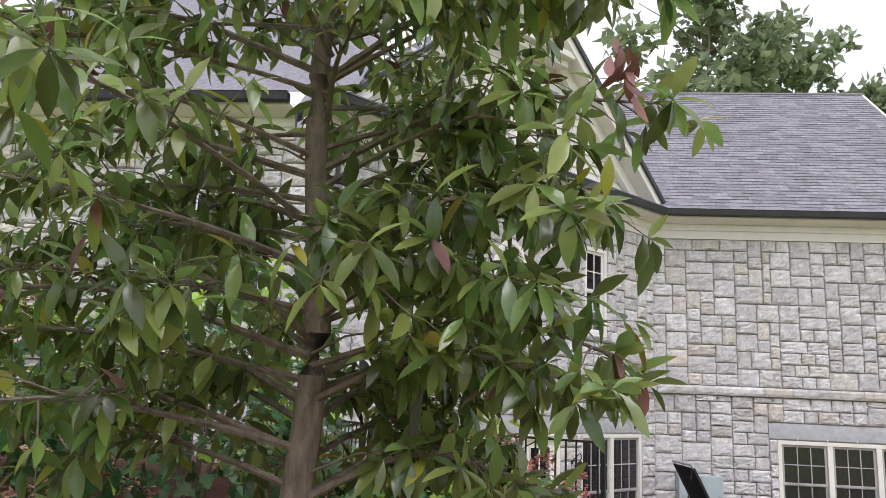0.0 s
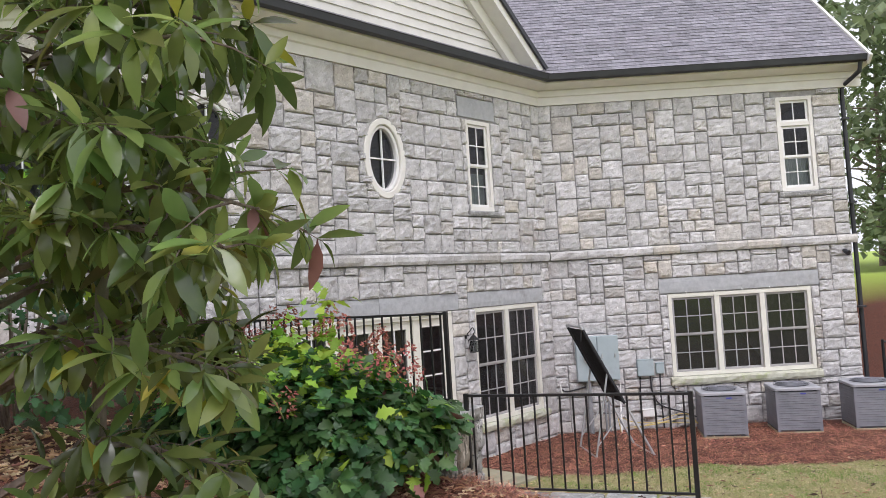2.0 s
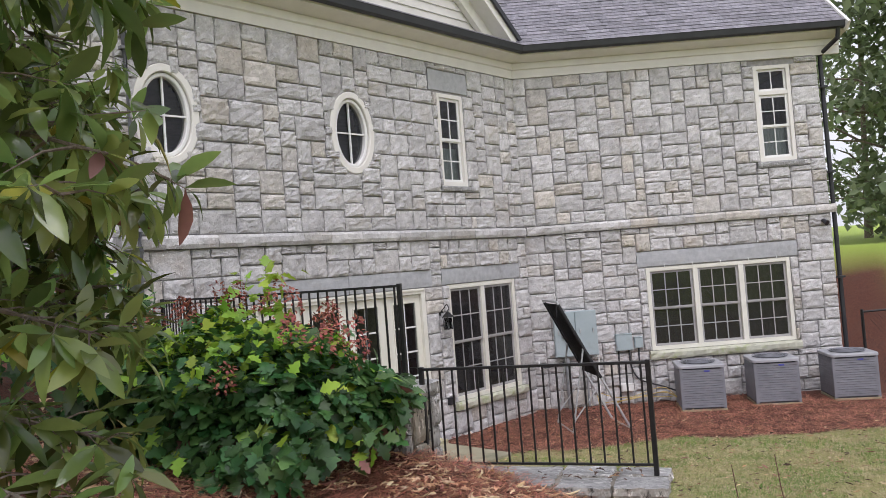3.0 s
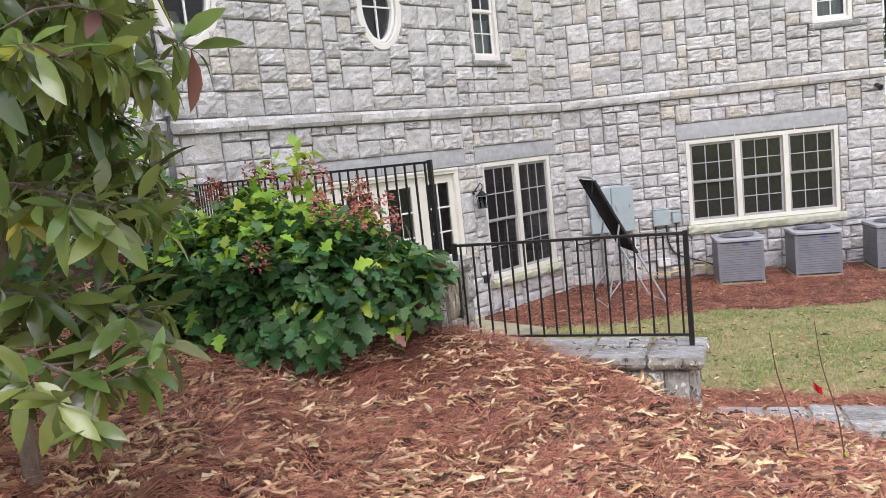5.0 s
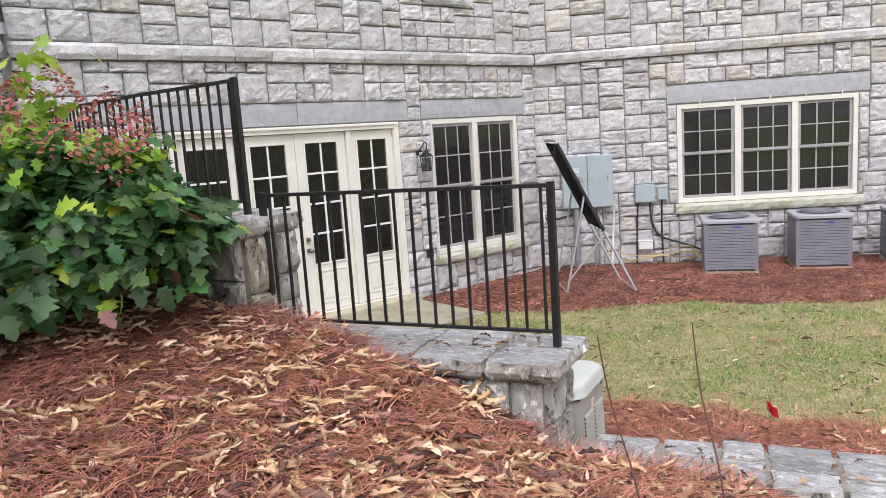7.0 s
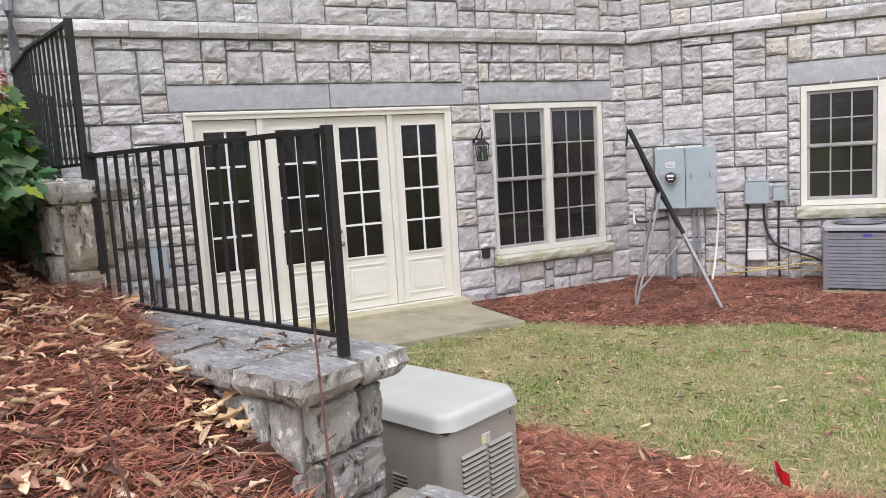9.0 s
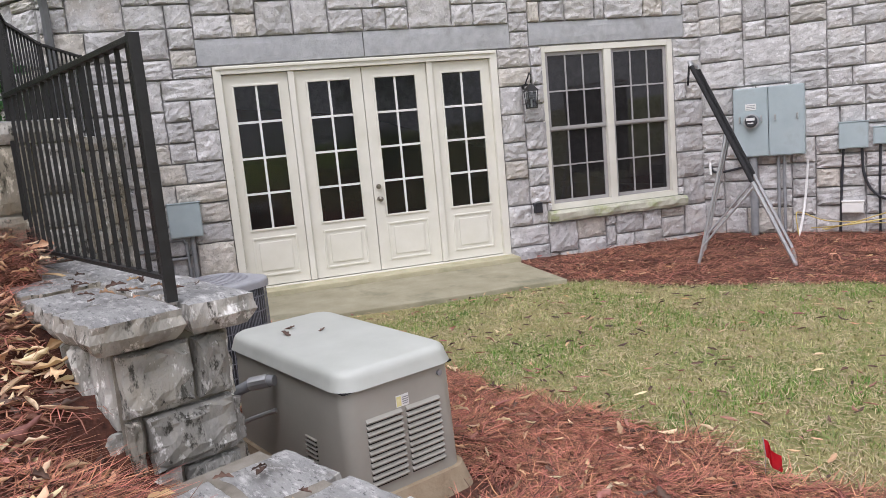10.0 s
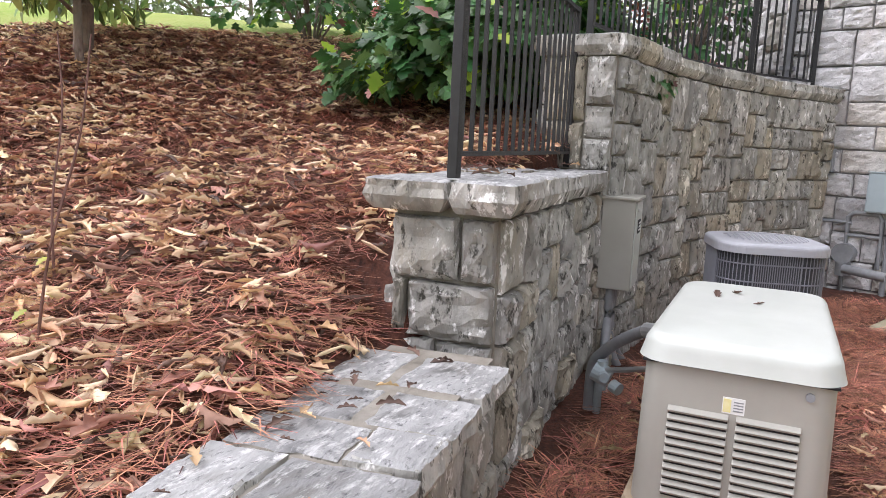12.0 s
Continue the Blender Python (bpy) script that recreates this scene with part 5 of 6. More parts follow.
rgt = random.Random(31)
for i, (x, y, h, r, n, low) in enumerate(((-5.2, 37, 21.5, 4.2, 5200, 0.3), (-1.0, 42, 21, 3.0, 2600, 0.35), (2.6, 43, 17, 3.2, 3000, 0.3), (6.4, 31, 13, 3.6, 11000, 0.04), (9.2, 34, 16, 4.5, 11000, 0.06), (12, 31, 13, 4.2, 7000, 0.08), (7.6, 27.2, 6.5, 2.8, 9000, 0.03), (10.5, 26.5, 5.5, 2.8, 7000, 0.03), (14, 27, 9, 4, 3200, 0.05), (5.2, 37, 13, 3.6, 4000, 0.1))):
    far_tree(x, y, h, r, 60 + i, "tall leafy tree beyond the house", n if h > 16.5 else int(n * 0.6), zlow=low)
for i, (x, y, h, r) in enumerate(((-9, -7, 6, 3.2), (-14, -3, 6.5, 3.6), (-5, -11, 7, 3.5), (-13, -10, 8, 4), (0, -15, 8, 4), (-19, -6, 8, 4.5), (-19, 2, 8, 4.5), (8, -15, 8, 4), (16, -5, 8, 4), (17, 8, 9, 4),
                                  (-8, -12, 6, 3.2), (-11.5, -6, 5, 2.8), (-16.5, -9, 7, 4), (-7, -16, 8, 4), (-17, -1, 5, 3), (-3, -14, 6, 3.2))):
    far_tree(x, y, h, r, 90 + i, "leafy woodland tree across the upper lawn", 2700, zlow=0.0)


# ---- standby generator ----
GEN_BODY = material("taupe_grey_enamel", (0.325, 0.315, 0.275), (0.375, 0.365, 0.32), 3, 0.45, 0.05, 120)
GEN_LID = material("light_grey_enamel", (0.44, 0.46, 0.42), (0.51, 0.53, 0.49), 3, 0.4, 0.04, 120, stain=(0.52, 0.52, 0.49), stain_scale=5, stain_from=0.6)
PAD = material("dirty_composite_pad", (0.3, 0.22, 0.14), (0.44, 0.36, 0.25), 6, 0.9, 0.4, 40, stain=(0.2, 0.14, 0.09), stain_scale=5)
COIL = material("slate_coil_fins", (0.035, 0.038, 0.045), (0.06, 0.064, 0.074), 30, 0.6, 0.3, 120)
# near-black: painted shade of gaps and openings, and one dark label plate
DARK = material("gap_shade_and_label_black", (0.012, 0.012, 0.012), (0.02, 0.02, 0.02), 5, 0.9, 0.0)
YELLOW = material("warning_label", (0.7, 0.62, 0.2), (0.8, 0.75, 0.45), 30, 0.5, 0.0)
WHITE = material("white_plastic", (0.72, 0.72, 0.7), (0.8, 0.8, 0.78), 8, 0.5, 0.03)
STEEL = material("galvanised_steel", (0.42, 0.43, 0.44), (0.55, 0.56, 0.57), 20, 0.42, 0.1, 90, metal=0.8)
CONDUIT = material("grey_conduit", (0.2, 0.21, 0.22), (0.29, 0.3, 0.31), 10, 0.5, 0.1, 70)
CABINET = material("blue_grey_cabinet_paint", (0.33, 0.40, 0.42), (0.4, 0.47, 0.49), 4, 0.5, 0.05, 90, stain=(0.3, 0.35, 0.36), stain_scale=4)
AC_SIDE = material("slate_condenser_paint", (0.18, 0.185, 0.21), (0.24, 0.245, 0.275), 5, 0.5, 0.05, 90)
# lid colour, paler than the side paint
AC_TOP = material("pale_condenser_lid", (0.31, 0.315, 0.34), (0.4, 0.405, 0.43), 5, 0.5, 0.05, 90)
FABRIC = material("black_mesh_fabric", (0.012, 0.012, 0.014), (0.03, 0.03, 0.032), 60, 0.9, 0.2, 120)
RED = material("red_marker_plastic", (0.6, 0.015, 0.03), (0.75, 0.03, 0.05), 12, 0.5, 0.0, through_light=0.25)
HOSE = material("yellow_hose", (0.46, 0.35, 0.1), (0.58, 0.46, 0.17), 12, 0.5, 0.05)
BLUE = material("blue_badge", (0.05, 0.06, 0.3), (0.08, 0.09, 0.38), 12, 0.4, 0.0)
SHADE = material("cream_lampshade", (0.6, 0.57, 0.5), (0.7, 0.67, 0.6), 6, 0.8, 0.1, through_light=0.3)
CURTAIN = material("pale_teal_curtain", (0.5, 0.58, 0.54), (0.66, 0.72, 0.68), 6, 0.9, 0.1, through_light=0.2)
TWIG = material("bare_twig", (0.1, 0.05, 0.038), (0.19, 0.095, 0.075), 20, 0.8, 0.1)


def rounded_block(bm, lx, ly, z0, z1, r, taper=0.0, seg=5, dome=0.0):
    """An upright block with rounded vertical edges; taper: how far each side draws in at the top; dome: a rounded upper edge."""
    def loop(ex, ey, z, rr):
        out = []
        for sx, sy, a0 in ((1, 1, 0), (-1, 1, 90), (-1, -1, 180), (1, -1, 270)):
            for k in range(seg + 1):
                a = radians(a0 + 90 * k / seg)
                out.append(bm.verts.new((sx * (ex - rr) + math.cos(a) * rr, sy * (ey - rr) + math.sin(a) * rr, z)))
        return out
    rows = [loop(lx / 2, ly / 2, z0, r)]
    if dome:
        for k in range(5):
            a = radians(22.5 * k)
            rows.append(loop(lx / 2 - taper - dome * (1 - math.cos(a)), ly / 2 - taper - dome * (1 - math.cos(a)), z1 - dome + dome * math.sin(a), max(0.01, r - dome * (1 - math.cos(a)) * 0.5)))
    else:
        rows.append(loop(lx / 2 - taper, ly / 2 - taper, z1, r))
    n = len(rows[0])
    for a, b in zip(rows, rows[1:]):
        for i in range(n):
            bm.faces.new((a[i], a[(i + 1) % n], b[(i + 1) % n], b[i]))
    bm.faces.new(rows[0][::-1])
    bm.faces.new(rows[-1])


def generator():
    g = thing("standby_generator", pose(0.17, 8.52, ground_z(0.17, 8.52) - 0.02, 0, 0, 3), "taupe standby generator with a pale lid on a stained pad", "generator")
    bm = bmesh.new()
    rounded_block(bm, 1.36, 0.74, 0.0, 0.13, 0.09, 0.035)
    part("pad", bm, PAD, g, "brown-stained composite pad")
    bm = bmesh.new()
    rounded_block(bm, 1.24, 0.62, 0.128, 0.662, 0.07, 0.012, seg=8)
    part("body", bm, GEN_BODY, g, "taupe enamelled housing", smooth=True)
    bm = bmesh.new()
    rounded_block(bm, 1.27, 0.65, 0.648, 0.735, 0.11, 0.012, seg=9, dome=0.045)
    part("lid", bm, GEN_LID, g, "light grey rounded lid", smooth=True)
    for side in (-1, 1):
        y0 = -0.205 if side < 0 else 0.012
        bm = bmesh.new()
        cuboid(bm, 0.6, 0.616, y0 - 0.006, y0 + 0.2, 0.168, 0.177, 0.002)
        part("vent_frame", bm, GEN_BODY, g)
        for k in range(11):
            z = 0.18 + k * 0.029
            x = 0.62 - 0.012 * (z - 0.128) / 0.49
            # shade between the louvers, a dark strip on the solid housing
            bm = bmesh.new()
            cuboid(bm, x - 0.004, x + 0.003, y0 + 0.003, y0 + 0.191, z, z + 0.012)
            part("vent_slot", bm, DARK, g)
            bm = bmesh.new()
            m = pose(x + 0.004, 0, z + 0.02, 0, 38, 0)
            cuboid(bm, -0.0125, 0.0125, y0, y0 + 0.194, -0.006, 0.006, 0.004, m)
            part("louver", bm, GEN_BODY, g)
    for k in range(8):
        z = 0.19 + k * 0.022
        # same painted slot shade on the long side
        bm = bmesh.new()
        y = -0.31 + 0.012 * (z - 0.128) / 0.49
        cuboid(bm, 0.22, 0.32, y - 0.003, y + 0.003, z, z + 0.009)
        part("vent_slot", bm, DARK, g)
        bm = bmesh.new()
        cuboid(bm, 0.217, 0.323, y - 0.012, y + 0.002, z + 0.01, z + 0.018, 0.002)
        part("louver", bm, GEN_BODY, g)
    bm = bmesh.new()
    cuboid(bm, 0.606, 0.612, -0.035, 0.035, 0.505, 0.56, 0.001)
    lab = part("label_plate", bm, WHITE, g, "pale label with a yellow patch")
    bm = bmesh.new()
    cuboid(bm, 0.611, 0.614, -0.032, -0.008, 0.51, 0.555)
    part("warning_patch", bm, YELLOW, lab)
    bm = bmesh.new()
    for k in range(4):
        cuboid(bm, 0.6115, 0.6135, 0.0, 0.03, 0.515 + k * 0.01, 0.519 + k * 0.01)
    part("print_lines", bm, CONDUIT, lab)
    bm = bmesh.new()
    bar(bm, (0.598, 0.22, 0.605), (0.62, 0.22, 0.605), 0.014, 14)
    part("lid_lock", bm, CONDUIT, g)
    # dark band drawn as the shade beneath the lid's edge
    bm = bmesh.new()
    cuboid(bm, -0.611, 0.611, -0.301, 0.301, 0.64, 0.649)
    part("lid_seam", bm, DARK, g)


generator()
tv, tf = leaf_shape("lobed")
for i, (x, y, a, s) in enumerate(((-0.2, 8.42, 40, 0.07), (-0.02, 8.38, 190, 0.08), (0.02, 8.52, 100, 0.05))):
    o = flat("fallen_leaf", [tuple(v * s) for v in tv], tf, DARK_LEAF)
    o.matrix_world = pose(x, y, ground_z(0.17, 8.52) + 0.712, 0, 0, a)
    tagged(o, "dry brown leaf lying on the generator lid", "leaf", "leaves on the lid")

# conduits between the generator and the wall
feed = thing("generator_feed", pose(-0.15, 7.98, 0.0), "flexible grey conduit and gas pipe feeding the generator", "pipes")
bm = bmesh.new()
tube(bm, bend([(0.3, 0.22, 0.585), (0.22, 0.15, 0.575), (0.1, 0.02, 0.49), (0.0, -0.1, 0.38), (-0.06, -0.17, 0.27), (-0.08, -0.18, 0.0)], 6), 0.028, 12)
part("flexible_conduit", bm, CONDUIT, feed, smooth=True)
bm = bmesh.new()
bar(bm, (0.2, 0.13, 0.565), (0.27, 0.2, 0.582), 0.036, 12)
part("conduit_fitting", bm, STEEL, feed)
bm = bmesh.new()
tube(bm, [(0.27, 0.22, 0.42), (0.18, 0.12, 0.38), (0.06, -0.1, 0.3)], 0.013, 8)
part("gas_pipe", bm, STEEL, feed, smooth=True)
bm = bmesh.new()
bar(bm, (0.06, -0.13, 0.3), (0.06, -0.05, 0.27), 0.048, 16)
bar(bm, (0.06, -0.09, 0.21), (0.06, -0.09, 0.35), 0.026, 12)
bar(bm, (0.13, -0.06, 0.29), (-0.06, -0.13, 0.28), 0.024, 10)
bar(bm, (-0.05, -0.13, 0.31), (-0.05, -0.13, -0.02), 0.02, 10)
bar(bm, (0.09, -0.03, 0.25), (0.11, 0.01, 0.24), 0.03, 12)
part("gas_regulator", bm, CABINET, feed, "blue-grey gas regulator")

sw = thing("transfer_switch", pose(-1.08, 7.585, 0.0, 0, 0, 6.3), "grey steel switch box on the retaining wall", "electrical box")
bm = bmesh.new()
cuboid(bm, -0.15, 0.15, 0.0, 0.19, 0.53, 1.06, 0.006)
part("body", bm, GEN_BODY, sw)
bm = bmesh.new()
cuboid(bm, -0.165, 0.165, -0.005, 0.21, 1.058, 1.075, 0.005)
part("hood", bm, GEN_BODY, sw)
bm = bmesh.new()
cuboid(bm, -0.14, 0.14, 0.191, 0.198, 0.545, 1.045, 0.003)
d = part("cover", bm, GEN_LID, sw)
bm = bmesh.new()
cuboid(bm, -0.05, 0.06, 0.199, 0.202, 0.86, 0.94)
lab = part("label_plate", bm, DARK, d, "dark label plate")
bm = bmesh.new()
for z in (0.88, 0.9, 0.92):
    cuboid(bm, -0.035, 0.045, 0.2025, 0.204, z - 0.004, z + 0.004)
part("print_lines", bm, WHITE, lab)
bm = bmesh.new()
bar(bm, (0.07, 0.198, 1.0), (0.11, 0.21, 1.0), 0.008, 8)
part("latch", bm, STEEL, d)
for i, (x, e) in enumerate(((-0.08, -0.16), (0.0, -0.05), (0.09, 0.5))):
    bm = bmesh.new()
    tube(bm, bend([(x, 0.07, 0.54), (x, 0.07, 0.3), (x + e * 0.4, 0.1, 0.1), (x + e, 0.16, -0.02)], 5), 0.028, 10)
    part("conduit", bm, CONDUIT, sw, smooth=True)


# ---- air conditioners ----
def condenser(label, size, height):
    a = thing("air_conditioner", Matrix(), label, "air conditioner", "air conditioners by the wall")
    h = size / 2
    bm = bmesh.new()
    rounded_block(bm, size * 1.02, size * 1.02, -0.06, 0.03, 0.03)
    part("pad", bm, CONCRETE, a)
    bm = bmesh.new()
    rounded_block(bm, size - 0.05, size - 0.05, 0.03, height - 0.06, 0.05)
    part("coil", bm, COIL, a)
    for face in range(4):
        for k in range(16):
            bm = bmesh.new()
            z = 0.06 + (height - 0.14) * (k + 0.5) / 16
            cuboid(bm, -h + 0.035, h - 0.035, -h - 0.002, -h + 0.02, z - (height - 0.14) / 32 + 0.003, z + (height - 0.14) / 32 - 0.003, 0.003)
            # ribs pressed into each side panel
            bmesh.ops.transform(bm, matrix=Matrix.Rotation(face * math.pi / 2, 4, "Z"), verts=bm.verts)
            part("louver", bm, AC_SIDE, a)
    for sx in (-1, 1):
        for sy in (-1, 1):
            bm = bmesh.new()
            cuboid(bm, sx * (h - 0.03) - 0.03, sx * (h - 0.03) + 0.03, sy * (h - 0.03) - 0.03, sy * (h - 0.03) + 0.03, 0.03, height - 0.05, 0.02)
            part("corner_post", bm, AC_SIDE, a)
    bm = bmesh.new()
    rounded_block(bm, size + 0.05, size + 0.05, height - 0.055, height, 0.09, seg=7, dome=0.02)
    part("top_cover", bm, AC_TOP, a, "paler grey cover")
    bm = bmesh.new()
    for r in np.linspace(0.07, h * 0.8, 7):
        k = 28
        ring = [(math.cos(2 * math.pi * i / k) * r, math.sin(2 * math.pi * i / k) * r, height + 0.012 + 0.03 * (1 - (r / h) ** 2)) for i in range(k)]
        tube(bm, ring + [ring[0]], 0.005, 4)
    for i in range(8):
        c, s = math.cos(i * math.pi / 4), math.sin(i * math.pi / 4)
        tube(bm, [(c * 0.05, s * 0.05, height + 0.042), (c * h * 0.82, s * h * 0.82, height + 0.012)], 0.005, 4)
    tagged(part("fan_guard", bm, AC_SIDE, a), kind="stuff")
    # dark disc on the closed cover, painted shade of the fan well
    bm = bmesh.new()
    bmesh.ops.create_circle(bm, cap_ends=True, segments=28, radius=h * 0.76, matrix=Matrix.Translation((0, 0, height + 0.004)))
    part("fan_opening", bm, DARK, a)
    bm = bmesh.new()
    cuboid(bm, 0.04, 0.14, -h - 0.008, -h - 0.001, height - 0.13, height - 0.1, 0.002)
    part("badge", bm, BLUE, a)
    return a


ac = condenser("grey louvred air conditioner on straw beside the stone wall", 0.79, 0.84)
spots = [(0.34, 16.19), (1.58, 16.8), (2.89, 17.32)]
ac.matrix_world = pose(*spots[0], 0.03, 0, 0, 15)
for x, y in spots[1:]:
    copy_thing(ac, pose(x, y, 0.03, 0, 0, 15))

tall = thing("air_conditioner", pose(-1.46, 8.45, 0.04, 0, 0, 20) @ Matrix.Diagonal((0.78, 0.78, 1.0, 1)), "dark round-cornered air conditioner beside the retaining wall", "air conditioner", "air conditioners by the wall")
bm = bmesh.new()
rounded_block(bm, 0.84, 0.84, -0.08, 0.03, 0.05)
part("pad", bm, CONCRETE, tall)
bm = bmesh.new()
rounded_block(bm, 0.72, 0.72, 0.03, 0.76, 0.2, seg=6)
part("coil", bm, COIL, tall)
bm = bmesh.new()
for k in range(7):
    z = 0.1 + k * 0.1
    pts = []
    for sx, sy, a0 in ((1, 1, 0), (-1, 1, 90), (-1, -1, 180), (1, -1, 270)):
        for q in range(6):
            a = radians(a0 + 18 * q)
            pts.append((sx * 0.165 + math.cos(a) * 0.21, sy * 0.165 + math.sin(a) * 0.21, z))
    tube(bm, pts + [pts[0]], 0.0045, 4)
for sx, sy, a0 in ((1, 1, 0), (-1, 1, 90), (-1, -1, 180), (1, -1, 270)):
    for q in range(13):
        a = radians(a0 + 7.5 * q)
        x, y = sx * 0.165 + math.cos(a) * 0.214, sy * 0.165 + math.sin(a) * 0.214
        bar(bm, (x, y, 0.03), (x, y, 0.77), 0.0035, 4)
for q in range(21):
    t = -0.16 + 0.32 * q / 20
    for x, y in ((t, 0.379), (t, -0.379), (0.379, t), (-0.379, t)):
        bar(bm, (x, y, 0.03), (x, y, 0.77), 0.0035, 4)
tagged(part("wire_guard", bm, AC_SIDE, tall, "slate wire guard"), kind="stuff")
bm = bmesh.new()
rounded_block(bm, 0.8, 0.8, 0.76, 0.82, 0.22, seg=6, dome=0.025)
part("top_cover", bm, AC_TOP, tall)
bm = bmesh.new()
for k in range(17):
    y = -0.28 + k * 0.035
    w = math.sqrt(max(0.001, 0.3 ** 2 - y * y))
    tube(bm, [(-w, y, 0.828), (0, y, 0.828 + 0.022 * w / 0.3), (w, y, 0.828)], 0.0045, 5)
tagged(part("fan_guard", bm, AC_TOP, tall), kind="stuff")

# service pipes and boxes left of the doors
util = thing("gas_service", WALL_A @ pose(-6.95, -0.07, 0.0), "grey gas pipes and valve on the stone wall", "pipes")
for pts, r in (([(-0.55, 0, 0.35), (-0.55, 0, 0.72), (-0.12, 0, 0.72)], 0.02), ([(-0.15, 0, -0.02), (-0.15, 0, 0.78), (-0.1, 0, 0.82), (0.12, 0, 0.82), (0.15, 0, 0.76), (0.15, 0, 0.3)], 0.024), ([(-0.14, 0, 0.6), (0.15, 0, 0.6)], 0.018), ([(0.22, 0, 0.84), (0.22, 0, 0.0)], 0.026), ([(-0.1, -0.14, 0.28), (0.3, -0.2, 0.26)], 0.045)):
    bm = bmesh.new()
    tube(bm, pts, r, 10)
    part("pipe", bm, CONDUIT, util, smooth=True)
bm = bmesh.new()
bar(bm, (-0.14, -0.1, 0.42), (-0.14, 0.04, 0.42), 0.1, 18)
bar(bm, (-0.14, -0.03, 0.2), (-0.14, -0.03, 0.5), 0.07, 14)
part("gas_meter", bm, CONDUIT, util)


def wall_box(name, m, x0, x1, z0, z1, deep, mat, label, category="electrical box"):
    b = thing(name, m @ pose((x0 + x1) / 2, -0.045, z0), label, category)
    bm = bmesh.new()
    w = (x1 - x0) / 2
    cuboid(bm, -w, w, -deep, 0.02, 0, z1 - z0, 0.006)
    part("body", bm, mat, b)
    bm = bmesh.new()
    cuboid(bm, -w + 0.012, w - 0.012, -deep - 0.008, -deep - 0.001, 0.012, z1 - z0 - 0.012, 0.003)
    part("cover", bm, mat, b)
    bm = bmesh.new()
    cuboid(bm, -w - 0.006, w + 0.006, -deep - 0.012, 0.0, z1 - z0 + 0.001, z1 - z0 + 0.01, 0.002)
    part("drip_hood", bm, mat, b)
    return b


wall_box("junction_box", WALL_A, -6.95, -6.6, 0.84, 1.22, 0.1, CABINET, "blue-grey junction box on the stone wall")
wall_box("small_meter", WALL_A, -7.42, -7.3, 1.2, 1.42, 0.07, CONDUIT, "small grey meter on the stone wall")
wall_box("outlet_box", WALL_A, -2.56, -2.46, 0.62, 0.74, 0.06, GUTTER, "small black outlet box on the wall", "outlet")

# meter cabinet on the wing's wall
cab = thing("meter_cabinet", WALL_B @ pose(0.86, -0.045, 1.07), "blue-grey double electric meter cabinet on the stone wall", "electrical box")
for i, (a, b) in enumerate(((-0.42, -0.003), (0.003, 0.42))):
    bm = bmesh.new()
    cuboid(bm, a, b, -0.15, 0.02, 0, 0.88, 0.006)
    body = part("body", bm, CABINET, cab)
    bm = bmesh.new()
    cuboid(bm, a + 0.012, b - 0.012, -0.16, -0.151, 0.012, 0.868, 0.004)
    dr = part("cover", bm, CABINET, body)
    for x in (a + 0.08, b - 0.08):
        bm = bmesh.new()
        cuboid(bm, x - 0.01, x + 0.01, -0.185, -0.16, 0.45, 0.53, 0.004)
        part("latch", bm, STEEL, body)
bm = bmesh.new()
bar(bm, (-0.2, -0.155, 0.46), (-0.2, -0.2, 0.46), 0.095, 24)
ring = part("meter_ring", bm, STEEL, cab)
bm = bmesh.new()
bar(bm, (-0.2, -0.2, 0.46), (-0.2, -0.25, 0.46), 0.078, 24, 0.065)
part("meter_dome", bm, GUTTER, cab, "dark glass meter dome")
bm = bmesh.new()
cuboid(bm, -0.25, -0.15, -0.254, -0.2505, 0.47, 0.505)
cuboid(bm, -0.235, -0.165, -0.254, -0.2505, 0.43, 0.445)
part("meter_face", bm, WHITE, cab)
bm = bmesh.new()
cuboid(bm, -0.27, -0.14, -0.166, -0.161, 0.6, 0.68, 0.002)
lab = part("label_plate", bm, WHITE, cab, "white label plate")
bm = bmesh.new()
for z in (0.62, 0.64, 0.66):
    cuboid(bm, -0.255, -0.155, -0.168, -0.1665, z - 0.004, z + 0.004)
part("print_lines", bm, CONDUIT, lab)
for x, r in ((-0.2, 0.05), (0.1, 0.02), (0.17, 0.02)):
    bm = bmesh.new()
    bar(bm, (x, -0.07, 0.005), (x, -0.07, -1.12), r, 12)
    part("conduit", bm, CONDUIT, cab, smooth=True)
wall_box("phone_box", WALL_B, 1.65, 1.97, 1.1, 1.42, 0.09, CABINET, "blue-grey service box with cables below")
wall_box("cable_box", WALL_B, 2.02, 2.18, 1.13, 1.34, 0.07, CABINET, "small grey cable box on the wall")
wall_box("white_box", WALL_B, 1.68, 1.92, 0.3, 0.44, 0.12, WHITE, "small white plastic box near the ground")
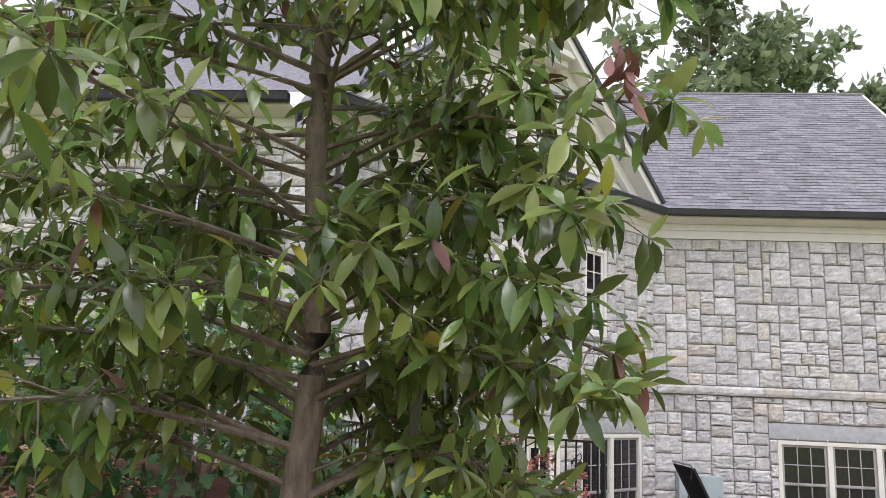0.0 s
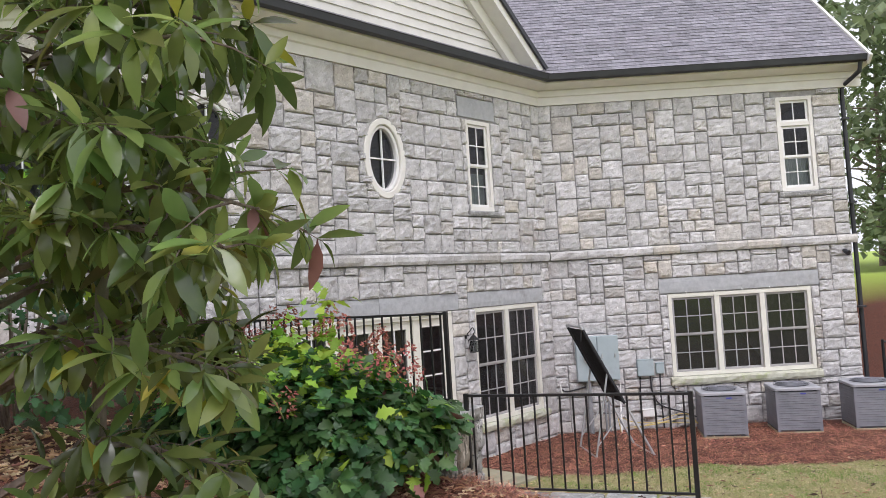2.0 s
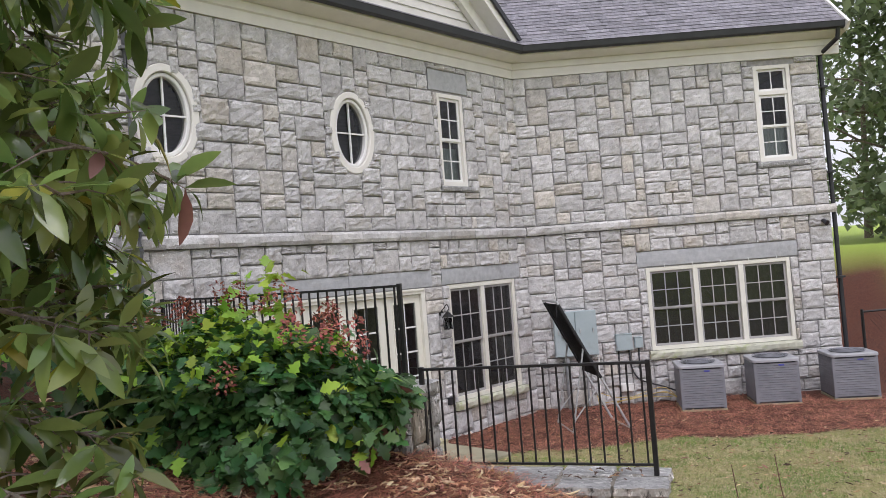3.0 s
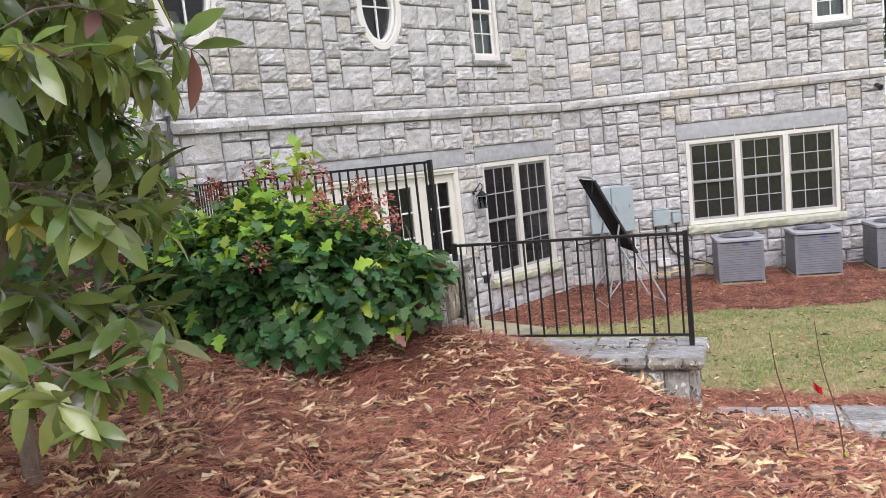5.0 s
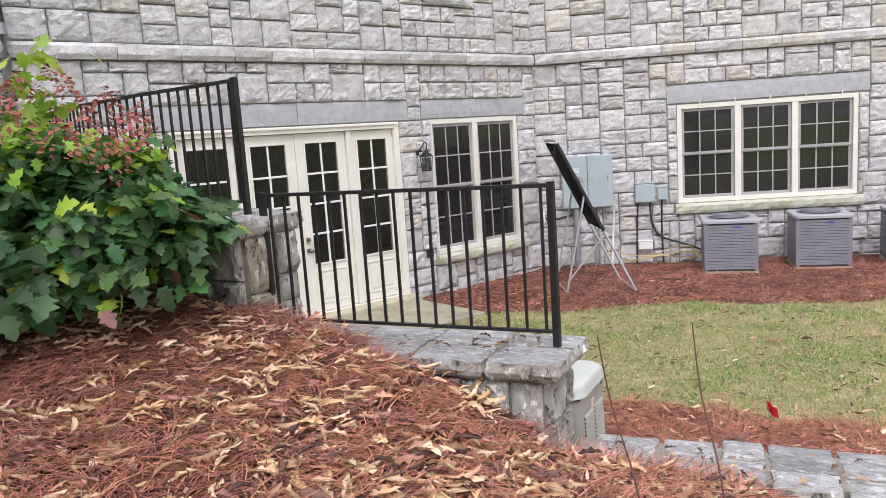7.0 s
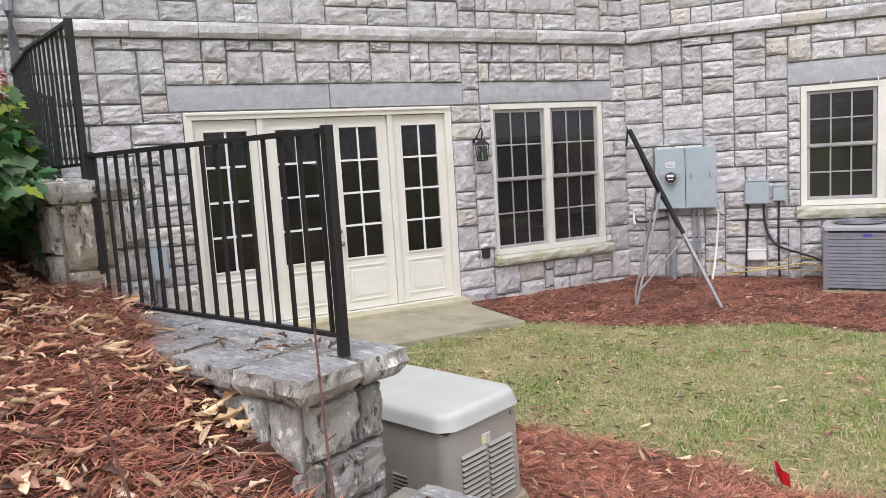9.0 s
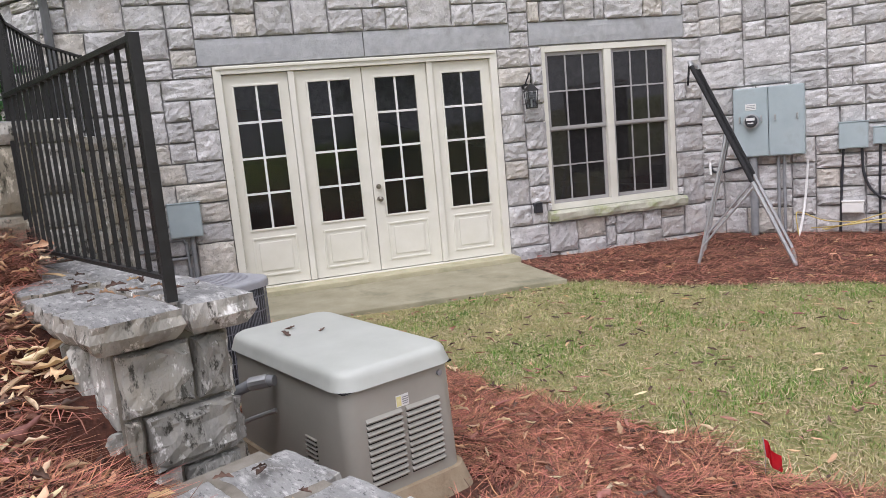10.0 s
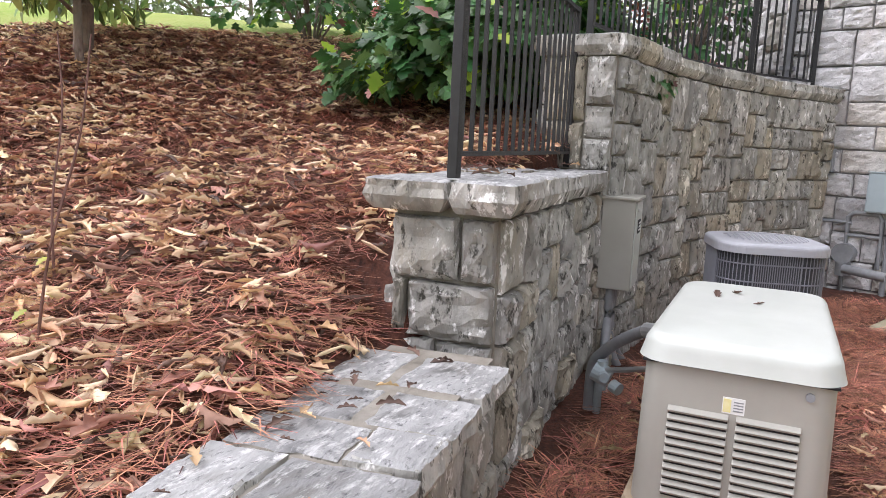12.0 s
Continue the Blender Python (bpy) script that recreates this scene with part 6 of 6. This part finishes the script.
for i, pts in enumerate(([(1.7, -0.07, 1.1), (1.68, -0.07, 0.7), (1.66, -0.08, 0.05)], [(1.9, -0.07, 1.1), (1.93, -0.07, 0.75), (2.08, -0.08, 0.5), (2.5, -0.2, 0.35), (2.9, -0.5, 0.2)], [(2.1, -0.06, 1.13), (2.09, -0.06, 0.6), (2.1, -0.1, 0.05)], [(1.3, -0.05, 1.0), (1.27, -0.08, 0.55), (1.24, -0.2, 0.25), (1.2, -0.3, 0.02)], [(0.1, -0.06, 0.95), (0.22, -0.09, 0.88), (0.6, -0.09, 0.95)], [(0.1, -0.05, 1.02), (0.12, -0.12, 0.85)])):
    bm = bmesh.new()
    tube(bm, bend(pts, 5), 0.016, 7)
    o = part("cable", bm, WHITE if i in (3, 5) else GUTTER, smooth=True)
    o.matrix_world = WALL_B
    tagged(o, "cable hanging down the stone wall", "cable", "cables on the wall")
rq = random.Random(6)
for k in range(4):
    pts = [(1.2 + rq.uniform(-0.1, 0.4), -0.3 + rq.uniform(-0.1, 0.2), 0.12), (1.8, -0.45 + rq.uniform(-0.1, 0.2), 0.2), (2.3 + rq.uniform(-0.1, 0.2), -0.4, 0.3 + rq.uniform(-0.05, 0.1)), (2.65, -0.55 + rq.uniform(-0.1, 0.1), 0.18)]
    if k == 0:
        pts = [(1.2, -0.3, 0.05), (1.17, -0.25, 0.3), (1.22, -0.14, 0.32), (1.5, -0.2, 0.22), (1.9, -0.25, 0.2), (2.6, -0.4, 0.18)]
    bm = bmesh.new()
    tube(bm, bend(pts, 5), 0.008, 6)
    o = part("hose", bm, HOSE, smooth=True)
    o.matrix_world = WALL_B
    tagged(o, "tangled yellow hose at the foot of the wall", "hose", "hoses at the wall")

# ---- wall lantern, spotlight, downspouts ----
lan = thing("wall_lantern", WALL_A @ pose(-2.55, -0.05, 1.95), "black iron wall lantern with clear panes", "lantern")
bm = bmesh.new()
tube(bm, bend([(0, 0.02, 0.3), (0, -0.06, 0.36), (0, -0.13, 0.42), (0, -0.17, 0.36), (0, -0.14, 0.3)], 5), 0.009, 7)
bar(bm, (0, 0.03, 0.26), (0, 0.0, 0.26), 0.045, 14)
part("bracket", bm, IRON, lan)
bm = bmesh.new()
for sx in (-1, 1):
    for sy in (-1, 1):
        bar(bm, (sx * 0.05, -0.14 + sy * 0.05, 0.0), (sx * 0.065, -0.14 + sy * 0.065, 0.2), 0.006, 5)
cuboid(bm, -0.055, 0.055, -0.195, -0.085, -0.01, 0.006)
g = bmesh.ops.create_cone(bm, cap_ends=True, segments=4, radius1=0.11, radius2=0.02, depth=0.09)["verts"]
bmesh.ops.transform(bm, matrix=pose(0, -0.14, 0.245, 0, 0, 45), verts=g)
part("cage", bm, IRON, lan)
bm = bmesh.new()
cuboid(bm, -0.048, 0.048, -0.188, -0.092, 0.008, 0.19)
o = part("pane", bm, GLASS, lan)
o.visible_shadow = False
bm = bmesh.new()
bar(bm, (0, -0.14, 0.0), (0, -0.14, 0.1), 0.012, 8)
part("bulb", bm, WHITE, lan)

spot = thing("spotlight", WALL_B @ pose(5.95, -0.06, 3.36), "small dark spotlight under the string course", "spotlight")
bm = bmesh.new()
bar(bm, (0, 0.03, 0), (0, -0.05, 0), 0.03, 10)
bar(bm, (0, -0.05, 0), (0.03, -0.14, -0.06), 0.04, 12, 0.055)
part("lamp_head", bm, GUTTER, spot)


def downspout(m, x, pts, mat, label):
    bm = bmesh.new()
    tube(bm, pts, 0.045, 8)
    d = thing("downspout", m @ pose(x, 0, 0), label, "downspout", "downspouts")
    part("pipe", bm, mat, d, smooth=True)
    for z in (2.2, 4.3, 6.0):
        bm = bmesh.new()
        cuboid(bm, -0.06, 0.06, -0.145, -0.0, z, z + 0.04, 0.004)
        part("strap", bm, mat, d)


SPOUT = material("grey_downspout", (0.13, 0.135, 0.145), (0.19, 0.195, 0.205), 6, 0.5, 0.05, 60)
downspout(WALL_A, -A_LEN + 0.1, [(0, -0.46, 7.1), (0, -0.44, 6.95), (0, -0.12, 6.75), (0, -0.1, 6.6), (0, -0.1, 3.85), (0, -0.17, 3.72), (0, -0.17, 3.5), (0, -0.1, 3.35), (0, -0.1, 0.9)], SPOUT, "grey downspout at the stone corner")
downspout(WALL_B, B_LEN + 0.06, [(0.2, -0.46, 7.1), (0.2, -0.4, 6.9), (0.05, 0.02, 6.7), (0.05, 0.05, 6.5), (0.05, 0.05, 0.1)], GUTTER, "black downspout at the far corner")

# little hooks under the lintel of the triple window
for i in range(5):
    bm = bmesh.new()
    tube(bm, [(0, 0, 0), (0, -0.015, -0.01), (0, -0.02, -0.05)], 0.008, 6)
    o = part("light_clip", bm, WHITE)
    o.matrix_world = WALL_B @ pose(2.75 + i * 0.56, -0.035, 2.73)
    tagged(o, "small white light clip under the lintel", "clip", "clips under the lintel")

# shutters of the far window
for x0, x1 in ((-2.86, -2.42), (-1.28, -0.84)):
    s = thing("shutter", WALL_Z @ pose(x0, -0.06, 4.3), "charcoal louvred shutter beside the far window", "shutter", "shutters")
    bm = bmesh.new()
    frame_box(bm, 0, x1 - x0, 0, 1.7, 0.05, -0.03, 0.01, 0.003)
    part("frame", bm, SHUTTER, s)
    for k in range(24):
        bm = bmesh.new()
        cuboid(bm, 0.05, x1 - x0 - 0.05, -0.004, 0.004, -0.03, 0.03, 0, pose(0, -0.01, 0.085 + k * 0.066, 35, 0, 0))
        part("slat", bm, SHUTTER, s)


# ---- tilted ball rebounder ----
def rebounder():
    top, foot = Vector((-1.65, 14.03, 2.26)), Vector((-0.60, 14.27, 0.03))
    across = Vector((-0.52, 0.85, 0)).normalized() * 0.95
    r = thing("folding_rebounder", pose(foot.x, foot.y, 0.0), "tilted steel frame with black mesh, on thin legs", "rebounder")
    inv = r.matrix_world.inverted()

    def rod(name, a, b, rad=0.02, mat=STEEL):
        bm = bmesh.new()
        tube(bm, [inv @ p for p in (a, b)], rad, 8)
        part(name, bm, mat, r, smooth=True)
    d = foot - top
    for k in (0, 1):
        o = across * k
        rod("side_rail", top + o, foot + o, 0.022)
        leg_top = top + d * 0.36 + o
        rod("leg", leg_top, Vector((-1.5 + o.x, 13.86 + o.y, 0.03)), 0.017)
        rod("brace", top + d * 0.62 + o, Vector((-1.47 + o.x, 13.88 + o.y, 0.22)), 0.013)
    rod("cross_rail", top, top + across, 0.022)
    rod("cross_rail", foot, foot + across, 0.02)
    rod("cross_rail", Vector((-1.5, 13.86, 0.05)), Vector((-1.5, 13.86, 0.05)) + across, 0.015)
    a, b = top + d * 0.02, top + d * 0.6
    nrm = d.cross(across).normalized()
    bm = bmesh.new()
    rows = []
    for i in range(9):
        t = i / 8
        row = []
        for j in range(7):
            s = j / 6
            p = a.lerp(b, t) + across * (0.03 + 0.94 * s) - nrm * (0.05 * math.sin(math.pi * s) * math.sin(math.pi * t))
            row.append(bm.verts.new(inv @ p))
        rows.append(row)
    for p, q in zip(rows, rows[1:]):
        for j in range(6):
            bm.faces.new((p[j], p[j + 1], q[j + 1], q[j]))
    bmesh.ops.solidify(bm, geom=bm.faces[:], thickness=0.015)
    part("mesh_panel", bm, FABRIC, r, "black mesh panel")
    bm = bmesh.new()
    for k in (0, 1):
        tube(bm, [inv @ (a + across * k), inv @ (b + across * k)], 0.026, 8)
    part("padding", bm, FABRIC, r, "black edge padding")
    bm = bmesh.new()
    tube(bm, [inv @ (top + Vector((0, 0, -0.02))), inv @ (top + Vector((-0.03, 0, -0.25)))], 0.012, 6)
    part("strap", bm, FABRIC, r)


rebounder()

# ---- saplings and marker flag on the bank ----
for base, tip, sd in (((1.74, 6.5), (1.61, 6.37, 1.69), 1), ((1.99, 6.76), (1.84, 6.84, 1.64), 2)):
    rs = random.Random(sd)
    z = ground_z(*base)
    s = thing("sapling", pose(*base, z - 0.03), "bare thin sapling in the mulch", "sapling", "saplings")
    e = Vector((tip[0] - base[0], tip[1] - base[1], tip[2] - z))
    line = bend([(0, 0, 0), (e.x * 0.35 + 0.015, e.y * 0.35, e.z * 0.35), (e.x * 0.7 - 0.012, e.y * 0.7 + 0.01, e.z * 0.7), tuple(e)], 4)
    bm = bmesh.new()
    tube(bm, line, ends=[0.0055 - 0.003 * i / (len(line) - 1) for i in range(len(line))], sides=6)
    part("stem", bm, TWIG, s)
    for k in (4, 6, 8, 10):
        bm = bmesh.new()
        tube(bm, [line[k], line[k] + Vector((rs.uniform(-0.03, 0.03), rs.uniform(-0.03, 0.03), 0.02))], 0.002, 4)
        part("bud", bm, TWIG, s)
    leaf_mass("leaf_tuft", "oak", np.array([(0.02, 0, 0.16), (-0.02, 0.01, 0.2), (0, -0.02, 0.12)]), np.array([(1, 0, -0.3), (-1, 0.3, -0.3), (0.2, -1, -0.2)]), np.array([(0, 0, 1.0)] * 3), [0.05, 0.042, 0.04], [MAGNOLIA_OLD], [1.0], s, "yellowing leaves")

fl = thing("marker_flag", pose(1.73, 9.89, ground_z(1.73, 9.89)), "small red marker flag on a wire", "flag")
bm = bmesh.new()
tube(bm, [(0, 0, -0.03), (0.0, 0.01, 0.09), (-0.02, 0.02, 0.17)], 0.0025, 5)
part("wire", bm, STEEL, fl)
bm = bmesh.new()
rows = []
for i in range(6):
    x = i / 5 * 0.11
    rows.append([bm.verts.new((x * 0.75 - 0.02, 0.02 + 0.015 * math.sin(i * 1.5), 0.165 - x * 0.6)), bm.verts.new((x * 0.75 - 0.012, 0.015 + 0.015 * math.sin(i * 1.5 + 0.5), 0.08 - x * 0.55))])
for a, b in zip(rows, rows[1:]):
    bm.faces.new((a[0], b[0], b[1], a[1]))
bmesh.ops.solidify(bm, geom=bm.faces[:], thickness=0.001)
part("cloth", bm, RED, fl)

# ---- behind the panes ----
def curtain(m, x0, x1, z0, z1, label):
    k = 40
    vs, fs = [], []
    for i in range(k + 1):
        x = x0 + (x1 - x0) * i / k
        y = 0.2 + 0.02 * math.sin(i * 1.55) + 0.008 * math.sin(i * 3.7)
        vs += [(x, y, z0), (x, y, z1)]
    for i in range(k):
        fs.append((2 * i, 2 * i + 2, 2 * i + 3, 2 * i + 1))
    o = flat("curtain", vs, fs, CURTAIN, smooth=True)
    o.matrix_world = m
    tagged(o, label, "curtain", "curtains")


curtain(WALL_B, 4.9, 5.56, 4.66, 5.35, "pleated pale teal half curtain behind the window")
curtain(WALL_A, -2.2, -1.58, 4.5, 5.2, "pleated pale half curtain behind the window")
lamp = thing("floor_lamp", WALL_A @ pose(-7.28, 0.65, 3.49), "cream shaded floor lamp behind the oval window", "lamp")
bm = bmesh.new()
bar(bm, (0, 0, 0), (0, 0, 0.03), 0.14, 18)
bar(bm, (0, 0, 0.03), (0, 0, 1.4), 0.012, 8)
part("stand", bm, IRON, lamp)
bm = bmesh.new()
g = bmesh.ops.create_cone(bm, cap_ends=False, segments=24, radius1=0.22, radius2=0.11, depth=0.36)["verts"]
bmesh.ops.translate(bm, verts=g, vec=(0, 0, 1.48))
part("shade", bm, SHADE, lamp, smooth=True)

# ---- chain-link fence beyond the far corner ----
f0, f1 = Vector((3.3, 18.6, 0)), Vector((11.5, 20.3, 0))
fence = thing("chain_link_fence", pose(f0.x, f0.y, 0), "black chain-link fence at the foot of the bank", "fence")
dv = f1 - f0
for i in range(5):
    p = dv * (i / 4)
    z = ground_z(f0.x + p.x, f0.y + p.y)
    bm = bmesh.new()
    bar(bm, (p.x, p.y, z - 0.1), (p.x, p.y, z + 1.5), 0.03, 8)
    part("post", bm, IRON, fence)
zz = [ground_z(f0.x + dv.x * i / 8, f0.y + dv.y * i / 8) for i in range(9)]
bm = bmesh.new()
tube(bm, [(dv.x * i / 8, dv.y * i / 8, zz[i] + 1.45) for i in range(9)], 0.022, 6)
part("top_rail", bm, IRON, fence)
bm = bmesh.new()
n = 120
for i in range(n):
    for s in (-1, 1):
        a, b = i / n, i / n + s * 0.12
        if 0 <= b <= 1:
            za, zb = np.interp([a * 8, b * 8], range(9), zz)
            tube(bm, [(dv.x * a, dv.y * a, za), (dv.x * b, dv.y * b, zb + 1.43)], 0.003, 3)
tagged(part("wire_mesh", bm, IRON, fence, "black diamond wire mesh"), kind="stuff")


# ---- litter on the ground ----
def scatter_litter():
    rg = np.random.RandomState(77)

    def place(n, x0, x1, y0, y1, test, seed):
        r = np.random.RandomState(seed)
        out = []
        while len(out) < n:
            x, y = r.uniform(x0, x1), r.uniform(y0, y1)
            if test(x, y):
                out.append((x, y))
        return np.array(out)

    def on_wall(x, y):
        top = 2.0 if x < -1.0 else 1.22 if x < 1.05 else 0.63
        return -5.3 < x < 3.05 and abs(y - retain_y(x)) < (0.3 if x < 1.05 else 0.25) and ground_z(x, y) < top

    def upper(x, y):
        return (y < retain_y(x) + 0.1 or x > 3.0) and straw_share(x, y) > 0.5 and not on_wall(x, y)

    def lower(x, y):
        return y > retain_y(x) + 0.25 and straw_share(x, y) > 0.5 and not (-1.0 < x < 1.05 and 8.1 < y < 9.0) and x > -4.4 and (WALL_A.inverted() @ Vector((x, y, 0))).y < -0.1 and (WALL_B.inverted() @ Vector((x, y, 0))).y < -0.1 and not slab(x, y)

    def slab(x, y):
        q = WALL_A.inverted() @ Vector((x, y, 0))
        return -6.45 < q.x < -2.85 and -1.75 < q.y

    def lawn(x, y):
        return y > retain_y(x) + 0.3 and straw_share(x, y) < 0.6 and not slab(x, y) and x > -4.5

    def lay(name, pts, shape, size, mats, share, label, category, seed, lift=0.012, tilt=0.35, kinds=6):
        """Leaves of several shapes in one mesh of stuff."""
        r = np.random.RandomState(seed)
        made = []
        for q in range(kinds):
            some = pts[q::kinds]
            n = len(some)
            z = np.array([ground_z(x, y) for x, y in some])
            a = r.uniform(0, 6.28, n)
            d = np.stack([np.cos(a), np.sin(a), r.normal(0, tilt * 0.4, n)], 1)
            up = np.stack([r.normal(0, tilt, n), r.normal(0, tilt, n), np.where(r.rand(n) < 0.6, 1.0, -1.0)], 1)
            flip = up[:, 2] < 0
            size_q = r.uniform(size[0], size[1], n)
            pos = np.stack([some[:, 0], some[:, 1], z + lift + r.uniform(0, 0.02, n) + flip * size_q * 0.14], 1)
            o = leaf_mass(name, "dry%s%d" % (shape, seed * 10 + q), pos, d, up, size_q, mats, share, None, label, seed + q)
            made.append(o)
        me = made[0].data
        bm = bmesh.new()
        for o in made:
            bm.from_mesh(o.data)
        bm.to_mesh(me)
        bm.free()
        for o in made[1:]:
            old = o.data
            bpy.data.objects.remove(o)
            bpy.data.meshes.remove(old)
        tagged(made[0], label, category, kind="stuff")

    def drifted(x, y):   # the wind leaves them in drifts
        return upper(x, y) and noise.noise((x * 1.7, y * 1.7, 3)) + 0.5 * noise.noise((x * 5, y * 5, 8)) > random.Random(int(x * 9173) + int(y * 7919)).uniform(-0.6, 0.35)

    dry = [TAN_LEAF, PALE_LEAF, BROWN_LEAF, DARK_LEAF]
    up_pts = place(14600, -4.2, 4.2, 1.6, 7.75, drifted, 1)
    lay("fallen_leaves", up_pts[:6400], "c", (0.05, 0.12), dry, [0.42, 0.32, 0.16, 0.1], "curled tan leaves scattered over pine straw", "fallen leaves", 1, lift=0.02, tilt=0.5)
    lay("lobed_fallen_leaves", up_pts[6400:], "l", (0.055, 0.135), dry, [0.4, 0.36, 0.16, 0.08], "dry lobed oak leaves scattered over pine straw", "fallen leaves", 2, lift=0.02, tilt=0.4)
    near_pts = place(980, 0.6, 3.2, 5.2, 7.55, upper, 21)
    lay("wallside_fallen_leaves", near_pts[:300], "c", (0.06, 0.15), dry, [0.4, 0.25, 0.2, 0.15], "curled leaves drifted against the low wall", "fallen leaves", 22, lift=0.03, tilt=0.5)
    lay("wallside_lobed_leaves", near_pts[300:], "l", (0.08, 0.17), dry, [0.35, 0.3, 0.2, 0.15], "dry lobed leaves drifted against the low wall", "fallen leaves", 23, lift=0.03, tilt=0.4)
    lay("bed_fallen_leaves", place(820, -1.0, 4.2, 7.95, 10.4, lower, 24), "l", (0.035, 0.115), dry, [0.4, 0.25, 0.2, 0.15], "small dry leaves round the generator", "fallen leaves", 24, lift=0.03, tilt=0.4)
    lay("far_fallen_leaves", place(2600, -9, 1.0, -3, 5.5, lambda x, y: straw_share(x, y) > 0.5, 12), "l", (0.08, 0.15), dry, [0.4, 0.25, 0.2, 0.15], "dry leaves on the upper slope", "fallen leaves", 9)
    lay("low_fallen_leaves", place(900, -4.3, 4.5, 7.9, 15.8, lower, 3), "l", (0.03, 0.09), dry, [0.25, 0.1, 0.35, 0.3], "sparse dry leaves on the lower straw bed", "fallen leaves", 3)
    lay("lawn_leaves", place(820, -4.0, 5, 9.8, 15, lawn, 4), "c", (0.03, 0.1), dry, [0.2, 0.1, 0.3, 0.4], "brown leaves lying on the lawn", "fallen leaves", 4, lift=0.03)

    def strands(name, pts, length, width, mat, label, category, seed, lift, upright):
        r = np.random.RandomState(seed)
        n = len(pts)
        z = np.array([ground_z(x, y) for x, y in pts]) + r.uniform(0.002, lift, n)
        a = r.uniform(0, 6.28, n)
        if not upright:   # the straw lies in swathes
            a = np.array([6.0 * noise.noise((x * 2.2, y * 2.2, seed)) for x, y in pts]) + r.normal(0, 0.9, n)
        L = r.uniform(*length, n)
        p = np.stack([pts[:, 0], pts[:, 1], z], 1)
        if upright:
            e = p + np.stack([np.cos(a) * L * 0.5, np.sin(a) * L * 0.5, L * r.uniform(0.25, 0.85, n)], 1)
            s = np.stack([-np.sin(a), np.cos(a), np.zeros(n)], 1) * width
            v = np.stack([p - s, p + s, e], 1)
            f = np.arange(n * 3).reshape(-1, 3)
        else:
            dz = r.normal(0.03, 0.12, n)
            b = r.normal(0, 0.35, n)
            mid = p + np.stack([np.cos(a) * L * 0.5, np.sin(a) * L * 0.5, dz * L * 0.5 + 0.006], 1)
            e = mid + np.stack([np.cos(a + b) * L * 0.5, np.sin(a + b) * L * 0.5, dz * L * 0.5 - 0.006], 1)
            s = np.stack([-np.sin(a), np.cos(a), np.zeros(n)], 1) * width
            v = np.stack([p - s, p + s, mid - s, mid + s, e - s * 0.5, e + s * 0.5], 1)
            base = (np.arange(n) * 6)[:, None]
            f = np.concatenate([base + np.array([0, 1, 3, 2]), base + np.array([2, 3, 5, 4])])
        k = f.shape[1]
        me = bpy.data.meshes.new(name)
        me.vertices.add(v.size // 3)
        me.vertices.foreach_set("co", v.reshape(-1))
        me.loops.add(f.size)
        me.loops.foreach_set("vertex_index", f.reshape(-1))
        me.polygons.add(len(f))
        me.polygons.foreach_set("loop_start", np.arange(0, f.size, k))
        me.materials.append(mat)
        me.update()
        tagged(new(name, me), label, category, kind="stuff")

    strands("pine_straw", place(105000, -3.0, 4.2, 2.4, 7.75, upper, 5), (0.1, 0.25), 0.0021, NEEDLE, "red-brown pine needles matted over the slope", "pine straw", 5, 0.045, False)
    strands("lower_pine_straw", place(70000, -4.3, 4.2, 7.9, 10.5, lower, 6), (0.1, 0.25), 0.0022, NEEDLE, "red-brown pine needles over the lower bed", "pine straw", 6, 0.035, False)
    strands("bed_pine_straw", place(20000, -3.3, 4.5, 11, 17.3, lower, 16), (0.1, 0.22), 0.003, NEEDLE, "red-brown pine needles along the house", "pine straw", 16, 0.03, False)
    strands("grass", place(95000, -4.4, 5.5, 9.6, 15, lawn, 7), (0.025, 0.065), 0.0034, BLADE, "short patchy yellow-green grass", "grass", 7, 0.004, True)

    def lush(x, y):
        return lawn(x, y) and noise.noise((x * 1.3, y * 1.3, 5)) + 0.5 * noise.noise((x * 5, y * 5, 6)) > 0.22

    strands("green_grass_tufts", place(16000, -4.4, 5.5, 9.6, 15, lush, 8), (0.03, 0.08), 0.0034, FRESH, "fresh green tufts in the patchy lawn", "grass", 8, 0.004, True)
    strands("lawn_thatch", place(26000, -4.4, 5.5, 9.6, 15, lawn, 9), (0.04, 0.11), 0.0022, THATCH, "bleached thatch lying in the lawn", "grass", 9, 0.03, False)

    # a few leaves on the wall tops
    r = np.random.RandomState(41)
    for nm, n, x0, x1, z, w in (("cap_leaves", 26, 1.15, 2.9, 0.65, 0.22), ("pier_leaves", 30, -0.8, 0.9, 1.245, 0.24)):
        x = r.uniform(x0, x1, n)
        y = np.array([retain_y(q) for q in x]) + r.uniform(-w, w * 0.8, n)
        a = r.uniform(0, 6.28, n)
        o = leaf_mass(nm, "dryl7", np.stack([x, y, np.full(n, z)], 1), np.stack([np.cos(a), np.sin(a), r.normal(0, 0.1, n)], 1), np.stack([r.normal(0, 0.2, n), r.normal(0, 0.2, n), np.ones(n)], 1), r.uniform(0.035, 0.085, n), [TAN_LEAF, DARK_LEAF], [0.35, 0.65], None, "dry leaves lying on the stone caps", 8)
        tagged(o, "dry leaves lying on the stone caps", "fallen leaves", kind="stuff")


scatter_litter()
